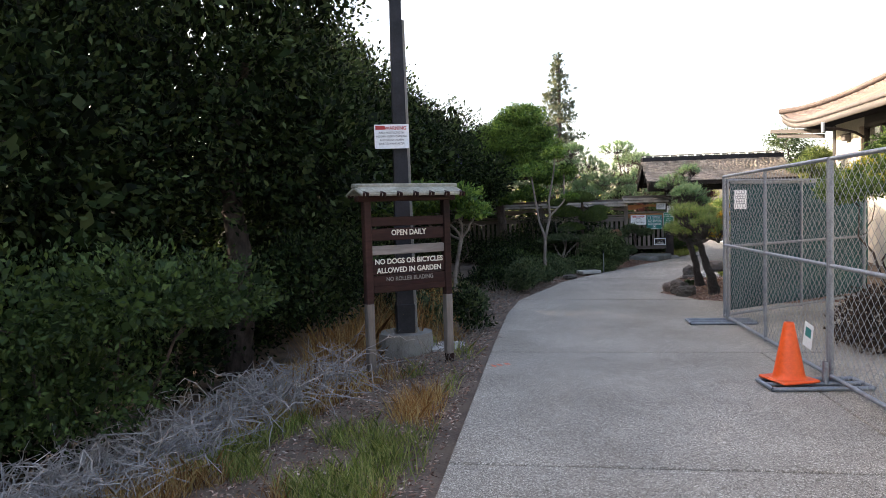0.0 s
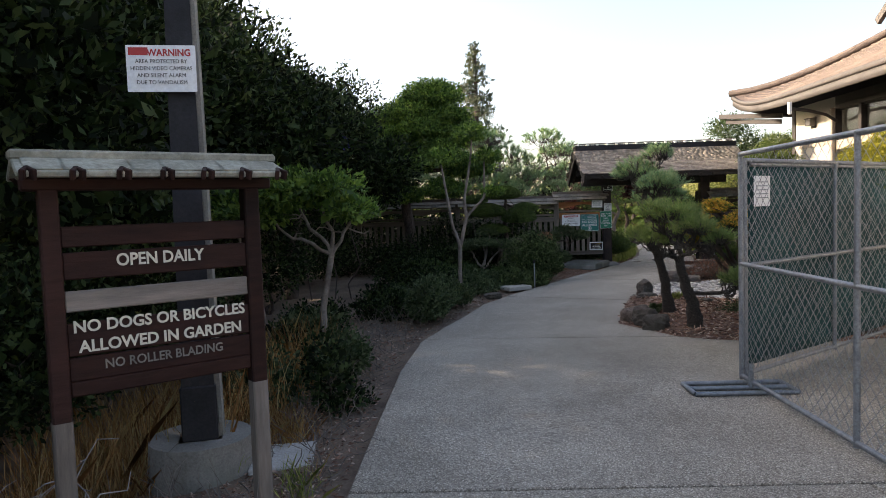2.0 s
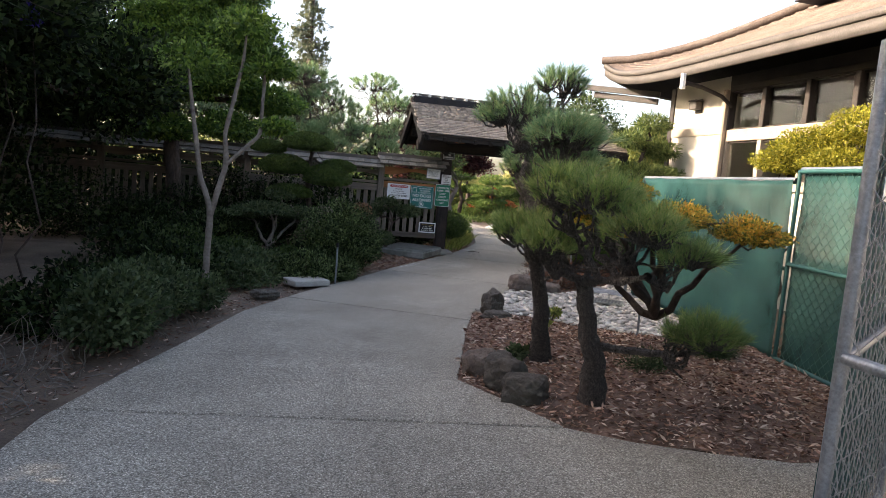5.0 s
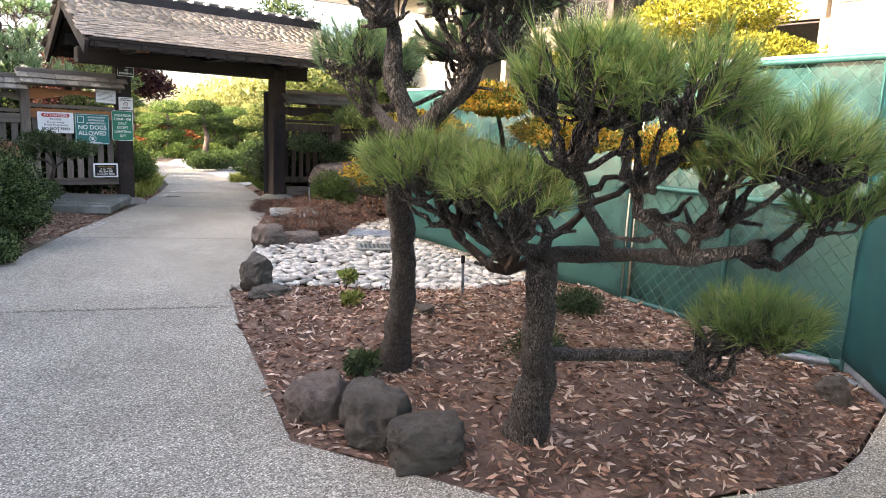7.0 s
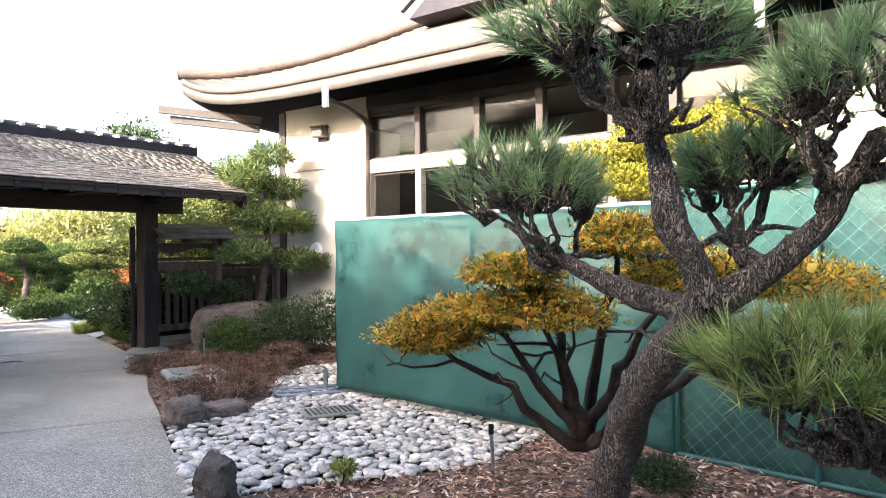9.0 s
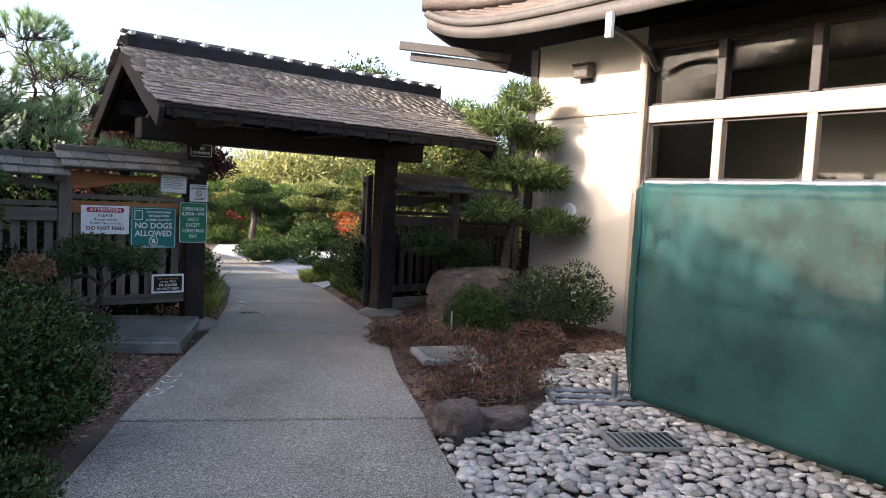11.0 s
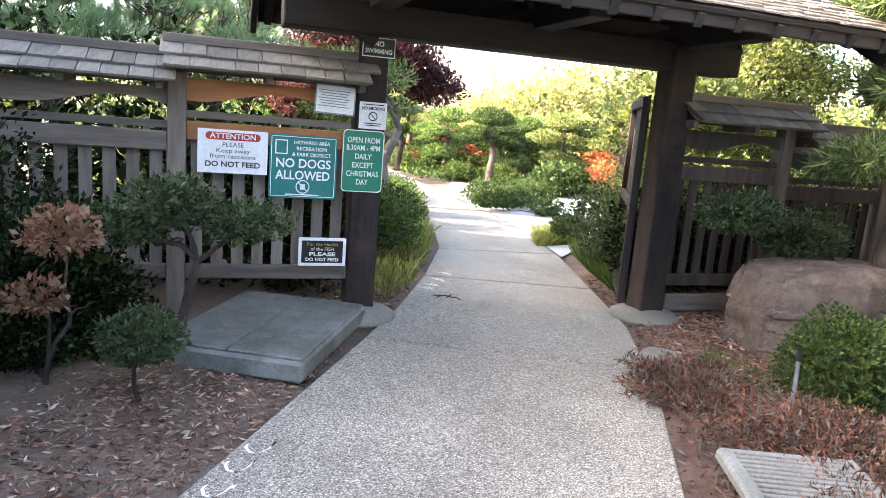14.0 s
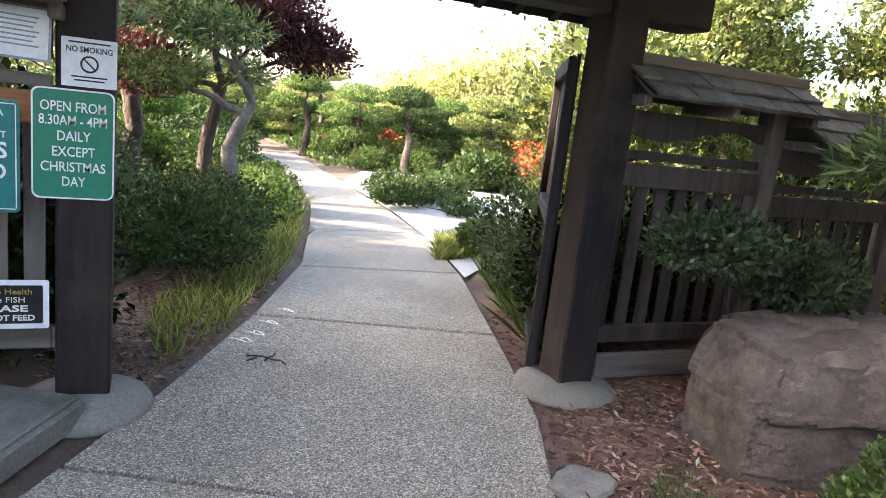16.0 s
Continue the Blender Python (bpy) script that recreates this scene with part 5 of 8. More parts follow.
bar(0.10, 0.09, 0, 0.03, M_TEAL, fn, 0.003)

# ---------------------------------------------------------------- rocks, slabs, pebbles
def rock(name, x, y, z, sx, sy, sz, turn, seed, label, material=M_ROCK, group="", flat=0.92, cut=0.35, crag=0.03):
    sx, sy = 0.88 * sx, 0.88 * sy
    bm = bmesh.new()
    bmesh.ops.create_icosphere(bm, subdivisions=6 if crag > 0.04 else 5, radius=1.0)
    o = Vector((seed * 3.7, seed * 1.3, seed * 2.1))
    for v in bm.verts:
        d = v.co.normalized()
        k = 1 + 0.22 * noise.noise(d * 1.3 + o) + 0.10 * noise.noise(d * 3.1 + o) + 0.05 * noise.noise(d * 7 + o) + 0.03 * abs(noise.noise(d * 15 + o))
        if crag:
            k += crag * (abs(noise.noise(d * 4.5 + o)) + 0.6 * abs(noise.noise(d * 10 + o)) + 0.35 * noise.noise(d * 24 + o) - 0.4)
        f = max(abs(d.x), abs(d.y), abs(d.z))
        k *= (1 - cut) + cut / f ** 0.9 * 0.86
        v.co = Vector((d.x * k * sx, d.y * k * sy, d.z * k * sz * flat))
        v.co += d * 0.07 * min(sx, sz) * (noise.cell(d * 2.6 + o) - 0.5) + d * 0.016 * sz * noise.multi_fractal(d * 2.2 + o, 0.9, 2.1, 5)
    ob = part(name, bm, material, None, soft=True)
    ob.matrix_local = pose(x, y, z, 0, 0, turn)
    return tagged(ob, label, "rock", group)


rock("rock", 3.02, 12.98, 0.07, 0.17, 0.15, 0.14, 20, 1, "grey-brown rock half buried in bark mulch", M_PINKROCK, group="bed rocks")
rock("rock", 3.10, 12.62, 0.10, 0.20, 0.17, 0.17, 50, 2, "rounded dark grey rock on bark mulch", group="bed rocks")
rock("rock", 3.16, 12.33, 0.08, 0.20, 0.14, 0.13, -20, 3, "flat-topped grey rock on bark mulch", group="bed rocks", cut=0.5)
rock("rock", 3.84, 15.46, 0.10, 0.17, 0.13, 0.20, 30, 4, "pointed dark grey rock beside the pebbles", group="bed rocks")
rock("rock", 3.80, 15.12, 0.03, 0.21, 0.14, 0.08, 10, 5, "low brown rock beside the path", group="bed rocks")
rock("rock", 4.80, 17.28, 0.08, 0.22, 0.17, 0.17, 15, 6, "brown rock at the edge of the pebbles", M_PINKROCK, group="bed rocks")
rock("rock", 5.17, 17.22, 0.05, 0.24, 0.15, 0.10, -15, 7, "low reddish rock at the edge of the pebbles", M_PINKROCK, group="bed rocks")
rock("rock", 5.40, 11.62, 0.05, 0.14, 0.10, 0.09, 25, 8, "small grey rock on bark mulch", group="bed rocks")
rock("rock", 4.35, 13.9, 0.10, 0.12, 0.09, 0.05, 25, 12, "small flat rock in the mulch", group="bed rocks")
def boulder(name, x, y, sx, sy, sz, turn, label):
    """A squared block of weathered stone: steep sides, a nearly flat top, chipped ledges."""
    bm = bmesh.new()
    bmesh.ops.create_icosphere(bm, subdivisions=6, radius=1.0)
    o = Vector((3.3, 8.1, 5.7))
    for v in bm.verts:
        d = v.co.normalized()
        k = (abs(d.x) ** 6 + abs(d.y) ** 6 + abs(d.z) ** 6) ** (-1 / 6)
        k *= 1 + 0.07 * noise.noise(d * 1.6 + o)
        q = Vector((d.x * k * sx, d.y * k * sy, d.z * k * sz))
        q.z += 0.10 * q.x - 0.05 * q.y
        q.x += 0.16 * max(0.0, q.z) + 0.05 * q.z
        side = 1 - abs(d.z) ** 3
        ledge = math.floor(6.5 * (q.z + 0.16 * noise.noise(q * 2.3 + o) + 0.1 * q.x)) / 6.5
        chip = noise.multi_fractal(q * 3.4 + o, 0.85, 2.1, 6)
        q += d * (0.035 * side * noise.noise(Vector((q.x * 2.2, q.y * 2.2, ledge * 9)) + o) + 0.018 * chip + 0.03 * (noise.cell(q * 4.0 + o) - 0.5))
        v.co = q
    ob = part(name, bm, M_PINKROCK, None, soft=False)
    ob.matrix_local = pose(x, y, sz * 0.62, 0, 0, turn)
    return tagged(ob, label, "rock")


boulder("boulder", 7.68, 20.55, 0.50, 0.36, 0.43, -10, "large squared pinkish-brown boulder before the dark fence")
rock("rock", 1.95, 20.25, 0.42, 0.46, 0.36, 0.50, 10, 10, "smooth tan boulder among the shrubs", M_PINKROCK)
rock("rock", 1.25, 15.85, 0.02, 0.2, 0.13, 0.07, 30, 11, "low brown stone at the path edge", group="bed rocks")
rock("rock", 6.45, 20.55, 0.0, 0.17, 0.15, 0.045, 30, 14, "flat grey stone beside the footing", M_CONC, group="bed rocks")

pl = thing("stone_plate", "grey grooved stone plate lying in dead groundcover", "stone plate", (5.78, 18.60, 0.155), -22)
block("plate", (0, 0, 0), (0.60, 0.52, 0.06), M_SLAB, pl, 0.015, "", None, 0.02)
for k in range(11):
    block("ridge", (0, -0.2 + 0.04 * k, 0.034), (0.48, 0.016, 0.012), M_CONC, pl, 0.003)

vault = thing("utility_vault", "low dark grey vault with two worn lids beside the fence", "vault", (3.80, 21.10, 0), -27)
block("frame", (0, 0, 0.055), (0.93, 1.30, 0.13), M_VAULT, vault, 0.02)
for sx in (-1, 1):
    block("lid", (sx * 0.228, 0, 0.128), (0.45, 1.24, 0.02), M_VAULT, vault, 0.006)
    block("lid_handle", (sx * 0.1, -0.35, 0.14), (0.1, 0.03, 0.008), M_CONC, vault, 0.002)
ob_ = thing("valve_box", "flat pale concrete box lid at the path edge", "box lid", (1.72, 16.72, 0.0), 28)
block("lid", (0, 0, 0.05), (0.5, 0.34, 0.08), M_PALECONC, ob_, 0.012)
ob_ = thing("valve_box", "pale concrete lid near the lamp post", "box lid", (-0.57, 8.36, -0.14), 10)
block("lid", (0, 0, 0.02), (0.44, 0.5, 0.05), M_PALECONC, ob_, 0.012)
dr = thing("drain_grate", "dark slotted drain grate among the pebbles", "drain", (5.72, 16.45, 0.035), -30)
block("frame", (0, 0, 0), (0.5, 0.32, 0.025), M_SLAB, dr, 0.005)
for k in range(10):
    block("slot", (-0.2 + 0.045 * k, 0, 0.014), (0.022, 0.25, 0.004), M_BLACK, dr, 0.0)
for x, y, h in ((2.1, 16.95, 0.5), (6.42, 19.35, 0.42), (5.1, 14.35, 0.3)):
    sp = thing("sprinkler_riser", "thin grey sprinkler riser pipe standing in the bed", "sprinkler", (x, y, 0), group="sprinkler risers")
    tubes("pipe", [([(0, 0, -0.05), (0.004, 0, h / 2), (0, 0.006, h)], 0.012)], M_GALV, sp, 8)
    tubes("cap", [([(0, 0.006, h - 0.01), (0, 0.006, h + 0.02), (0, 0.006, h + 0.05)], 0.017)], M_POLE, sp, 8)
ps = thing("pipe", "grey steel pipe lying on the mulch beside the screen", "pipe", (5.9, 11.78, 0.06), -65)
tubes("tube", [([(-0.35, 0, 0), (0, 0, 0), (0.35, 0, 0)], 0.028)], M_GALV, ps, 10)

rng = random.Random(21)
for name, lab, mt, pts in (("chalk_mark", "white chalk scribble along the path edge", M_LETTER, [(3.34, 19.12), (3.45, 19.25), (3.54, 19.43), (3.63, 19.58)]), ("chalk_mark", "white chalk scribble along the path edge", M_LETTER, [(5.24, 22.44), (5.33, 22.56), (5.45, 22.76), (5.6, 23.02)]), ("paint_mark", "orange spray-paint mark on the path edge", M_CONE, [(0.1, 6.74), (0.16, 6.78), (0.24, 6.82)])):
    cm = thing(name, lab, "mark", (pts[0][0], pts[0][1], 0.001))
    for x, y in pts:
        q_ = [(x - pts[0][0] + 0.045 * math.sin(k * 0.8 + x) + 0.01 * k, y - pts[0][1] + 0.05 * math.cos(k * 1.1), 0.0012) for k in range(8)]
        vs, fs = [], []
        for k, (u, v, w) in enumerate(q_):
            vs += [(u - 0.007, v, w), (u + 0.007, v + 0.004, w)]
            if k:
                fs.append((2 * k - 2, 2 * k - 1, 2 * k + 1, 2 * k))
        put("stroke", mesh_from("stroke", vs, fs), mt, cm)
tw = thing("fallen_twig", "thin dark forked twig lying on the path", "twig", (5.35, 22.09, 0.006))
for a, b in (((-0.09, 0.09, 0), (0.1, -0.08, 0.004)), ((0.0, 0.0, 0), (0.07, 0.08, 0.01)), ((-0.04, 0.04, 0), (-0.10, -0.02, 0.01))):
    tubes("stem", [(bend(a, b, np.random.default_rng(5), 0.12, 6), 0.005)], M_BARK, tw, 5)
rt = thing("dead_root", "pale forked dead root lying on withered groundcover", "root", (5.6, 18.05, 0.12))
for k, (dx, dy) in enumerate(((-0.22, -0.28), (-0.02, -0.3), (0.12, -0.25), (-0.12, -0.3), (0.1, 0.12))):
    tubes("root_arm", [(bend((0.1, 0.1, 0.07), (dx, dy, 0.02), np.random.default_rng(50 + k), 0.15, 7), np.linspace(0.012, 0.005, 7))], M_TWIG, rt, 6)

# ---------------------------------------------------------------- trees and shrubs
def strew_in(poly, n, seed):
    r = np.random.default_rng(seed)
    P = np.asarray(poly)
    q = r.uniform(P.min(axis=0), P.max(axis=0), (n, 2))
    return q[inside(poly, q[:, 0], q[:, 1])]


def shrub(name, blobs, n, size, material, seed, label, category="shrub", group="", stems=None, bark=M_BARK, aspect=0.5, under=0.6, rough=0.2, shell=5.0, spread=0.9):
    """A leafy bush: stems from the ground and a crown of single leaves."""
    b = np.asarray(blobs, float)
    cx, cy = b[:, 0].mean(), b[:, 1].mean()
    z0 = float(ground_z(np.array([cx]), np.array([cy]))[0])
    t = thing(name, label, category, (cx, cy, z0), group=group)
    inv = np.array([cx, cy, z0, 0, 0, 0])
    foliage("crown", b - inv, n, size, material, t, seed, aspect, under, shell, rough, spread)
    rng = np.random.default_rng(seed)
    st = stems or [(cx + rng.normal(0, 0.06), cy + rng.normal(0, 0.06), 0) for _ in range(2)]
    base = np.array([(x - cx, y - cy, -0.05) for x, y, *_ in st])
    r = 0.012 + 0.02 * float(b[:, 3].max())
    limbs("stem", base, (b - inv)[:, :3], r, bark, t, seed + 1, 0.12, 3, 6, 0.006, twig_len=0.5 * float(b[:, 3].min()))
    return t


def big_tree(name, base, pts, radii, blobs, n, size, material, seed, label, bark=M_BARK, aspect=0.45, twigs=3, rough=0.28, shell=3.5, under=0.9, pads=False):
    """A tree with a trunk, limbs to each mass of leaves, and a crown."""
    bx, by = base[0], base[1]
    z0 = float(ground_z(np.array([bx]), np.array([by]))[0])
    t = thing(name, label, "tree", (bx, by, z0))
    off = np.array([bx, by, z0])
    P = np.asarray(pts, float) - off
    P[0, 2] = -0.1
    trunk("trunk", P, radii, bark, t, seed)
    b = np.asarray(blobs, float).copy()
    b[:, :3] -= off
    tt = np.linspace(0.35, 1, 8)
    k = np.linspace(0, 1, len(P))
    nodes = np.stack([np.interp(tt, k, P[:, c]) for c in range(3)], axis=1)
    limbs("limb", nodes, b[:, :3], radii[-1] * 0.8, bark, t, seed + 1, 0.12, twigs, 6, 0.012, twig_len=0.45 * float(b[:, 3].mean()))
    if pads:
        w = b[:, 3] * b[:, 4]
        for i in range(len(b)):
            foliage("foliage_pad", b[i:i + 1], int(n * w[i] / w.sum()), size, material, t, seed + 10 + i, aspect, under, shell, rough)
    else:
        foliage("crown", b, n, size, material, t, seed, aspect, under, shell, rough)
    return t


def pine(name, base, pts, radii, pads, tufts, length, material, seed, label, forks=(), bark=M_BARK_PINE, per=50, width=0.0034, twigs=4):
    """A pruned pine: twisted trunk, crooked branches and flat pads of needle tufts."""
    bx, by, z0 = base
    t = thing(name, label, "tree", (bx, by, z0), group="pruned pines")
    off = np.array([bx, by, z0])
    P = np.asarray(pts, float) - off
    trunk("trunk", P, radii, bark, t, seed, 16, 0.22)
    nodes = [P[-1], P[-2]]
    for i, (fp, fr) in enumerate(forks):
        F = np.asarray(fp, float) - off
        trunk("fork", F, fr, bark, t, seed + 3 + i, 10, 0.22)
        nodes += list(F)
    b = np.asarray(pads, float).copy()
    b[:, :3] -= off
    w = b[:, 3] * b[:, 4]
    for i in range(len(b)):
        low = b[i, :3] + (P[-1] - b[i, :3]) * np.array([0.25, 0.25, 0]) - np.array([0, 0, 0.10 + 0.9 * b[i, 5]])
        arm = limbs("branch", np.array(nodes), [low], 0.024, bark, t, seed + 20 + i, 0.2, twigs, 8, 0.015, twig_len=0.4 * float(b[i, 3]))
        needles("needle_pad", b[i], max(12, int(tufts * w[i] / w.sum())), length, material, arm, seed + 40 + i, low, bark, per, width)
    return t


pine("pine_tree", (3.57, 13.15, 0.06), [(3.6, 13.18, 0.0), (3.52, 13.05, 0.3), (3.38, 12.84, 0.76), (3.2, 12.66, 1.1), (3.13, 12.46, 1.33)], [0.095, 0.066, 0.06, 0.055, 0.052],
     [(3.0, 12.62, 2.0, 0.31, 0.31, 0.18), (3.32, 13.08, 1.66, 0.28, 0.30, 0.16), (3.19, 12.12, 1.84, 0.30, 0.32, 0.14), (3.06, 11.78, 1.82, 0.24, 0.26, 0.12), (3.4, 12.45, 1.68, 0.24, 0.24, 0.12), (3.25, 12.45, 2.22, 0.2, 0.2, 0.12)],
     660, 0.082, L_BLUEPINE, 11, "pruned pine with leaning scaly trunk and blue-green needle pads",
     forks=[([(3.13, 12.46, 1.33), (3.08, 12.54, 1.56), (3.12, 12.59, 1.74), (3.0, 12.57, 1.9)], [0.044, 0.038, 0.03, 0.02]), ([(3.13, 12.46, 1.33), (3.16, 12.32, 1.42), (3.18, 12.22, 1.52), (3.2, 12.12, 1.72)], [0.042, 0.034, 0.028, 0.018]), ([(3.15, 12.5, 1.30), (3.2, 12.75, 1.36), (3.28, 12.98, 1.46)], [0.036, 0.03, 0.02])])
pine("pine_tree", (3.62, 12.2, 0.08), [(3.62, 12.22, 0.02), (3.55, 12.1, 0.35), (3.42, 12.0, 0.65), (3.34, 11.93, 0.92)], [0.10, 0.064, 0.058, 0.062],
     [(3.04, 12.22, 1.21, 0.30, 0.30, 0.12), (2.96, 11.48, 1.50, 0.24, 0.24, 0.15), (3.10, 11.28, 1.46, 0.24, 0.24, 0.15), (3.24, 11.06, 1.32, 0.24, 0.24, 0.13), (3.48, 11.0, 1.2, 0.16, 0.16, 0.09), (3.86, 11.36, 0.72, 0.25, 0.25, 0.12), (3.4, 11.79, 1.46, 0.2, 0.2, 0.11), (3.3, 12.2, 1.14, 0.22, 0.22, 0.09), (3.06, 11.86, 1.17, 0.26, 0.26, 0.11)],
     860, 0.088, L_NEEDLE, 12, "pruned pine with dark trunk and spreading green needle pads",
     forks=[([(3.34, 11.93, 0.92), (3.28, 11.6, 0.98), (3.26, 11.3, 1.02), (3.32, 11.12, 1.08)], [0.032, 0.026, 0.022, 0.014]), ([(3.34, 11.93, 0.92), (3.2, 12.08, 0.96), (3.08, 12.2, 1.06)], [0.03, 0.024, 0.015]), ([(3.5, 12.05, 0.48), (3.7, 11.85, 0.5), (3.8, 11.62, 0.54), (3.86, 11.4, 0.62)], [0.03, 0.026, 0.022, 0.014])])

# golden juniper beside the screen
gj = thing("golden_juniper", "golden juniper with orange-tipped clipped pads on bent stems", "shrub", (4.85, 13.7, 0.1))
o = np.array([4.85, 13.7, 0.1, 0, 0, 0])
gp = np.array([(4.12, 14.1, 1.04, 0.24, 0.26, 0.15), (4.2, 13.85, 1.14, 0.24, 0.26, 0.14), (4.15, 13.5, 1.18, 0.28, 0.30, 0.15), (4.05, 13.55, 1.36, 0.18, 0.2, 0.1), (4.2, 13.13, 1.5, 0.17, 0.17, 0.12), (4.36, 12.65, 1.33, 0.24, 0.24, 0.13), (4.9, 12.45, 1.27, 0.26, 0.26, 0.16), (4.6, 13.0, 1.35, 0.24, 0.24, 0.13)]) - o
for i in range(len(gp)):
    foliage("foliage_pad", gp[i:i + 1] * np.array([1, 1, 1, 1.05, 1.05, 0.8]), 4600, 0.026, L_GOLD, gj, 60 + i, 0.4, 0.5, 5.0, 0.5)
limbs("stem", np.array([(0, 0, -0.05), (-0.1, 0.05, 0.1), (0.0, -0.1, 0.3)]), gp[:, :3], 0.04, M_BARK, gj, 66, 0.1, 5, 7, 0.01, twig_len=0.2)

# weeds and low heather in the mulch bed
for i, (x, y) in enumerate([(4.42, 14.98), (4.04, 14.34), (3.35, 13.15), (3.39, 13.15)]):
    shrub("weed", [(x, y, 0.13, 0.07, 0.07, 0.05)], 260, 0.035, L_GRASS if i < 2 else L_SHRUB, 5600 + 5 * i, "small green weed growing in the bark mulch", category="weed", group="bed weeds", aspect=0.3, shell=2.0)
for i, (x, y) in enumerate([(4.32, 12.81), (5.24, 13.27), (5.31, 13.36)]):
    shrub("heather", [(x, y, 0.16, 0.20, 0.18, 0.12), (x + 0.15, y + 0.1, 0.14, 0.16, 0.16, 0.09)], 1900, 0.03, L_SHRUB, 5650 + 5 * i, "low dark green heather spreading over the mulch", group="bed heather", aspect=0.25, shell=2.2, rough=0.4)

# clipped yellow hedge behind the screen
for i, bl in enumerate([[(7.2, 15.1, 2.05, 0.4, 0.4, 0.2), (7.2, 14.7, 2.2, 0.45, 0.45, 0.24)], [(7.25, 14.0, 2.38, 0.45, 0.5, 0.26), (7.2, 14.2, 2.02, 0.5, 0.5, 0.18)], [(7.2, 13.35, 2.42, 0.4, 0.4, 0.22), (7.2, 13.2, 2.05, 0.45, 0.5, 0.2)]]):
    shrub("yellow_shrub", bl, 9000, 0.032, L_YELLOW, 70 + i, "clipped yellow-leaved shrub in layered pads behind the screen", group="yellow shrubs", stems=[(7.3, bl[0][1], 0)])
shrub("enclosed_shrub", [(4.45, 9.0, 1.75, 0.36, 0.38, 0.26), (4.85, 8.5, 1.85, 0.5, 0.5, 0.36), (5.4, 7.9, 2.1, 0.65, 0.7, 0.4), (5.1, 8.6, 2.3, 0.45, 0.45, 0.25)], 9000, 0.05, L_BRIGHT, 75, "clipped green shrub behind the chain-link fence", stems=[(5.2, 8.2, 0)], rough=0.4)
shrub("enclosed_groundcover", [(4.6, 7.7, 0.2, 0.75, 0.9, 0.5), (5.4, 6.9, 0.25, 0.9, 0.9, 0.6)], 13000, 0.05, L_MOUND, 76, "dark brown mounded groundcover behind the chain-link fence", category="groundcover")

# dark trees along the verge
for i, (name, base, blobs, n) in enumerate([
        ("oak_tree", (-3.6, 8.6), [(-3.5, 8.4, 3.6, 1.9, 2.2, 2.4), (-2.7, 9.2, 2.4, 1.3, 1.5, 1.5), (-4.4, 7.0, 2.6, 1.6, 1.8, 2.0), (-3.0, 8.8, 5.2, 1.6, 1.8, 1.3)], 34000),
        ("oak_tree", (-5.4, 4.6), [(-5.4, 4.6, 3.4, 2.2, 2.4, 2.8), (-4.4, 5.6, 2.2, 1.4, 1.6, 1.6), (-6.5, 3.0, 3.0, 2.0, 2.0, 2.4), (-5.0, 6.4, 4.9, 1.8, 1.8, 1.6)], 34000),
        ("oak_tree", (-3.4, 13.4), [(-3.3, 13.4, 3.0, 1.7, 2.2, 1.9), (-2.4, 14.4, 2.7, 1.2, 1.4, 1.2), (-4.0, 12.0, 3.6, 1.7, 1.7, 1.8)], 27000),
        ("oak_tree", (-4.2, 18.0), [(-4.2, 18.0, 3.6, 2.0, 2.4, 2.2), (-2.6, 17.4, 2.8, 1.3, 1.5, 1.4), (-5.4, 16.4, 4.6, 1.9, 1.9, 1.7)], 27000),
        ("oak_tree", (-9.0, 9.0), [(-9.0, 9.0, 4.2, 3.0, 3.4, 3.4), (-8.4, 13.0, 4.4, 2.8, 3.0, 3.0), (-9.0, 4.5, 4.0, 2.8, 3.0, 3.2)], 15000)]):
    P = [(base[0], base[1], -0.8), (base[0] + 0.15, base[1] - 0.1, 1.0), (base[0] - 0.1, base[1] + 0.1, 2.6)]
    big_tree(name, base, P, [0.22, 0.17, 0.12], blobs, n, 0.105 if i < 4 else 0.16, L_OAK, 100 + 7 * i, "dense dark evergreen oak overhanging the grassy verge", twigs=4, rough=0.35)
# Tall oaks added behind the thicket to keep sun off the plaza.
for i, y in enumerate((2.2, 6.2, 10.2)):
    big_tree("oak_tree", (-8.2, y), [(-8.2, y, -0.8), (-8.1, y, 2.0), (-8.2, y + 0.2, 4.2)], [0.26, 0.2, 0.14], [(-8.2, y, 5.5, 1.9, 2.2, 1.4), (-7.6, y + 1.2, 4.8, 1.5, 1.6, 1.3), (-8.6, y - 1.3, 4.9, 1.6, 1.7, 1.4)], 10000, 0.15, L_OAK, 4700 + 9 * i, "tall dark evergreen oak added to shade the plaza", twigs=4, rough=0.35)
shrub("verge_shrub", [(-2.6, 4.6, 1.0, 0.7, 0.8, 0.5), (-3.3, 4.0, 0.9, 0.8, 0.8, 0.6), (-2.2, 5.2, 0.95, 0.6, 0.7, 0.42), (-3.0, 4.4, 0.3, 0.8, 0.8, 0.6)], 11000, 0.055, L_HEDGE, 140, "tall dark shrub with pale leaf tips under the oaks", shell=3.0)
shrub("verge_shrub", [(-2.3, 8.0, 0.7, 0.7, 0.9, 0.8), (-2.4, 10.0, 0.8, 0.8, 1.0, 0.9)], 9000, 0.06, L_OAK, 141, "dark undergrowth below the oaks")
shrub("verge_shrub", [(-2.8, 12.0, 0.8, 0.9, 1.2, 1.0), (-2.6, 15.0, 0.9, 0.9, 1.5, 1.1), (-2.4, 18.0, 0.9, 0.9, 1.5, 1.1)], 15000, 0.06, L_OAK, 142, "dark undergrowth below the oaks")

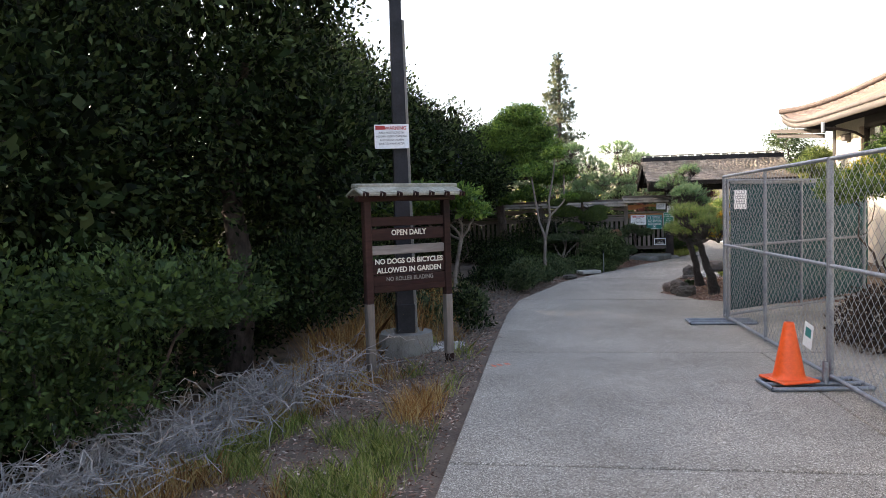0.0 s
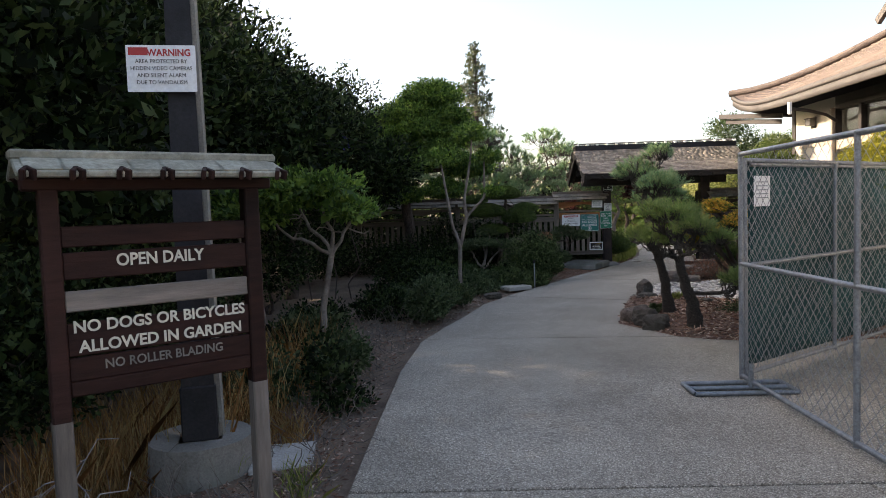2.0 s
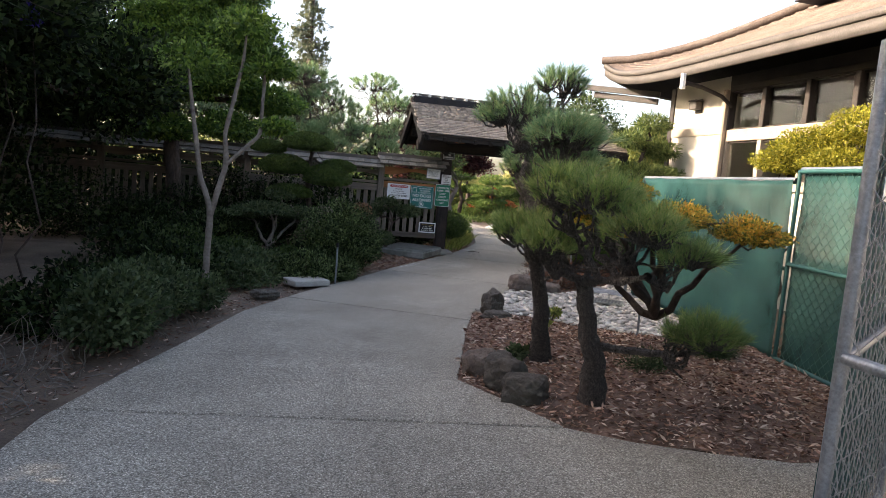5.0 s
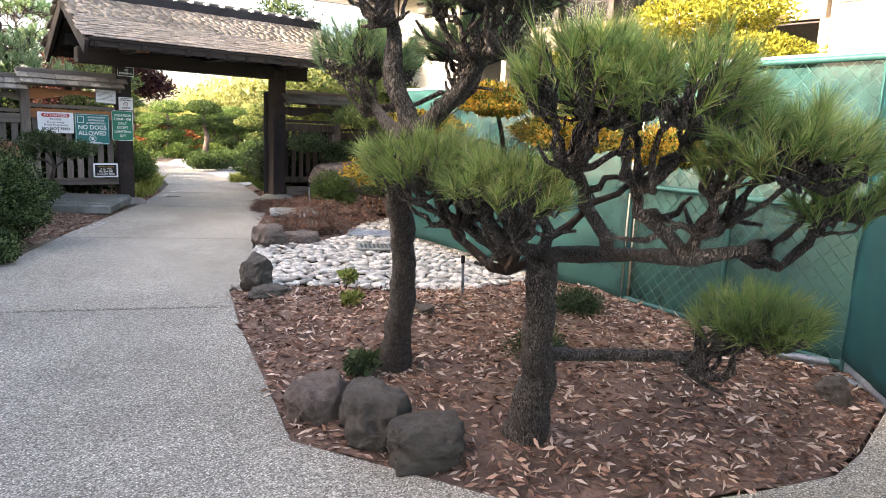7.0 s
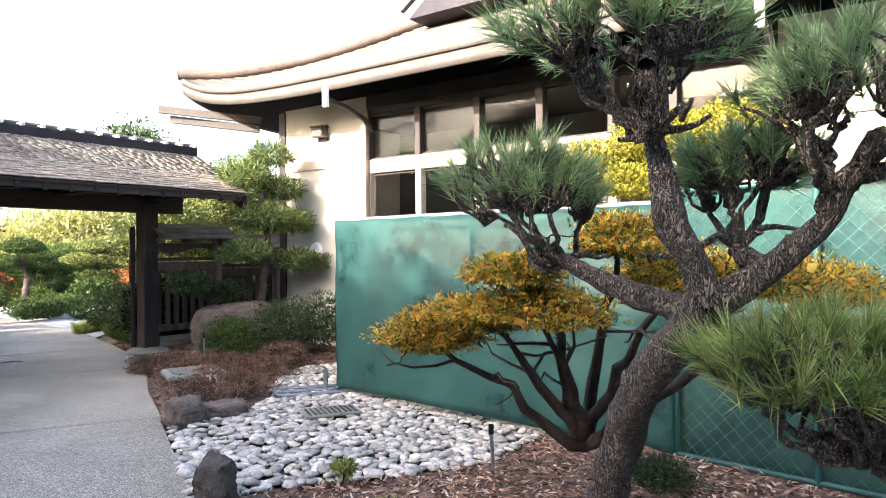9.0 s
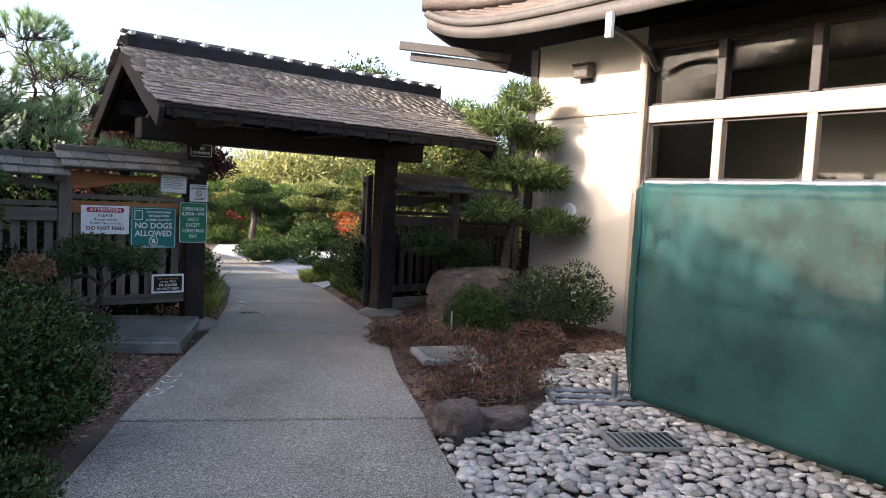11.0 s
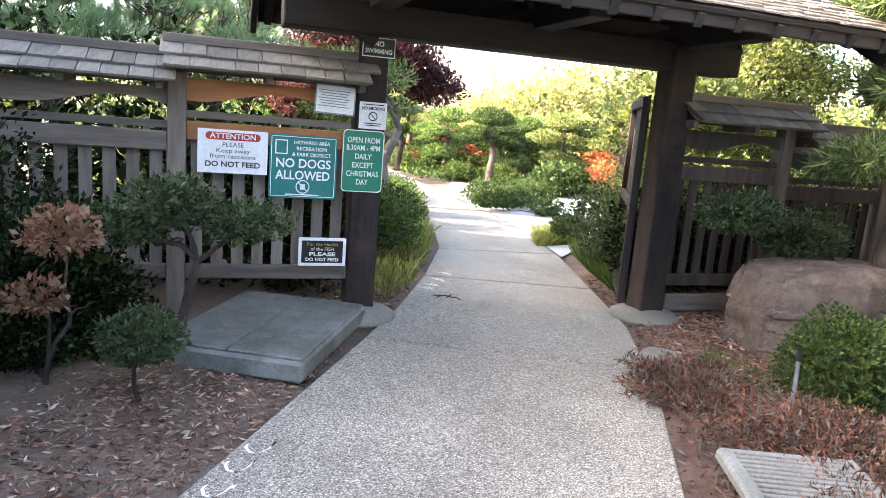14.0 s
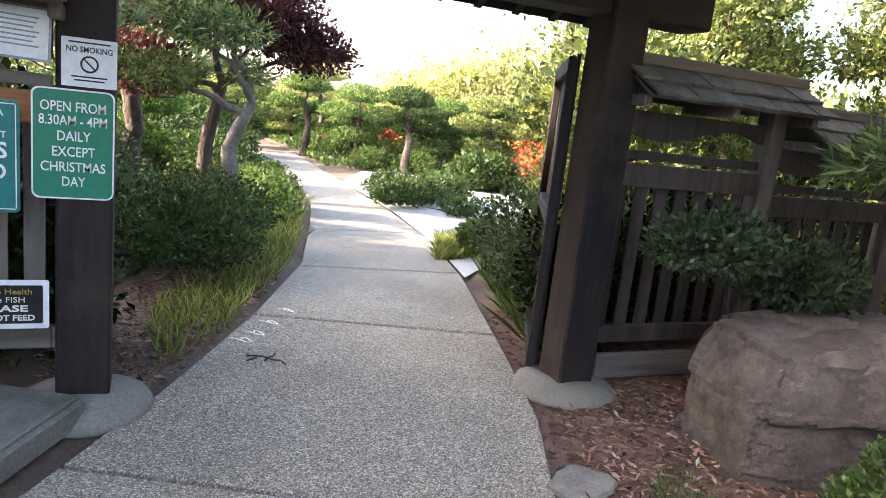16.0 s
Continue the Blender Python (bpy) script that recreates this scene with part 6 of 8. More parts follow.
# Thicket rows added so no sunlit ground shows through under the oaks.
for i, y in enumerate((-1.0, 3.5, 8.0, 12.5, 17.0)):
    shrub("thicket", [(-9.8, y - 1, 0.7, 1.2, 1.9, 1.7), (-10.2, y + 1.2, 0.8, 1.2, 1.9, 1.8)], 4500, 0.17, L_OAK, 5400 + 9 * i, "dense dark evergreen thicket added to hide sunlit ground beyond the verge", group="thickets", shell=2.5, under=1.0)
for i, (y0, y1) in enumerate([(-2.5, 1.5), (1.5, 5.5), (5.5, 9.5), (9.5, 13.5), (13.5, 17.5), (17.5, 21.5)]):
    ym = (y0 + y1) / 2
    shrub("thicket", [(-6.3, ym - 1, 0.9, 1.1, 1.5, 1.5), (-6.0, ym + 1, 1.0, 1.1, 1.5, 1.6), (-7.2, ym, 1.8, 1.3, 1.8, 1.6)], 6000, 0.145, L_OAK, 145 + 400 * i, "dense dark evergreen thicket added to hide sunlit ground beyond the verge", group="thickets", shell=2.5, under=1.0)

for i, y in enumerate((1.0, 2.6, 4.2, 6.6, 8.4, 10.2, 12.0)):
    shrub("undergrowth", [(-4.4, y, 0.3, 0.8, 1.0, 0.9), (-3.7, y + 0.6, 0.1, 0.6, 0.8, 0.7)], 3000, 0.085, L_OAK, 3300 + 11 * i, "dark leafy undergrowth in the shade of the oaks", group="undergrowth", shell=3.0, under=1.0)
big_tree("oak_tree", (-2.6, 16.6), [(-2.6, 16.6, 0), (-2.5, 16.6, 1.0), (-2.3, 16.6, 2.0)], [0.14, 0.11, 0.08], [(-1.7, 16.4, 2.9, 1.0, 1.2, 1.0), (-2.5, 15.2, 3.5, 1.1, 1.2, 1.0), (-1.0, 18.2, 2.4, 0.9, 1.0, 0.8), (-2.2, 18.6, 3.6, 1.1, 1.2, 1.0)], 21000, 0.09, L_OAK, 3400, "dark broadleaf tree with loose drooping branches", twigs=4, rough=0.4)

# small umbrella tree after the notice board
big_tree("umbrella_tree", (-0.8, 11.2), [(-0.8, 11.2, 0.0), (-0.85, 11.2, 0.5), (-0.72, 11.2, 1.15)], [0.05, 0.04, 0.03],
         [(-1.2, 11.3, 1.82, 0.5, 0.5, 0.24), (-0.8, 11.15, 1.86, 0.45, 0.5, 0.2), (-0.48, 11.1, 1.62, 0.3, 0.34, 0.15), (-1.55, 11.4, 1.62, 0.4, 0.45, 0.2)], 7000, 0.07, L_CLOUD, 150, "small umbrella-shaped tree with pale forked stems and flat green crown", M_BARK_PALE, pads=True, under=0.6, rough=0.5, shell=2.5)
big_tree("umbrella_tree", (-1.44, 11.3), [(-1.44, 11.3, 0.0), (-1.6, 11.3, 0.6), (-1.75, 11.35, 1.23)], [0.06, 0.05, 0.035], [(-2.0, 11.6, 1.7, 0.5, 0.5, 0.25), (-1.6, 11.9, 1.95, 0.5, 0.5, 0.2)], 3800, 0.07, L_CLOUD, 151, "small leaning tree with pale trunk and flat crown", M_BARK_PALE, pads=True, under=0.6, rough=0.5, shell=2.5)

# slender two-stemmed tree at the bend
st = thing("slender_tree", "slender pale two-stemmed tree with sparse tufted crown", "tree", (0.67, 15.12, 0.0))
o = np.array([0.67, 15.12, 0.0])
for j, (pp, rr) in enumerate([([(0.67, 15.12, -0.05), (0.67, 15.12, 0.5), (0.69, 15.1, 0.98), (0.56, 15.1, 1.36), (0.45, 15.1, 2.1), (0.4, 15.15, 2.4)], [0.042, 0.036, 0.032, 0.026, 0.02, 0.01]), ([(0.69, 15.1, 0.95), (0.81, 15.15, 1.48), (0.78, 15.15, 1.77), (0.91, 15.2, 2.46), (0.93, 15.2, 2.75)], [0.032, 0.028, 0.024, 0.018, 0.01]), ([(0.8, 15.14, 1.45), (1.12, 15.18, 1.78), (1.13, 15.2, 2.3), (1.1, 15.2, 2.63)], [0.022, 0.02, 0.016, 0.008])]):
    trunk("stem", np.array(pp) - o, rr, M_BARK_PALE, st, 160 + j, 8, 0.15)
for j, bl in enumerate([(0.45, 15.2, 2.45, 0.34, 0.34, 0.2), (0.93, 15.25, 2.85, 0.34, 0.34, 0.18), (1.2, 15.2, 2.45, 0.26, 0.28, 0.16), (1.25, 15.25, 1.87, 0.2, 0.2, 0.07)]):
    foliage("foliage_pad", [(bl[0] - o[0], bl[1] - o[1], bl[2], *bl[3:])], 1000, 0.05, L_CLOUD, st, 165 + j, 0.35, 0.6, 3.0, 0.35)

# large cloud-pruned tree behind
big_tree("cloud_tree", (-0.55, 20.9), [(-0.55, 20.9, 0), (-0.6, 20.9, 1.0), (-0.7, 20.95, 1.9), (-0.7, 21.0, 2.8)], [0.17, 0.14, 0.12, 0.1],
         [(-0.45, 21.0, 4.05, 0.7, 0.7, 0.36), (0.45, 21.0, 3.9, 0.6, 0.6, 0.34), (-1.0, 20.9, 3.4, 0.8, 0.7, 0.36), (0.2, 20.9, 3.2, 0.75, 0.7, 0.34), (0.05, 21.1, 4.42, 0.83, 0.7, 0.45), (-0.95, 21.2, 3.85, 0.95, 0.7, 0.4), (-0.2, 20.8, 3.55, 0.9, 0.7, 0.34), (0.7, 20.9, 3.45, 0.56, 0.5, 0.34), (-1.5, 20.9, 3.15, 0.78, 0.7, 0.37), (0.1, 20.7, 2.85, 0.78, 0.7, 0.34), (-0.8, 20.6, 2.65, 0.84, 0.7, 0.37), (0.95, 20.8, 2.55, 0.62, 0.5, 0.32), (-1.7, 20.8, 2.4, 0.84, 0.7, 0.37), (0.3, 20.5, 2.05, 0.62, 0.55, 0.29), (-0.9, 20.5, 1.95, 0.78, 0.6, 0.33)], 76000, 0.07, L_CLOUD, 170, "tall cloud-pruned evergreen with rounded green pads behind the fence", pads=True, under=0.5, rough=0.3, shell=4.0)
# layered clipped juniper near the fence
big_tree("clipped_juniper", (1.75, 19.75), [(1.75, 19.75, 0), (1.8, 19.7, 0.6), (1.7, 19.7, 1.3), (1.75, 19.65, 1.75)], [0.06, 0.05, 0.045, 0.03],
         [(1.68, 19.55, 1.86, 0.42, 0.42, 0.22), (2.02, 19.42, 1.32, 0.40, 0.40, 0.25), (1.32, 19.5, 1.46, 0.42, 0.42, 0.22), (2.2, 19.85, 1.53, 0.32, 0.32, 0.15), (1.42, 19.4, 1.05, 0.38, 0.38, 0.16), (1.05, 19.7, 1.75, 0.28, 0.28, 0.15)], 90000, 0.021, L_JUNIPER, 180, "layered clipped juniper with dense rounded dark green pads", pads=True, under=0.35, rough=0.05, shell=14.0)
big_tree("pruned_azalea", (1.12, 18.9), [(1.12, 18.9, 0), (1.13, 18.9, 0.12), (1.15, 18.9, 0.22)], [0.05, 0.045, 0.035],
         [(1.15, 18.9, 0.80, 0.45, 0.45, 0.14), (0.8, 19.0, 0.72, 0.36, 0.36, 0.12), (1.6, 19.0, 0.75, 0.33, 0.33, 0.12), (1.3, 19.1, 1.02, 0.28, 0.28, 0.1)], 7500, 0.034, L_SHRUB, 185, "low pruned azalea with pale branching stems and flat top", M_BARK_PALE, pads=True, under=0.4)
# shrubs along the left of the path
for i, (bl, n, sz, mt, lb) in enumerate([
        ([(0.2, 13.3, 0.26, 0.32, 0.36, 0.36), (0.22, 13.75, 0.26, 0.32, 0.36, 0.36)], 5200, 0.05, L_SHRUB, "round leafy green shrub at the path edge"),
        ([(-0.4, 9.2, 0.2, 0.18, 0.2, 0.36), (-0.55, 9.6, 0.3, 0.18, 0.18, 0.3), (-0.3, 9.35, 0.02, 0.26, 0.26, 0.16)], 1300, 0.048, L_OAK, "dark leafy shrub on the verge"),
        ([(-0.5, 10.4, 0.15, 0.3, 0.3, 0.28)], 1600, 0.05, L_SHRUB, "small grey-green shrub on the verge"),
        ([(0.3, 14.4, 0.25, 0.4, 0.5, 0.3), (0.6, 15.0, 0.15, 0.3, 0.4, 0.2)], 4200, 0.05, L_SHRUB, "spreading leafy shrub at the bend of the path"),
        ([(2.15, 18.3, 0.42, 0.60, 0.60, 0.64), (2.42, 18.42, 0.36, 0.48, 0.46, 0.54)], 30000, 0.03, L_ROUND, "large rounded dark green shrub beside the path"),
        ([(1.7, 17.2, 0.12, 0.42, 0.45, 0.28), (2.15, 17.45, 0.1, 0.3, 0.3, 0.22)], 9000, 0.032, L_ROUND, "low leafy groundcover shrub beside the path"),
        ([(0.9, 16.6, 0.1, 0.5, 0.5, 0.22), (1.1, 17.4, 0.12, 0.5, 0.5, 0.25)], 5000, 0.045, L_SHRUB, "low spreading leafy shrub in the bed"),
        ([(0.2, 16.4, 0.2, 0.6, 0.8, 0.35), (-0.4, 17.6, 0.25, 0.7, 0.9, 0.4)], 5500, 0.055, L_OAK, "dark spreading shrub in the shaded bed"),
        ([(0.3, 19.4, 0.3, 0.7, 0.7, 0.45), (-0.9, 19.6, 0.35, 0.8, 0.8, 0.5)], 6000, 0.055, L_OAK, "dark spreading shrub before the fence")]):
    shrub("path_shrub", bl, n, sz, mt, 200 + 3 * i, lb, group="path shrubs")
big_tree("pruned_shrub", (3.22, 20.78), [(3.22, 20.78, 0), (3.28, 20.78, 0.3), (3.35, 20.75, 0.6)], [0.035, 0.03, 0.022], [(3.22, 20.7, 0.95, 0.28, 0.26, 0.15), (3.62, 20.75, 0.84, 0.28, 0.25, 0.13), (2.95, 20.8, 0.8, 0.25, 0.25, 0.12)], 4200, 0.036, L_SHRUB, 240, "pruned shrub with bare stems and small leafy pads before the fence", pads=True)
shrub("rust_shrub", [(2.72, 20.4, 0.8, 0.18, 0.18, 0.15), (2.62, 20.3, 0.5, 0.14, 0.14, 0.1)], 900, 0.04, L_WITHER, 243, "small rust-brown dying shrub before the fence")
shrub("flowering_shrub", [(3.11, 20.12, 0.34, 0.2, 0.2, 0.16)], 1500, 0.035, L_SHRUB, 244, "low pale green shrub with a white blossom beside the vault")

# dark growth behind and before the long fence, added to darken the picket gaps
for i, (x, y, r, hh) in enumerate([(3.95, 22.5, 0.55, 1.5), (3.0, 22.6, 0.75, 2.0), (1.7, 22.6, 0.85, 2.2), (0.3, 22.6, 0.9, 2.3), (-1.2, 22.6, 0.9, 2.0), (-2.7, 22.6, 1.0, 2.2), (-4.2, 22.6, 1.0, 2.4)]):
    shrub("fence_shrub", [(x, y, 0.45 * hh, r, 0.5, 0.55 * hh), (x + 0.4 * r, y - 0.1, 0.3 * hh, 0.8 * r, 0.45, 0.35 * hh)], 3200, 0.075, L_OAK, 2700 + 9 * i, "dark evergreen shrub added close behind the fence to darken its gaps", group="fence shrubs", under=0.9)
# Shrubs added here stand in for deep shade before the fence.
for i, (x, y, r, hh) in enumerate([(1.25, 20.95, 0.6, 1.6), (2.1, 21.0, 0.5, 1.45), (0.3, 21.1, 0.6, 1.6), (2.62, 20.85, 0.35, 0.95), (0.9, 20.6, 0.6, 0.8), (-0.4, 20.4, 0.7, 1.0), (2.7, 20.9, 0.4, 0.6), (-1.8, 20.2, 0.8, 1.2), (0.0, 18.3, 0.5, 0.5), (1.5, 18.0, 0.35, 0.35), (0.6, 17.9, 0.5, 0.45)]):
    shrub("bed_shrub", [(x, y, 0.4 * hh, r, 0.8 * r, 0.6 * hh), (x - 0.5 * r, y - 0.2, 0.3 * hh, 0.7 * r, 0.7 * r, 0.4 * hh)], 5200, 0.045, L_OAK if hh > 0.55 else L_HEDGE, 2800 + 9 * i, "dark low shrub added to deepen the shade of the bed", group="bed shrubs", under=0.8)
# Oak added in the sun's way so the beds by the fence fall dark.
big_tree("oak_tree", (-5.2, 20.6), [(-5.2, 20.6, 0), (-5.1, 20.5, 1.2), (-5.2, 20.6, 2.6)], [0.2, 0.16, 0.12], [(-5.2, 20.6, 2.6, 1.6, 1.8, 1.2), (-6.2, 19.4, 2.6, 1.6, 1.6, 1.3), (-4.6, 21.6, 2.2, 1.2, 1.3, 1.0)], 16000, 0.12, L_OAK, 2900, "dense dark evergreen oak added to shade the beds by the long fence", twigs=4, rough=0.35)

# Oaks added mostly out of view, to block sun flecks on path and wall.
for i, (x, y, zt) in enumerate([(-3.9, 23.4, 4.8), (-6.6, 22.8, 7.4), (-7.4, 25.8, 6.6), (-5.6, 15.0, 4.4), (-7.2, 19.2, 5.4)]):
    big_tree("oak_tree", (x, y), [(x, y, 0), (x + 0.1, y, 1.6), (x, y + 0.1, zt - 1.6)], [0.24, 0.19, 0.12], [(x, y, zt - 0.6, 1.6, 1.9, 1.2), (x + 0.5, y - 1.4, zt - 1.4, 1.5, 1.6, 1.3), (x - 0.4, y + 1.4, zt - 1.3, 1.5, 1.6, 1.3), (x, y, zt - 2.7, 1.5, 2.0, 1.3)], 17000, 0.15, L_OAK, 5200 + 9 * i, "tall dark evergreen oak added to shade the path", twigs=4, rough=0.3)

# podocarpus and shrubs right of the gate
big_tree("podocarpus", (8.15, 20.35), [(8.15, 20.35, 0), (8.1, 20.35, 0.8), (8.2, 20.3, 1.6), (8.05, 20.3, 2.2), (8.2, 20.3, 2.7)], [0.07, 0.06, 0.05, 0.04, 0.03],
         [(8.2, 20.3, 2.9, 0.3, 0.3, 0.2), (7.85, 20.35, 2.55, 0.36, 0.34, 0.2), (8.45, 20.3, 2.4, 0.34, 0.34, 0.2), (8.0, 20.2, 1.95, 0.4, 0.38, 0.18), (8.5, 20.2, 1.9, 0.4, 0.38, 0.2), (7.75, 20.3, 1.45, 0.36, 0.34, 0.15), (8.55, 20.0, 1.3, 0.36, 0.4, 0.16)], 15000, 0.12, L_PODO, 250, "podocarpus with tufted bright green leaf pads beside the gate", pads=True, aspect=0.13, under=0.4, rough=0.4)
for i, (bl, n, sz, mt, lb) in enumerate([
        ([(7.2, 20.85, 0.98, 0.36, 0.26, 0.2), (7.85, 20.85, 0.82, 0.4, 0.28, 0.22)], 4200, 0.042, L_SHRUB, "pruned shrub with twisted stem before the dark fence"),
        ([(6.92, 19.5, 0.28, 0.40, 0.36, 0.36)], 9000, 0.028, L_JUNIPER, "round clipped green shrub beside the boulder"),
        ([(7.7, 19.35, 0.4, 0.42, 0.42, 0.44), (8.2, 19.2, 0.42, 0.42, 0.42, 0.46)], 7500, 0.036, L_SHRUB, "large rounded shrub before the stucco wall"),
        ([(7.3, 18.9, 0.15, 0.3, 0.3, 0.16)], 1800, 0.035, L_REDTWIG, "withered low shrub at the pebble edge")]):
    shrub("gate_shrub", bl, n, sz, mt, 260 + 3 * i, lb, group="gate shrubs")
shrub("dead_groundcover", [(5.9, 18.4, 0.08, 0.5, 0.45, 0.13), (6.3, 19.0, 0.1, 0.55, 0.5, 0.15), (5.6, 17.9, 0.08, 0.5, 0.4, 0.13), (6.6, 18.5, 0.08, 0.4, 0.4, 0.12)], 42000, 0.044, L_REDTWIG, 280, "reddish withered groundcover along the path", category="groundcover", aspect=0.22, spread=1.4, shell=2.0, rough=0.5)
shrub("dead_groundcover", [(6.2, 19.9, 0.05, 0.35, 0.4, 0.1)], 14000, 0.044, L_REDTWIG, 281, "reddish withered groundcover along the path", category="groundcover", aspect=0.22, spread=1.4, shell=2.0, rough=0.5)

rng = np.random.default_rng(611)
paths = []
for k in range(170):
    s_ = rng.random()
    a = np.array([5.2 + 1.3 * s_ + rng.normal(0, 0.28), 17.7 + 1.9 * s_ + rng.normal(0, 0.28), 0.03])
    if a[0] < float(right_x(a[1])) + 0.08:
        continue
    b = a + np.array([rng.normal(0, 0.14), rng.normal(0, 0.14), rng.uniform(0.04, 0.2)])
    paths.append((bend(a, b, rng, 0.25, 5), np.linspace(0.0045, 0.002, 5)))
tagged(tubes("dead_stalk", paths, M_BARK_PALE, None, 4), "grey dead stalks standing in withered groundcover", "dead plants", kind="stuff")

# shaded undergrowth along the verge after the lamp post
rng = np.random.default_rng(612)
for k in range(11):
    y = 9.6 + 0.85 * k
    x = float(left_x(np.array(y))) - rng.uniform(0.9, 2.0)
    r = rng.uniform(0.3, 0.5)
    shrub("low_shrub", [(x, y, 0.12, r, r, 0.3), (x - 0.4, y + 0.2, 0.1, 0.8 * r, 0.8 * r, 0.26)], 1900, 0.055, L_OAK if k % 3 else L_SHRUB, 3600 + 13 * k, "low straggling dark shrub on the shaded verge", group="low verge shrubs", rough=0.5, shell=2.5, under=0.9)

# growth behind the dark fence; its dark shrubs are added to darken the gaps
for k, (x, r, hh, mt) in enumerate([(7.5, 0.45, 1.1, L_OAK), (8.2, 0.5, 1.3, L_OAK), (8.9, 0.5, 1.3, L_OAK), (9.6, 0.6, 1.5, L_OAK)]):
    shrub("fence_shrub", [(x, 22.3, 0.45 * hh, r, 0.4, 0.5 * hh), (x + 0.3, 22.4, 0.3 * hh, r, 0.4, 0.35 * hh)], 4200, 0.06, mt, 3800 + 9 * k, "dark evergreen shrub added close behind the fence to darken its gaps", group="fence shrubs", under=0.9)
for k, (x, y, hh, mt) in enumerate([(8.7, 23.8, 2.1, L_FAR), (10.2, 24.2, 2.9, L_FAR), (11.6, 25.4, 3.3, L_BRIGHT), (12.2, 23.6, 3.3, L_FAR), (13.8, 24.4, 3.7, L_FAR)]):
    big_tree("garden_tree", (x, y), [(x, y, 0), (x + 0.1, y, 0.5 * hh), (x, y, 0.8 * hh)], [0.09, 0.07, 0.05], [(x, y, hh, 0.8, 0.7, 0.45), (x - 0.5, y, 0.78 * hh, 0.6, 0.6, 0.4), (x + 0.6, y + 0.1, 0.8 * hh, 0.7, 0.6, 0.4), (x, y - 0.2, 0.55 * hh, 0.8, 0.6, 0.4)], 8000, 0.07, mt, 3900 + 9 * k, "sunlit leafy garden tree behind the fence", rough=0.4)

# cloud-pruned trees round the far court
rng = np.random.default_rng(613)
spots = [(9.3, 34.6), (10.8, 34.2), (12.2, 33.4), (11.6, 36.4), (9.8, 36.8), (13.6, 36.2), (6.2, 35.2), (5.0, 34.0), (4.2, 38.6), (6.4, 38.8), (8.9, 41.0), (11.2, 40.6), (13.2, 41.6), (6.0, 42.6), (12.9, 31.6), (4.4, 30.2)]
for k, (x, y) in enumerate(spots):
    hh, r = rng.uniform(1.0, 1.7), rng.uniform(0.6, 0.9)
    mt = (L_BRIGHT, L_HEDGE, L_FAR, L_CLOUD)[k % 4]
    big_tree("cloud_tree", (x, y), [(x, y, 0), (x + rng.normal(0, 0.1), y, 0.5 * hh), (x, y, 0.85 * hh)], [0.08, 0.06, 0.04],
             [(x, y, hh, 0.7 * r, 0.65 * r, 0.18 * hh), (x - 0.6 * r, y, 0.74 * hh, 0.6 * r, 0.55 * r, 0.16 * hh), (x + 0.65 * r, y, 0.66 * hh, 0.6 * r, 0.55 * r, 0.16 * hh), (x - 0.3 * r, y - 0.3, 0.4 * hh, 0.7 * r, 0.5 * r, 0.15 * hh), (x + 0.5 * r, y - 0.3, 0.3 * hh, 0.6 * r, 0.5 * r, 0.14 * hh)], 8000, 0.055, mt, 4000 + 17 * k, "low cloud-pruned tree with rounded pads in the garden", pads=True, under=0.35, rough=0.12, shell=9.0)

for k, (x, y, z) in enumerate([(-1.67, 16.2, 2.76), (-2.1, 16.2, 3.51), (-3.93, 16.2, 3.48), (-1.36, 16.2, 2.83)]):
    shrub("flowering_vine", [(x, y, z, 0.10, 0.12, 0.16)], 90, 0.05, L_PURPLE, 4400 + k, "cluster of purple-blue blossom high in the dark tree", category="flowers", group="purple blossom", stems=[(x, y, 0)])
low = strew_in([(1.5, 23.2), (4.2, 23.0), (5.2, 24.5), (6.2, 28.0), (6.6, 31.0), (5.4, 36.5), (7.0, 37.0), (7.0, 46.0), (1.0, 46.0)], 30000, 615)
low2 = strew_in([(8.6, 24.6), (9.8, 26.4), (12.0, 28.8), (11.8, 33.2), (8.3, 33.4), (8.3, 46.0), (17.0, 46.0), (17.0, 24.0), (10.0, 23.2)], 40000, 616)
for pp, mt, lb in ((low, L_HEDGE, "low dark green groundcover in the garden"), (low2, L_BRIGHT, "low bright green groundcover in the garden")):
    gr = np.random.default_rng(617)
    P = np.concatenate([pp, gr.uniform(-0.02, 0.10, (len(pp), 1)) + 0.06 * wavy(np.concatenate([pp, 0 * pp[:, :1]], axis=1) * 1.5, 9)[:, None]], axis=1)
    d = np.tile(np.array([[0, 0, 1.0]]), (len(P), 1))
    tagged(put("garden_groundcover", leaf_mesh("garden_groundcover", P, d, gr, 0.11, 0.6, 1.2), mt), lb, "groundcover", kind="stuff")
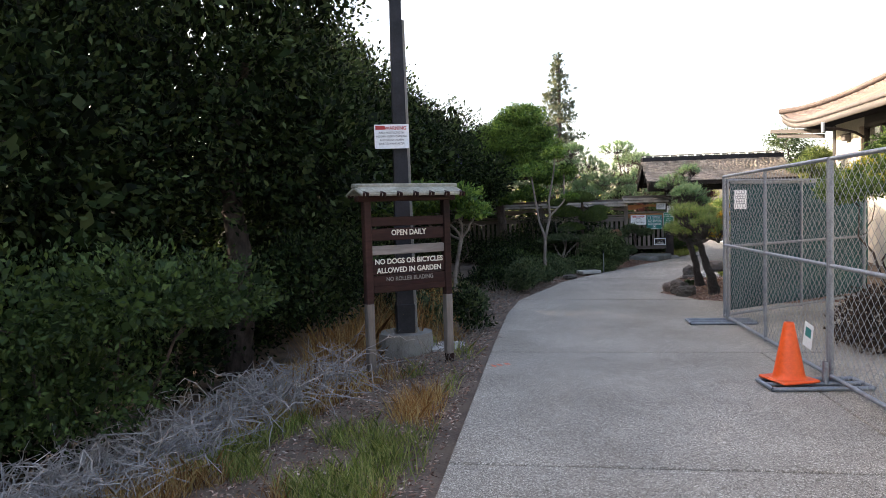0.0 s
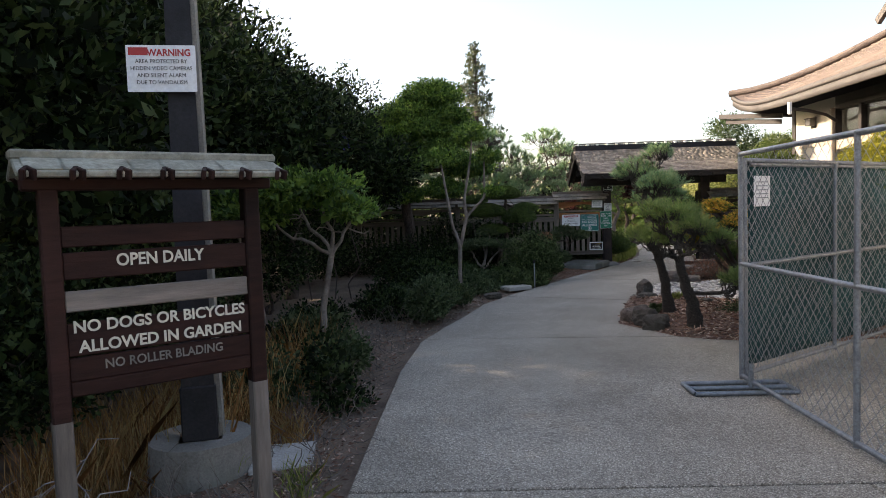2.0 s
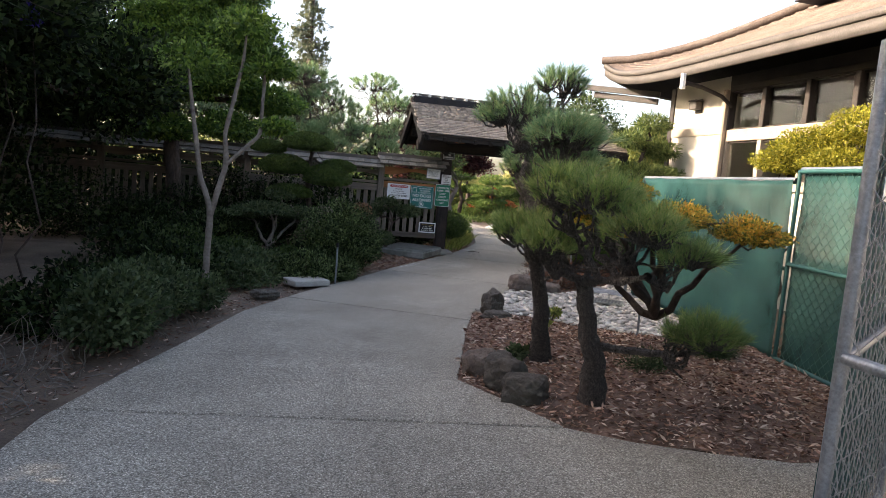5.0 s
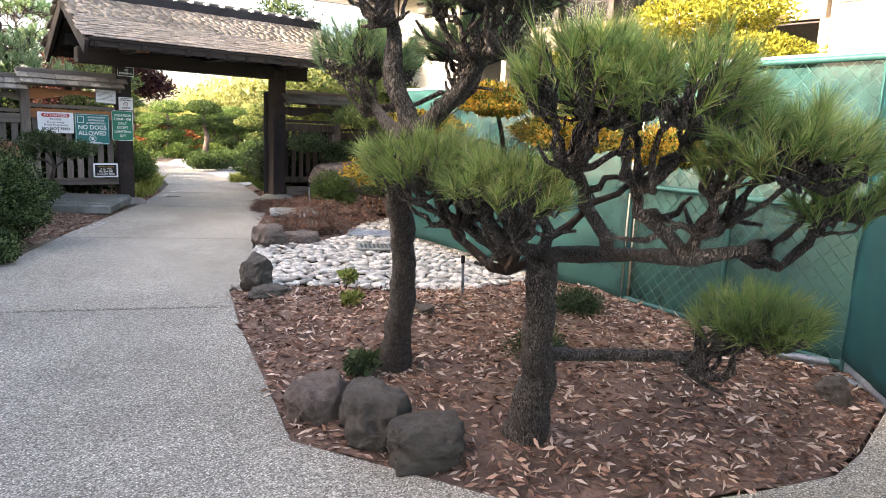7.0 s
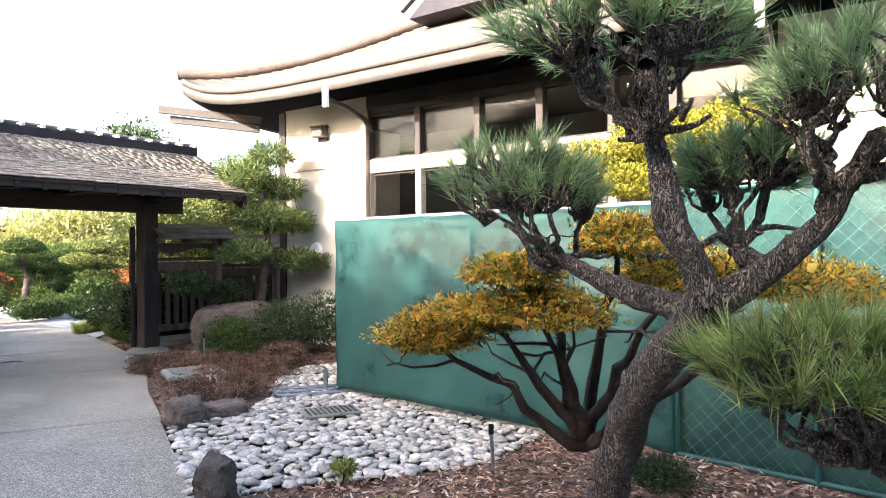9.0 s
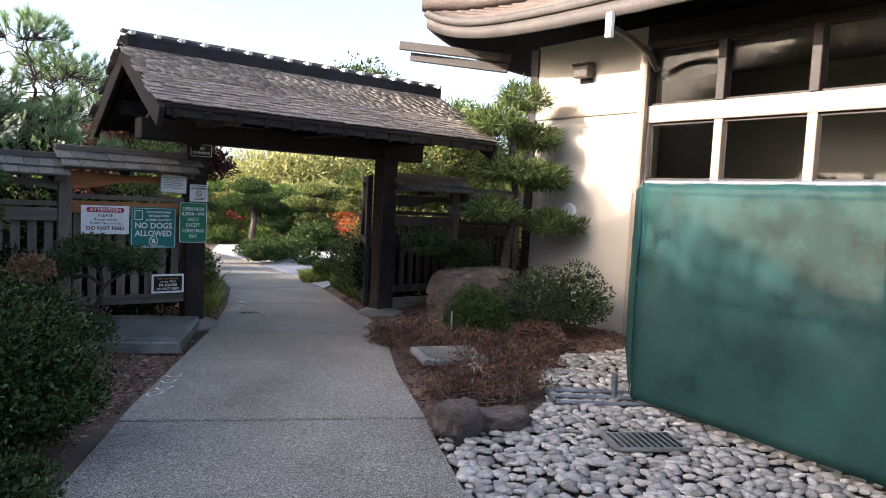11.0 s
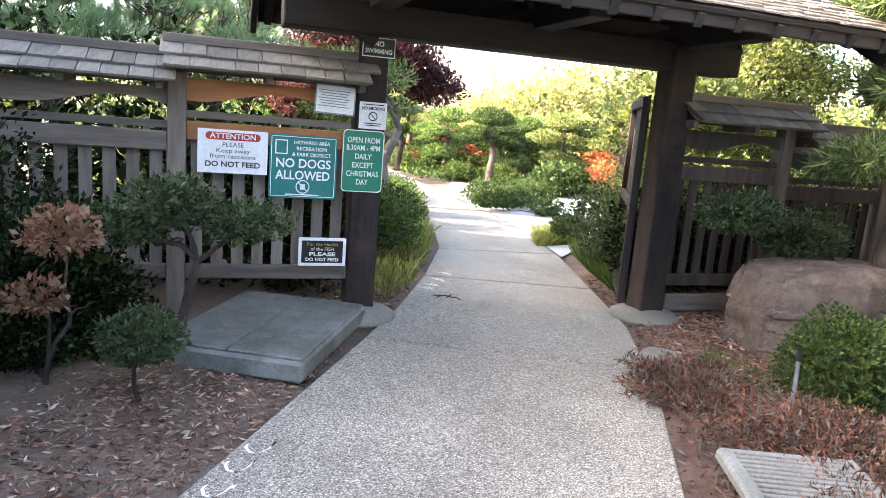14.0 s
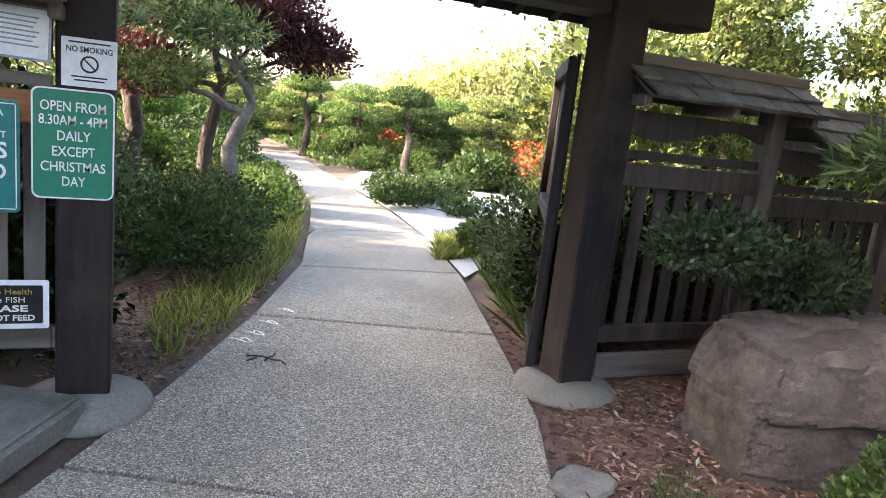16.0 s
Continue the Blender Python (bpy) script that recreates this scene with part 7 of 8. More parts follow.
for k, (x, y, r, mt) in enumerate([(5.9, 28.6, 0.42, L_HEDGE), (6.3, 29.6, 0.4, L_BRIGHT), (5.5, 30.6, 0.5, L_HEDGE), (6.2, 31.0, 0.35, L_JUNIPER), (5.0, 32.4, 0.5, L_BRIGHT), (9.3, 33.6, 0.5, L_JUNIPER), (10.4, 33.3, 0.5, L_BRIGHT), (11.4, 32.6, 0.5, L_HEDGE), (9.0, 35.6, 0.45, L_JUNIPER), (8.8, 37.6, 0.5, L_BRIGHT), (8.0, 24.9, 0.26, L_JUNIPER), (10.6, 28.0, 0.3, L_ROUND), (11.0, 28.6, 0.36, L_JUNIPER)]):
    shrub("clipped_mound", [(x, y, 0.2, r, r, 0.65 * r), (x + 0.5 * r, y + 0.3 * r, 0.15, 0.7 * r, 0.7 * r, 0.5 * r)], 2600, 0.05, mt, 4500 + 7 * k, "low clipped mound of green foliage in the garden", group="clipped mounds")

# garden beyond the gate
patch("gravel_court", [(7.45, 24.0), (7.75, 25.6), (7.95, 27.6), (8.05, 30.9), (9.0, 33.0), (11.5, 33.0), (11.8, 29.0), (9.6, 26.6), (8.4, 25.0)], lambda x, y: -0.01 + 0 * x, M_GRAVEL, "raked pale gravel court beside the garden path")
patch("gravel_court", [(6.0, 31.5), (7.15, 31.2), (7.15, 36.0), (5.5, 36.0)], lambda x, y: -0.01 + 0 * x, M_GRAVEL, "raked pale gravel beside the garden path")
for i, (bl, n, sz, mt, lb) in enumerate([
        ([(5.0, 23.9, 0.35, 0.6, 0.6, 0.42), (5.3, 24.8, 0.35, 0.5, 0.5, 0.42)], 9000, 0.04, L_HEDGE, "rounded clipped shrub along the garden path"),
        ([(5.9, 26.2, 0.25, 0.45, 0.45, 0.4), (6.1, 27.3, 0.25, 0.45, 0.5, 0.35)], 5000, 0.045, L_BRIGHT, "low rounded shrub along the garden path"),
        ([(4.0, 24.5, 0.5, 0.8, 0.9, 0.6), (3.3, 25.8, 0.7, 0.9, 0.9, 0.8)], 8000, 0.055, L_SHRUB, "dark green shrub mass behind the fence"),
        ([(7.45, 22.9, 0.4, 0.34, 0.38, 0.4), (7.65, 23.6, 0.5, 0.36, 0.4, 0.42)], 6000, 0.04, L_SHRUB, "leafy shrub inside the gate"),
        ([(8.1, 28.0, 0.18, 0.42, 0.4, 0.24), (8.6, 28.3, 0.2, 0.42, 0.4, 0.26), (8.3, 28.9, 0.2, 0.45, 0.4, 0.26), (9.2, 28.9, 0.22, 0.5, 0.45, 0.28), (8.95, 27.5, 0.12, 0.36, 0.3, 0.2)], 9000, 0.05, L_HEDGE, "low clipped island of rounded shrubs on the gravel"),
        ([(9.6, 25.6, 0.6, 0.7, 0.7, 0.45), (9.2, 24.6, 0.45, 0.7, 0.7, 0.4)], 6000, 0.055, L_BRIGHT, "rounded bright shrub inside the garden"),
        ([(12.2, 30.5, 0.5, 0.8, 0.8, 0.5), (12.6, 28.6, 0.5, 0.9, 0.9, 0.55)], 5000, 0.07, L_RUST, "rust-red leaved shrub in the garden"),
        ([(5.6, 29.5, 0.4, 0.7, 0.8, 0.5), (4.7, 31.5, 0.5, 0.8, 0.9, 0.6)], 6000, 0.07, L_HEDGE, "rounded dark green garden shrub beside gravel"),
        ([(11.0, 26.0, 0.6, 0.8, 0.8, 0.7), (12.2, 25.0, 0.9, 1.0, 1.0, 0.9), (11.0, 23.6, 0.8, 0.9, 0.9, 0.8)], 8000, 0.07, L_FAR, "bright garden shrub behind the fence")]):
    shrub("garden_shrub", bl, n, sz, mt, 300 + 3 * i, lb, group="garden shrubs")
big_tree("pale_trunked_tree", (5.5, 25.2), [(5.5, 25.2, 0), (5.45, 25.2, 0.5), (5.4, 25.2, 0.9), (5.6, 25.2, 1.35)], [0.1, 0.085, 0.07, 0.05],
         [(5.28, 25.1, 1.95, 0.42, 0.42, 0.2), (4.95, 25.2, 2.05, 0.4, 0.4, 0.2), (4.8, 25.3, 1.55, 0.4, 0.4, 0.16), (5.55, 25.3, 1.62, 0.22, 0.22, 0.11)], 3800, 0.085, L_PODO, 340, "garden tree with pale smooth trunks and sparse drooping leaves", M_BARK_PALE, pads=True, aspect=0.25, rough=0.4)
big_tree("purple_maple", (5.3, 27.2), [(5.3, 27.2, 0), (5.35, 27.2, 0.8), (5.5, 27.2, 1.5)], [0.1, 0.08, 0.06],
         [(5.8, 26.7, 2.35, 0.8, 0.7, 0.48), (5.1, 26.9, 2.4, 0.8, 0.7, 0.48), (6.45, 26.9, 2.0, 0.55, 0.5, 0.32), (4.6, 26.8, 1.6, 0.5, 0.5, 0.35)], 13000, 0.07, L_REDLEAF, 350, "purple-leaved maple with rounded crown in the garden", rough=0.35)
for i, (x, y, h, r, mt) in enumerate([(9.95, 33.0, 1.5, 0.75, L_HEDGE), (8.3, 36.0, 1.6, 0.8, L_BRIGHT), (9.2, 38.5, 2.0, 1.0, L_HILL), (11.8, 35.0, 1.4, 0.9, L_BRIGHT), (7.0, 40.0, 1.8, 1.1, L_FAR), (13.5, 33.0, 1.9, 1.0, L_HEDGE), (5.2, 37.0, 1.6, 1.0, L_BRIGHT)]):
    big_tree("garden_pine", (x, y), [(x, y, 0), (x + 0.1, y, 0.5 * h), (x - 0.05, y, 0.85 * h)], [0.1, 0.08, 0.05],
             [(x, y, h + 0.1, 0.75 * r, 0.7 * r, 0.2 * h), (x - 0.6 * r, y + 0.1, 0.78 * h, 0.6 * r, 0.6 * r, 0.16 * h), (x + 0.65 * r, y, 0.72 * h, 0.6 * r, 0.6 * r, 0.16 * h), (x + 0.8 * r, y - 0.2, 0.42 * h, 0.5 * r, 0.5 * r, 0.13 * h)], 11000, 0.055, mt, 360 + 9 * i, "cloud-pruned garden tree with rounded sunlit pads", pads=True, under=0.35, rough=0.12, shell=9.0)
for i, (x, y, sx, sz, mt, n) in enumerate([(16.5, 47, 3.0, 3.9, L_HILL, 16000), (20.0, 47, 3.2, 5.7, L_HILL, 18000), (24.0, 48, 3.2, 6.0, L_FAR, 12000), (29, 47, 3.5, 5.4, L_FAR, 8000), (34, 44, 3.5, 5.4, L_FAR, 8000), (40, 42, 4, 5.6, L_FAR, 8000), (12.5, 50, 2.6, 2.0, L_FAR, 6000), (8.0, 52, 3.0, 2.6, L_FAR, 6000), (3.0, 46, 3.0, 3.6, L_FAR, 6000), (-3.0, 44, 3.4, 4.4, L_FAR, 6000), (-9, 40, 3.6, 5.0, L_HEDGE, 6000), (-13, 32, 3.6, 5.4, L_HEDGE, 6000), (-12, 24, 3.4, 5.2, L_HEDGE, 6000), (46, 36, 4, 6, L_FAR, 6000), (17, 28, 2.2, 2.9, L_FAR, 9000), (14.5, 25.5, 1.8, 2.4, L_FAR, 9000), (20, 33, 2.6, 3.4, L_FAR, 8000), (15.8, 38, 2.4, 2.2, L_HILL, 8000)]):
    big_tree("background_tree", (x, y), [(x, y, 0), (x, y, 0.3 * sz), (x, y, 0.5 * sz)], [0.2, 0.15, 0.1],
             [(x, y, 0.45 * sz, sx, sx * 0.8, 0.5 * sz), (x + 0.5 * sx, y - 0.5, 0.3 * sz, 0.8 * sx, 0.8 * sx, 0.34 * sz), (x - 0.5 * sx, y + 0.3, 0.32 * sz, 0.8 * sx, 0.8 * sx, 0.36 * sz)], int(0.62 * n), 0.21 if y > 34 else 0.15, mt, 430 + 5 * i, "leafy sunlit tree in the distance", rough=0.4)
for i, (x, y, r, hh, mt, lb) in enumerate([(10.2, 23.8, 0.9, 1.3, L_FAR, "sunlit"), (11.6, 22.8, 1.1, 1.9, L_FAR, "tall sunlit"), (13.4, 23.4, 1.3, 2.4, L_FAR, "tall sunlit"), (12.8, 26.6, 1.1, 1.7, L_BRIGHT, "bright"), (14.8, 29.5, 1.2, 1.6, L_BRIGHT, "bright"), (11.0, 31.0, 0.7, 0.7, L_HEDGE, "dark clipped"), (12.8, 36.5, 1.1, 1.2, L_BRIGHT, "bright"), (10.6, 38.5, 1.1, 1.2, L_RUST, "rust-red"), (14.0, 39.5, 1.4, 1.4, L_FAR, "sunlit"), (8.0, 43.0, 1.4, 1.5, L_BRIGHT, "bright"), (11.0, 43.5, 1.5, 1.6, L_FAR, "sunlit"), (5.4, 33.5, 1.1, 1.0, L_HEDGE, "dark clipped"), (3.6, 35.5, 1.3, 1.5, L_BRIGHT, "bright"), (2.2, 31.0, 1.3, 1.6, L_SHRUB, "grey-green"), (3.2, 28.5, 1.0, 1.2, L_SHRUB, "grey-green"), (0.8, 24.0, 0.9, 1.1, L_SHRUB, "grey-green"), (-1.4, 24.5, 1.2, 1.8, L_OAK, "dark"), (-3.6, 24.0, 1.3, 2.4, L_OAK, "dark"), (-6.0, 23.5, 1.5, 2.8, L_OAK, "dark"), (17.5, 42.0, 1.8, 2.0, L_HILL, "yellow-green"), (6.2, 46.0, 1.6, 1.6, L_FAR, "sunlit"), (15.5, 35.5, 1.3, 1.8, L_RUST, "rust-red")]):
    shrub("garden_bush", [(x, y, 0.5 * hh, r, r * 0.9, 0.55 * hh), (x + 0.55 * r, y - 0.3 * r, 0.38 * hh, 0.7 * r, 0.7 * r, 0.42 * hh), (x - 0.5 * r, y - 0.2 * r, 0.4 * hh, 0.7 * r, 0.7 * r, 0.42 * hh)], 3400, 0.095 if y < 32 else 0.125, mt, 1900 + 7 * i, lb + " rounded bush in the garden beyond the fence", group="garden bushes", under=0.9)
# pines behind the left fence
for i, (x, y, h) in enumerate([(1.7, 25.2, 3.0), (3.4, 26.0, 3.1), (0.2, 25.6, 3.6), (4.4, 28.5, 2.8), (-1.3, 25.0, 3.6)]):
    pads = [(x - 0.6, y, h - 0.2, 0.75, 0.69, 0.35), (x + 0.5, y + 0.1, h + 0.15, 0.81, 0.75, 0.38), (x, y - 0.2, h + 0.6, 0.75, 0.69, 0.31), (x - 0.2, y - 0.4, h - 0.75, 1.00, 0.75, 0.38), (x + 0.8, y - 0.3, h - 0.5, 0.81, 0.62, 0.33), (x - 0.8, y - 0.8, h - 1.0, 0.94, 0.62, 0.38), (x + 0.4, y - 0.9, h - 1.1, 0.94, 0.62, 0.38)]
    pine("garden_pine", (x, y, 0), [(x, y, -0.05), (x + 0.15, y, 0.9), (x - 0.1, y, 1.7), (x + 0.1, y, h - 0.3)], [0.14, 0.12, 0.1, 0.06], pads, 620, 0.18, L_BLUEPINE, 540 + 50 * i, "dark pine with spreading needle pads behind the fence", bark=M_BARK, per=40, width=0.009, twigs=6)
# grey-leaved tree behind the building corner
big_tree("grey_tree", (9.5, 26.0), [(9.5, 26, 0), (9.4, 26, 1.8), (9.5, 26, 3.0)], [0.14, 0.11, 0.07], [(9.3, 26, 3.8, 0.8, 0.7, 0.5), (9.9, 25.8, 3.2, 0.7, 0.6, 0.5), (8.8, 26, 3.1, 0.5, 0.5, 0.4)], 3500, 0.08, L_SHRUB, 720, "thin grey-green tree behind the gate", rough=0.5, shell=2.5)

# tall redwood in the distance
rw = thing("redwood_tree", "tall narrow conifer in the distance", "tree", (2.0, 60.0, -0.04))
trunk("trunk", [(0, 0, -0.1), (0, 0, 6), (0.1, 0, 15)], [0.4, 0.25, 0.04], M_BARK, rw, 730)
rng = np.random.default_rng(731)
tiers = []
for k in range(70):
    z = 4 + 10.8 * (k / 70) ** 0.9
    r = 3.7 * (1 - (z - 4) / 11.6) ** 0.85
    a = rng.uniform(0, 6.28)
    l = r * rng.uniform(0.55, 1.0)
    tiers.append((math.cos(a) * l * 0.6, math.sin(a) * l * 0.6, z - 0.12 * l, 0.22 + 0.42 * l, 0.22 + 0.42 * l, 0.22 + 0.1 * l))
foliage("crown", tiers, 9000, 0.24, L_CONIFER, rw, 732, 0.35, 0.8, 3.0, 0.4)
limbs("branch", np.array([(0, 0, z) for z in np.linspace(3, 14, 30)]), [t[:3] for t in tiers], 0.05, M_BARK, rw, 733, 0.05, 0, 4, 0.02)

# ---------------------------------------------------------------- ground detail
rng = np.random.default_rng(900)


def strew(poly, n):
    P = np.asarray(poly)
    lo, hi = P.min(axis=0), P.max(axis=0)
    p = rng.uniform(lo, hi, (n * 3, 2))
    p = p[inside(poly, p[:, 0], p[:, 1])][:n]
    return p


def chips(name, poly, n, size, material, height, label):
    p = strew(poly, n)
    z = height(p[:, 0], p[:, 1]) + 0.006
    P = np.concatenate([p, z[:, None]], axis=1)
    d = np.concatenate([rng.normal(0, 1, (len(P), 2)), rng.normal(0, 0.18, (len(P), 1))], axis=1)
    d /= np.linalg.norm(d, axis=1)[:, None]
    ob = put(name, leaf_mesh(name, P, d, rng, size, 0.28, 0.12, 0.0), material)
    return tagged(ob, label, "mulch", kind="stuff")


chips("bark_mulch", BED, 16000, 0.055, L_CHIP, bed_z, "loose reddish bark chips and dry needles")
chips("leaf_litter", LOWBED, 9000, 0.05, L_REDTWIG, low_z, "dry leaf litter and twigs")
VERGE = [(-0.02, 1.0), (-0.02, 10.3), (0.1, 12.0), (0.42, 13.1), (0.95, 15.0), (1.5, 16.15), (2.5, 17.95), (3.6, 19.9), (4.2, 21.0), (2.0, 21.4), (0.0, 18.0), (-2.0, 12.0), (-3.2, 6.0), (-3.2, 1.0)]
chips("leaf_litter", [(-0.02, 1.0), (-0.02, 9.5), (-1.4, 9.5), (-1.8, 5.0), (-1.2, 1.0)], 9000, 0.035, L_CHIP, ground_z, "fine bark chips and leaves beside the path")
chips("leaf_litter", [(2.6, 18.3), (3.1, 18.95), (3.7, 19.95), (4.3, 21.0), (3.2, 20.8), (2.4, 19.8)], 3200, 0.045, L_BEDLITTER, ground_z, "reddish dry leaves and bark below the shrubs")
chips("leaf_litter", [(4.3, 21.9), (4.8, 21.9), (5.35, 23.0), (5.8, 24.2), (5.0, 24.2), (4.2, 22.8)], 3500, 0.05, L_BEDLITTER, ground_z, "brown bark mulch beside the garden path")
chips("leaf_litter", [(6.2, 19.9), (7.4, 19.7), (8.4, 20.4), (8.4, 21.4), (6.75, 21.35)], 3500, 0.05, L_BEDLITTER, low_z, "dry leaves and bark before the dark fence")
chips("leaf_litter", VERGE, 16000, 0.05, L_CHIP, ground_z, "dry fallen leaves and bark on the verge")
GRASS = [(-0.05, 1.0), (-0.05, 6.4), (-0.25, 8.6), (-1.2, 9.6), (-2.6, 9.0), (-2.9, 5.0), (-2.6, 1.0)]
p = strew(GRASS, 15000)
clump = wavy(np.concatenate([p, 0 * p[:, :1]], axis=1) * 2.2, 41, 1.0)
p = p[(clump > -0.12) & (p[:, 0] < -0.12 - 0.3 * rng.random(len(p)))]
p = p[np.hypot(p[:, 0] + 0.95, p[:, 1] - 7.5) > 0.62]
green = wavy(np.concatenate([p, 0 * p[:, :1]], axis=1) * 1.3, 47, 1.0) > 0.18
for sel, h, mt, lb in ((~green, 0.20, L_DRY, "dry straw-coloured grass on the verge"), (green, 0.17, L_GRASS, "patches of green and yellow grass on the verge")):
    g = p[sel]
    g = np.repeat(g, 3, axis=0) + rng.normal(0, 0.03, (3 * len(g), 2))
    P = np.concatenate([g, ground_z(g[:, 0], g[:, 1])[:, None] - 0.01], axis=1)
    ob = blades("verge_grass", P, h, 0.006, mt, None, 48, 0.45)
    tagged(ob, lb, "grass", kind="stuff")
p = strew([(-1.0, 8.0), (-0.6, 11.0), (-2.0, 12.0), (-2.6, 8.6), (-1.5, 6.2), (-2.0, 5.6)], 1300)
p = p[np.hypot(p[:, 0] + 0.95, p[:, 1] - 7.5) > 0.75]
g = np.repeat(p, 3, axis=0) + rng.normal(0, 0.04, (3 * len(p), 2))
P = np.concatenate([g, ground_z(g[:, 0], g[:, 1])[:, None] - 0.01], axis=1)
tagged(blades("tall_grass", P, 0.55, 0.006, L_DRY, None, 49, 0.3), "tall dry orange-brown grass below the trees", "grass", kind="stuff")
for poly, h, mt, lb in (([(4.8, 22.1), (5.2, 22.7), (5.9, 24.4), (6.35, 26.2), (6.75, 28.0), (6.4, 28.0), (5.95, 26.2), (5.45, 24.4), (4.75, 22.9)], 0.17, L_GRASS, "tufted grassy edging along the garden path"), ([(7.0, 21.8), (7.35, 23.0), (7.7, 24.2), (8.0, 24.6), (7.6, 22.6), (7.3, 21.6)], 0.22, L_BRIGHT, "strap-leaved bright green plants inside the gate"), ([(6.6, 20.3), (6.9, 20.6), (7.0, 20.0), (6.4, 19.4), (6.1, 19.4)], 0.07, L_BRIGHT, "low green weeds beside the footing"), ([(7.4, 24.6), (7.8, 25.6), (8.5, 26.0), (8.2, 24.9)], 0.14, L_GRASS, "tufted grassy edging beside the gravel")):
    p = strew(poly, 2600)
    P = np.concatenate([p, 0 * p[:, :1] - 0.02], axis=1)
    tagged(blades("edging_grass", P, h, 0.012, mt, None, 51, 0.5), lb, "grass", kind="stuff")

# dead twigs and stalks on the bare verge
rng = np.random.default_rng(79)
paths = []
for k in range(520):
    y = rng.uniform(6.8, 14.5)
    x = float(left_x(np.array(y))) - 0.15 - abs(rng.normal(0, 0.75))
    z = float(ground_z(np.array([x]), np.array([y]))[0])
    e = (x + rng.normal(0, 0.16), y + rng.normal(0, 0.16), z + rng.uniform(0.02, 0.38) * min(1.0, 0.3 + (float(left_x(np.array(y))) - x)))
    paths.append((bend((x, y, z), e, rng, 0.2, 5), np.linspace(0.005, 0.002, 5)))
tagged(tubes("dead_twig", paths, M_BARK_PALE, None, 4), "thin dead twigs and stalks on the shaded verge", "dead plants", kind="stuff")

# heap of dead grey branches on the verge
rng = np.random.default_rng(77)
paths = []
for k in range(1200):
    s = rng.random()
    a = np.array([-3.1 + 1.35 * s + rng.normal(0, 0.25), 2.8 + 4.1 * s + rng.normal(0, 0.25), 0.0])
    a[2] = float(ground_z(a[:1], a[1:2])[0]) + 0.02
    d = np.array([rng.normal(0.25, 0.4), rng.normal(-0.1, 0.4), rng.uniform(0.1, 0.7)])
    b = a + d * rng.uniform(0.3, 0.85)
    q_ = bend(a, b, rng, 0.2, 6, 0.2)
    r = rng.uniform(0.003, 0.010)
    paths.append((q_, np.linspace(r, r * 0.4, 6)))
    for _ in range(2):
        c = q_[rng.integers(2, 6)]
        e = c + rng.normal(0, 0.16, 3) - np.array([0, 0, 0.12])
        paths.append((bend(c, e, rng, 0.2, 4), np.linspace(r * 0.6, r * 0.25, 4)))
brush = tubes("brush_heap", paths, M_BRUSH, None, 4)
tagged(brush, "heap of dead grey branches on the verge", "brush", kind="stuff")

# ---------------------------------------------------------------- pebbles
peb = []
for k in range(6):
    bm = bmesh.new()
    bmesh.ops.create_icosphere(bm, subdivisions=1, radius=1.0)
    for v in bm.verts:
        d = v.co.copy()
        v.co = Vector((d.x * 0.062, d.y * (0.040 + 0.004 * k), d.z * 0.02)) * (1 + 0.15 * noise.noise(d * 1.5 + Vector((k * 5, 0, 0))))
    me = bpy.data.meshes.new("pebble")
    bm.to_mesh(me)
    bm.free()
    smooth(me)
    me.materials.append(M_PEBBLE)
    peb.append(me)
rng = np.random.default_rng(88)
p = strew(PEBBLES, 8000)
keep, grid = [], {}
for x, y in p:
    c = (int(x / 0.09), int(y / 0.09))
    if all((x - u) ** 2 + (y - v) ** 2 > 0.052 ** 2 for i in (-1, 0, 1) for j in (-1, 0, 1) for u, v in grid.get((c[0] + i, c[1] + j), ())):
        grid.setdefault(c, []).append((x, y))
        keep.append((x, y))
keep.sort(key=lambda q: q[0])
pebbles = thing("pebble_layer", "loose pale river pebbles covering the bed", "pebbles", kind="structure")
rest_v, rest_f, base = [], [], 0
for i, (x, y) in enumerate(keep):
    m = pose(x, y, rng.uniform(-0.015, 0.012), rng.uniform(-15, 15), rng.uniform(-15, 15), rng.uniform(0, 360)) @ Matrix.Scale(rng.uniform(0.65, 1.15), 4)
    me = peb[i % 6]
    if i < 300:
        put("pebble", me, None, pebbles, place=m)
    else:
        co = np.empty(len(me.vertices) * 3, dtype=np.float32)
        me.vertices.foreach_get("co", co)
        M = np.array(m)
        rest_v.append(co.reshape(-1, 3) @ M[:3, :3].T + M[:3, 3])
        rest_f.append(np.array([list(f.vertices) for f in me.polygons]) + base)
        base += len(me.vertices)
M_PEBBLE_REST = bpy.data.materials["river_pebble"].copy()
nt = M_PEBBLE_REST.node_tree
for nd in nt.nodes:
    if nd.type == "OBJECT_INFO":
        g = nt.nodes.new("ShaderNodeNewGeometry")
        for l in list(nd.outputs["Random"].links):
            nt.links.new(g.outputs["Random Per Island"], l.to_socket)
tagged(put("pebble_rest", smooth(mesh_from("pebble_rest", np.concatenate(rest_v), np.concatenate(rest_f))), M_PEBBLE_REST, pebbles), kind="stuff")

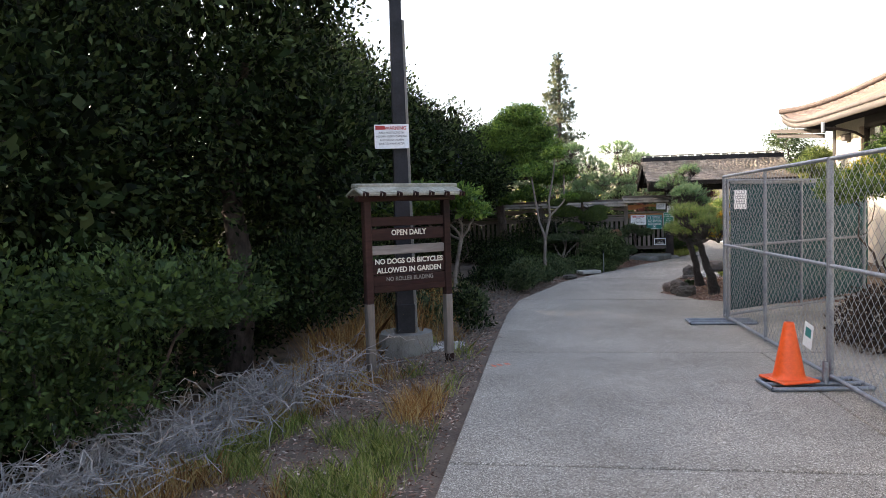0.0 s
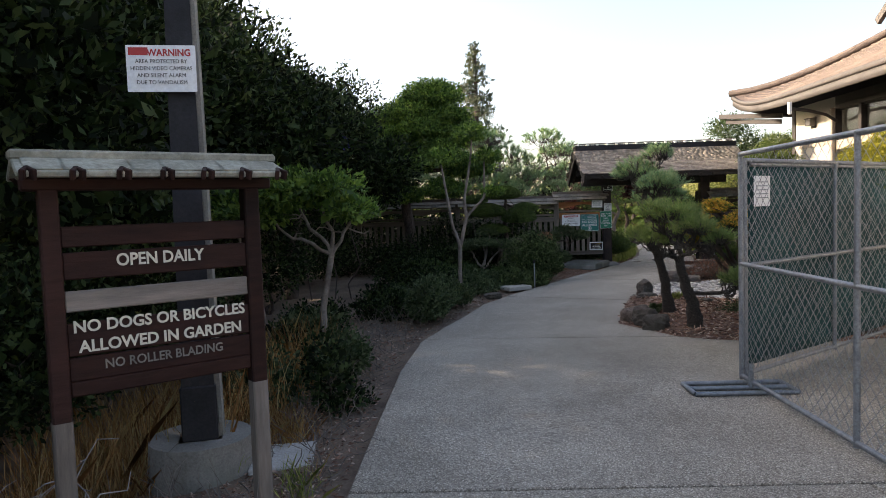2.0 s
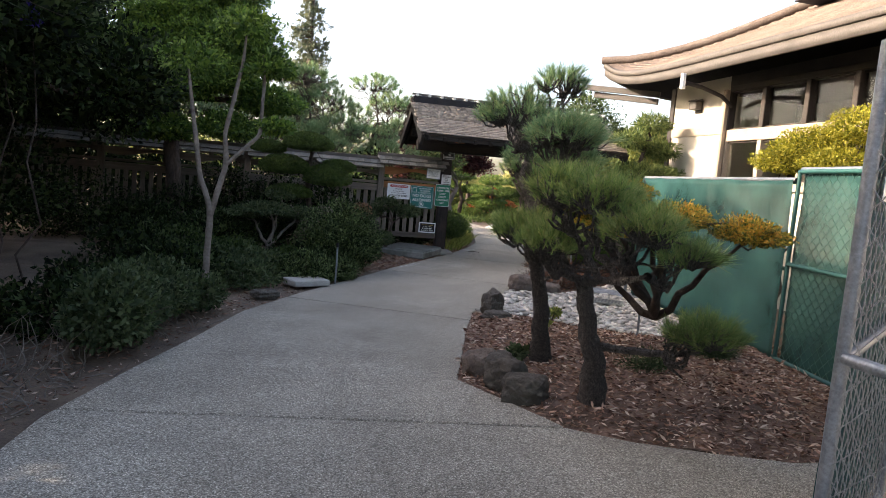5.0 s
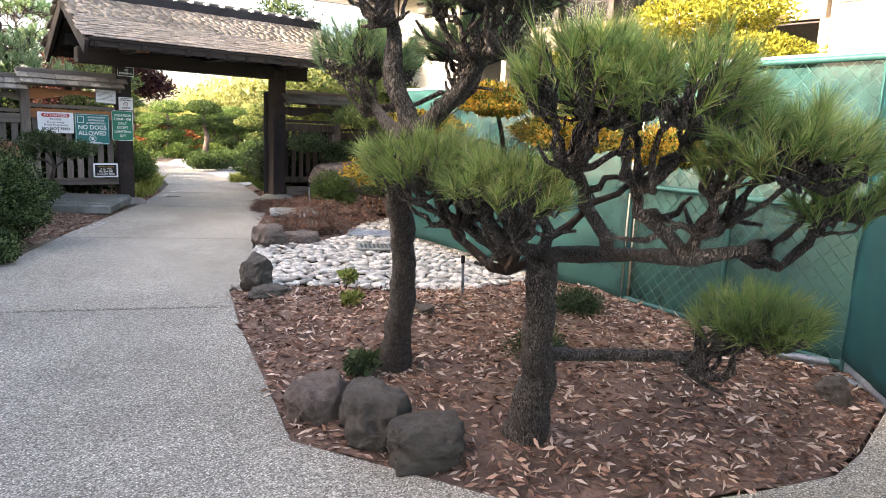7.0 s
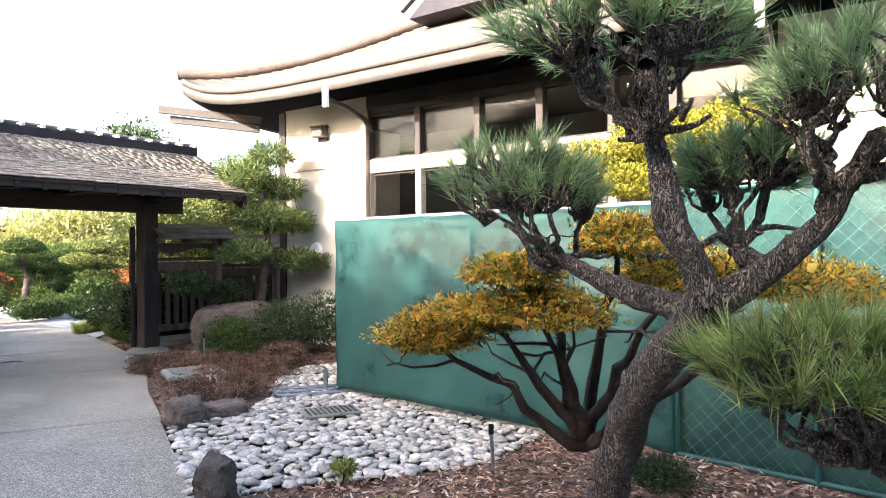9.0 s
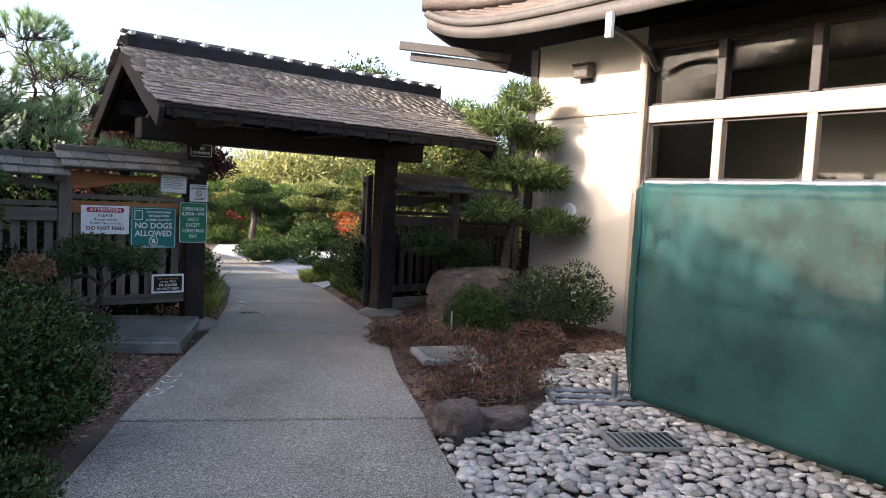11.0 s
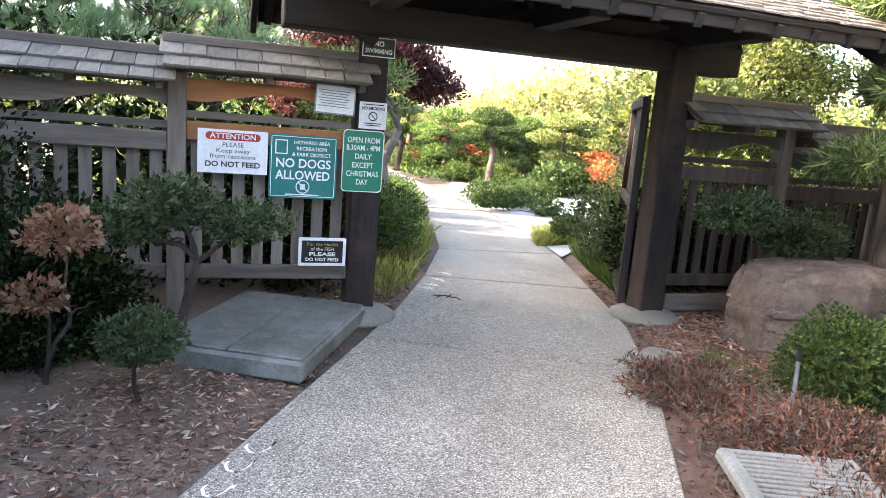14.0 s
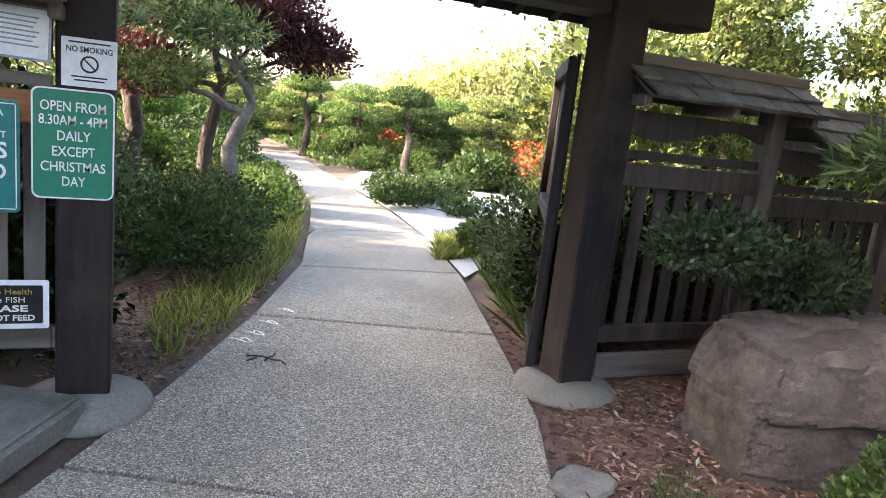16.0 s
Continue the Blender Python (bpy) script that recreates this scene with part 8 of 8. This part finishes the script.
# ---------------------------------------------------------------- shakes on the gate roof
rng = random.Random(5)
shake = []
for k in range(5):
    bm = bmesh.new()
    w = (0.07, 0.10, 0.13, 0.15, 0.115)[k]
    box(bm, (0, 0, 0), (w - 0.004, 0.20, 0.011))
    for v in bm.verts:
        if v.co.y > 0:
            v.co.z -= 0.008 if v.co.z > 0 else 0
        else:
            v.co.y += 0.012 * noise.noise(Vector((v.co.x * 30, k, 0)))
    me = bpy.data.meshes.new("shake")
    bm.to_mesh(me)
    bm.free()
    me.materials.append(M_SHAKE)
    shake.append((w, me))
a = math.atan2(RISE, EAVE)
slope = EAVE / math.cos(a)
count = 0
back_v, back_f, base = [], [], 0
for sy in (-1, 1):
    for row in range(20):
        x = GX0 - 0.03 - rng.uniform(0, 0.08)
        while x < GX1:
            w, me = rng.choice(shake)
            d = -0.03 + row * 0.075 + rng.uniform(-0.01, 0.01)
            xx = min(x + w / 2, GX1 + 0.03 - w / 2)
            m = Matrix.Translation((xx, GY + sy * (EAVE - (d + 0.13) * math.cos(a)), 2.315 + (d + 0.13) * math.sin(a) + rng.uniform(-0.002, 0.006))) @ Matrix.Rotation(radians(180 if sy > 0 else 0), 4, "Z") @ Matrix.Rotation(a - 0.07, 4, "X") @ Matrix.Rotation(rng.uniform(-0.02, 0.02), 4, "Z")
            if sy < 0 and count < 300:
                put("shake", me, None, gate, place=m)
                count += 1
            else:
                co = np.array([tuple(v.co) for v in me.vertices])
                M = np.array(m)
                back_v.append(co @ M[:3, :3].T + M[:3, 3])
                back_f.append(np.array([list(f.vertices) for f in me.polygons]) + base)
                base += len(co)
            x += w
M_SHAKE_REST = M_SHAKE.copy()
nt = M_SHAKE_REST.node_tree
for nd in nt.nodes:
    if nd.type == "OBJECT_INFO":
        g = nt.nodes.new("ShaderNodeNewGeometry")
        for l in list(nd.outputs["Random"].links):
            nt.links.new(g.outputs["Random Per Island"], l.to_socket)
tagged(put("shake_rest", mesh_from("shake_rest", np.concatenate(back_v), np.concatenate(back_f)), M_SHAKE_REST, gate), kind="stuff")
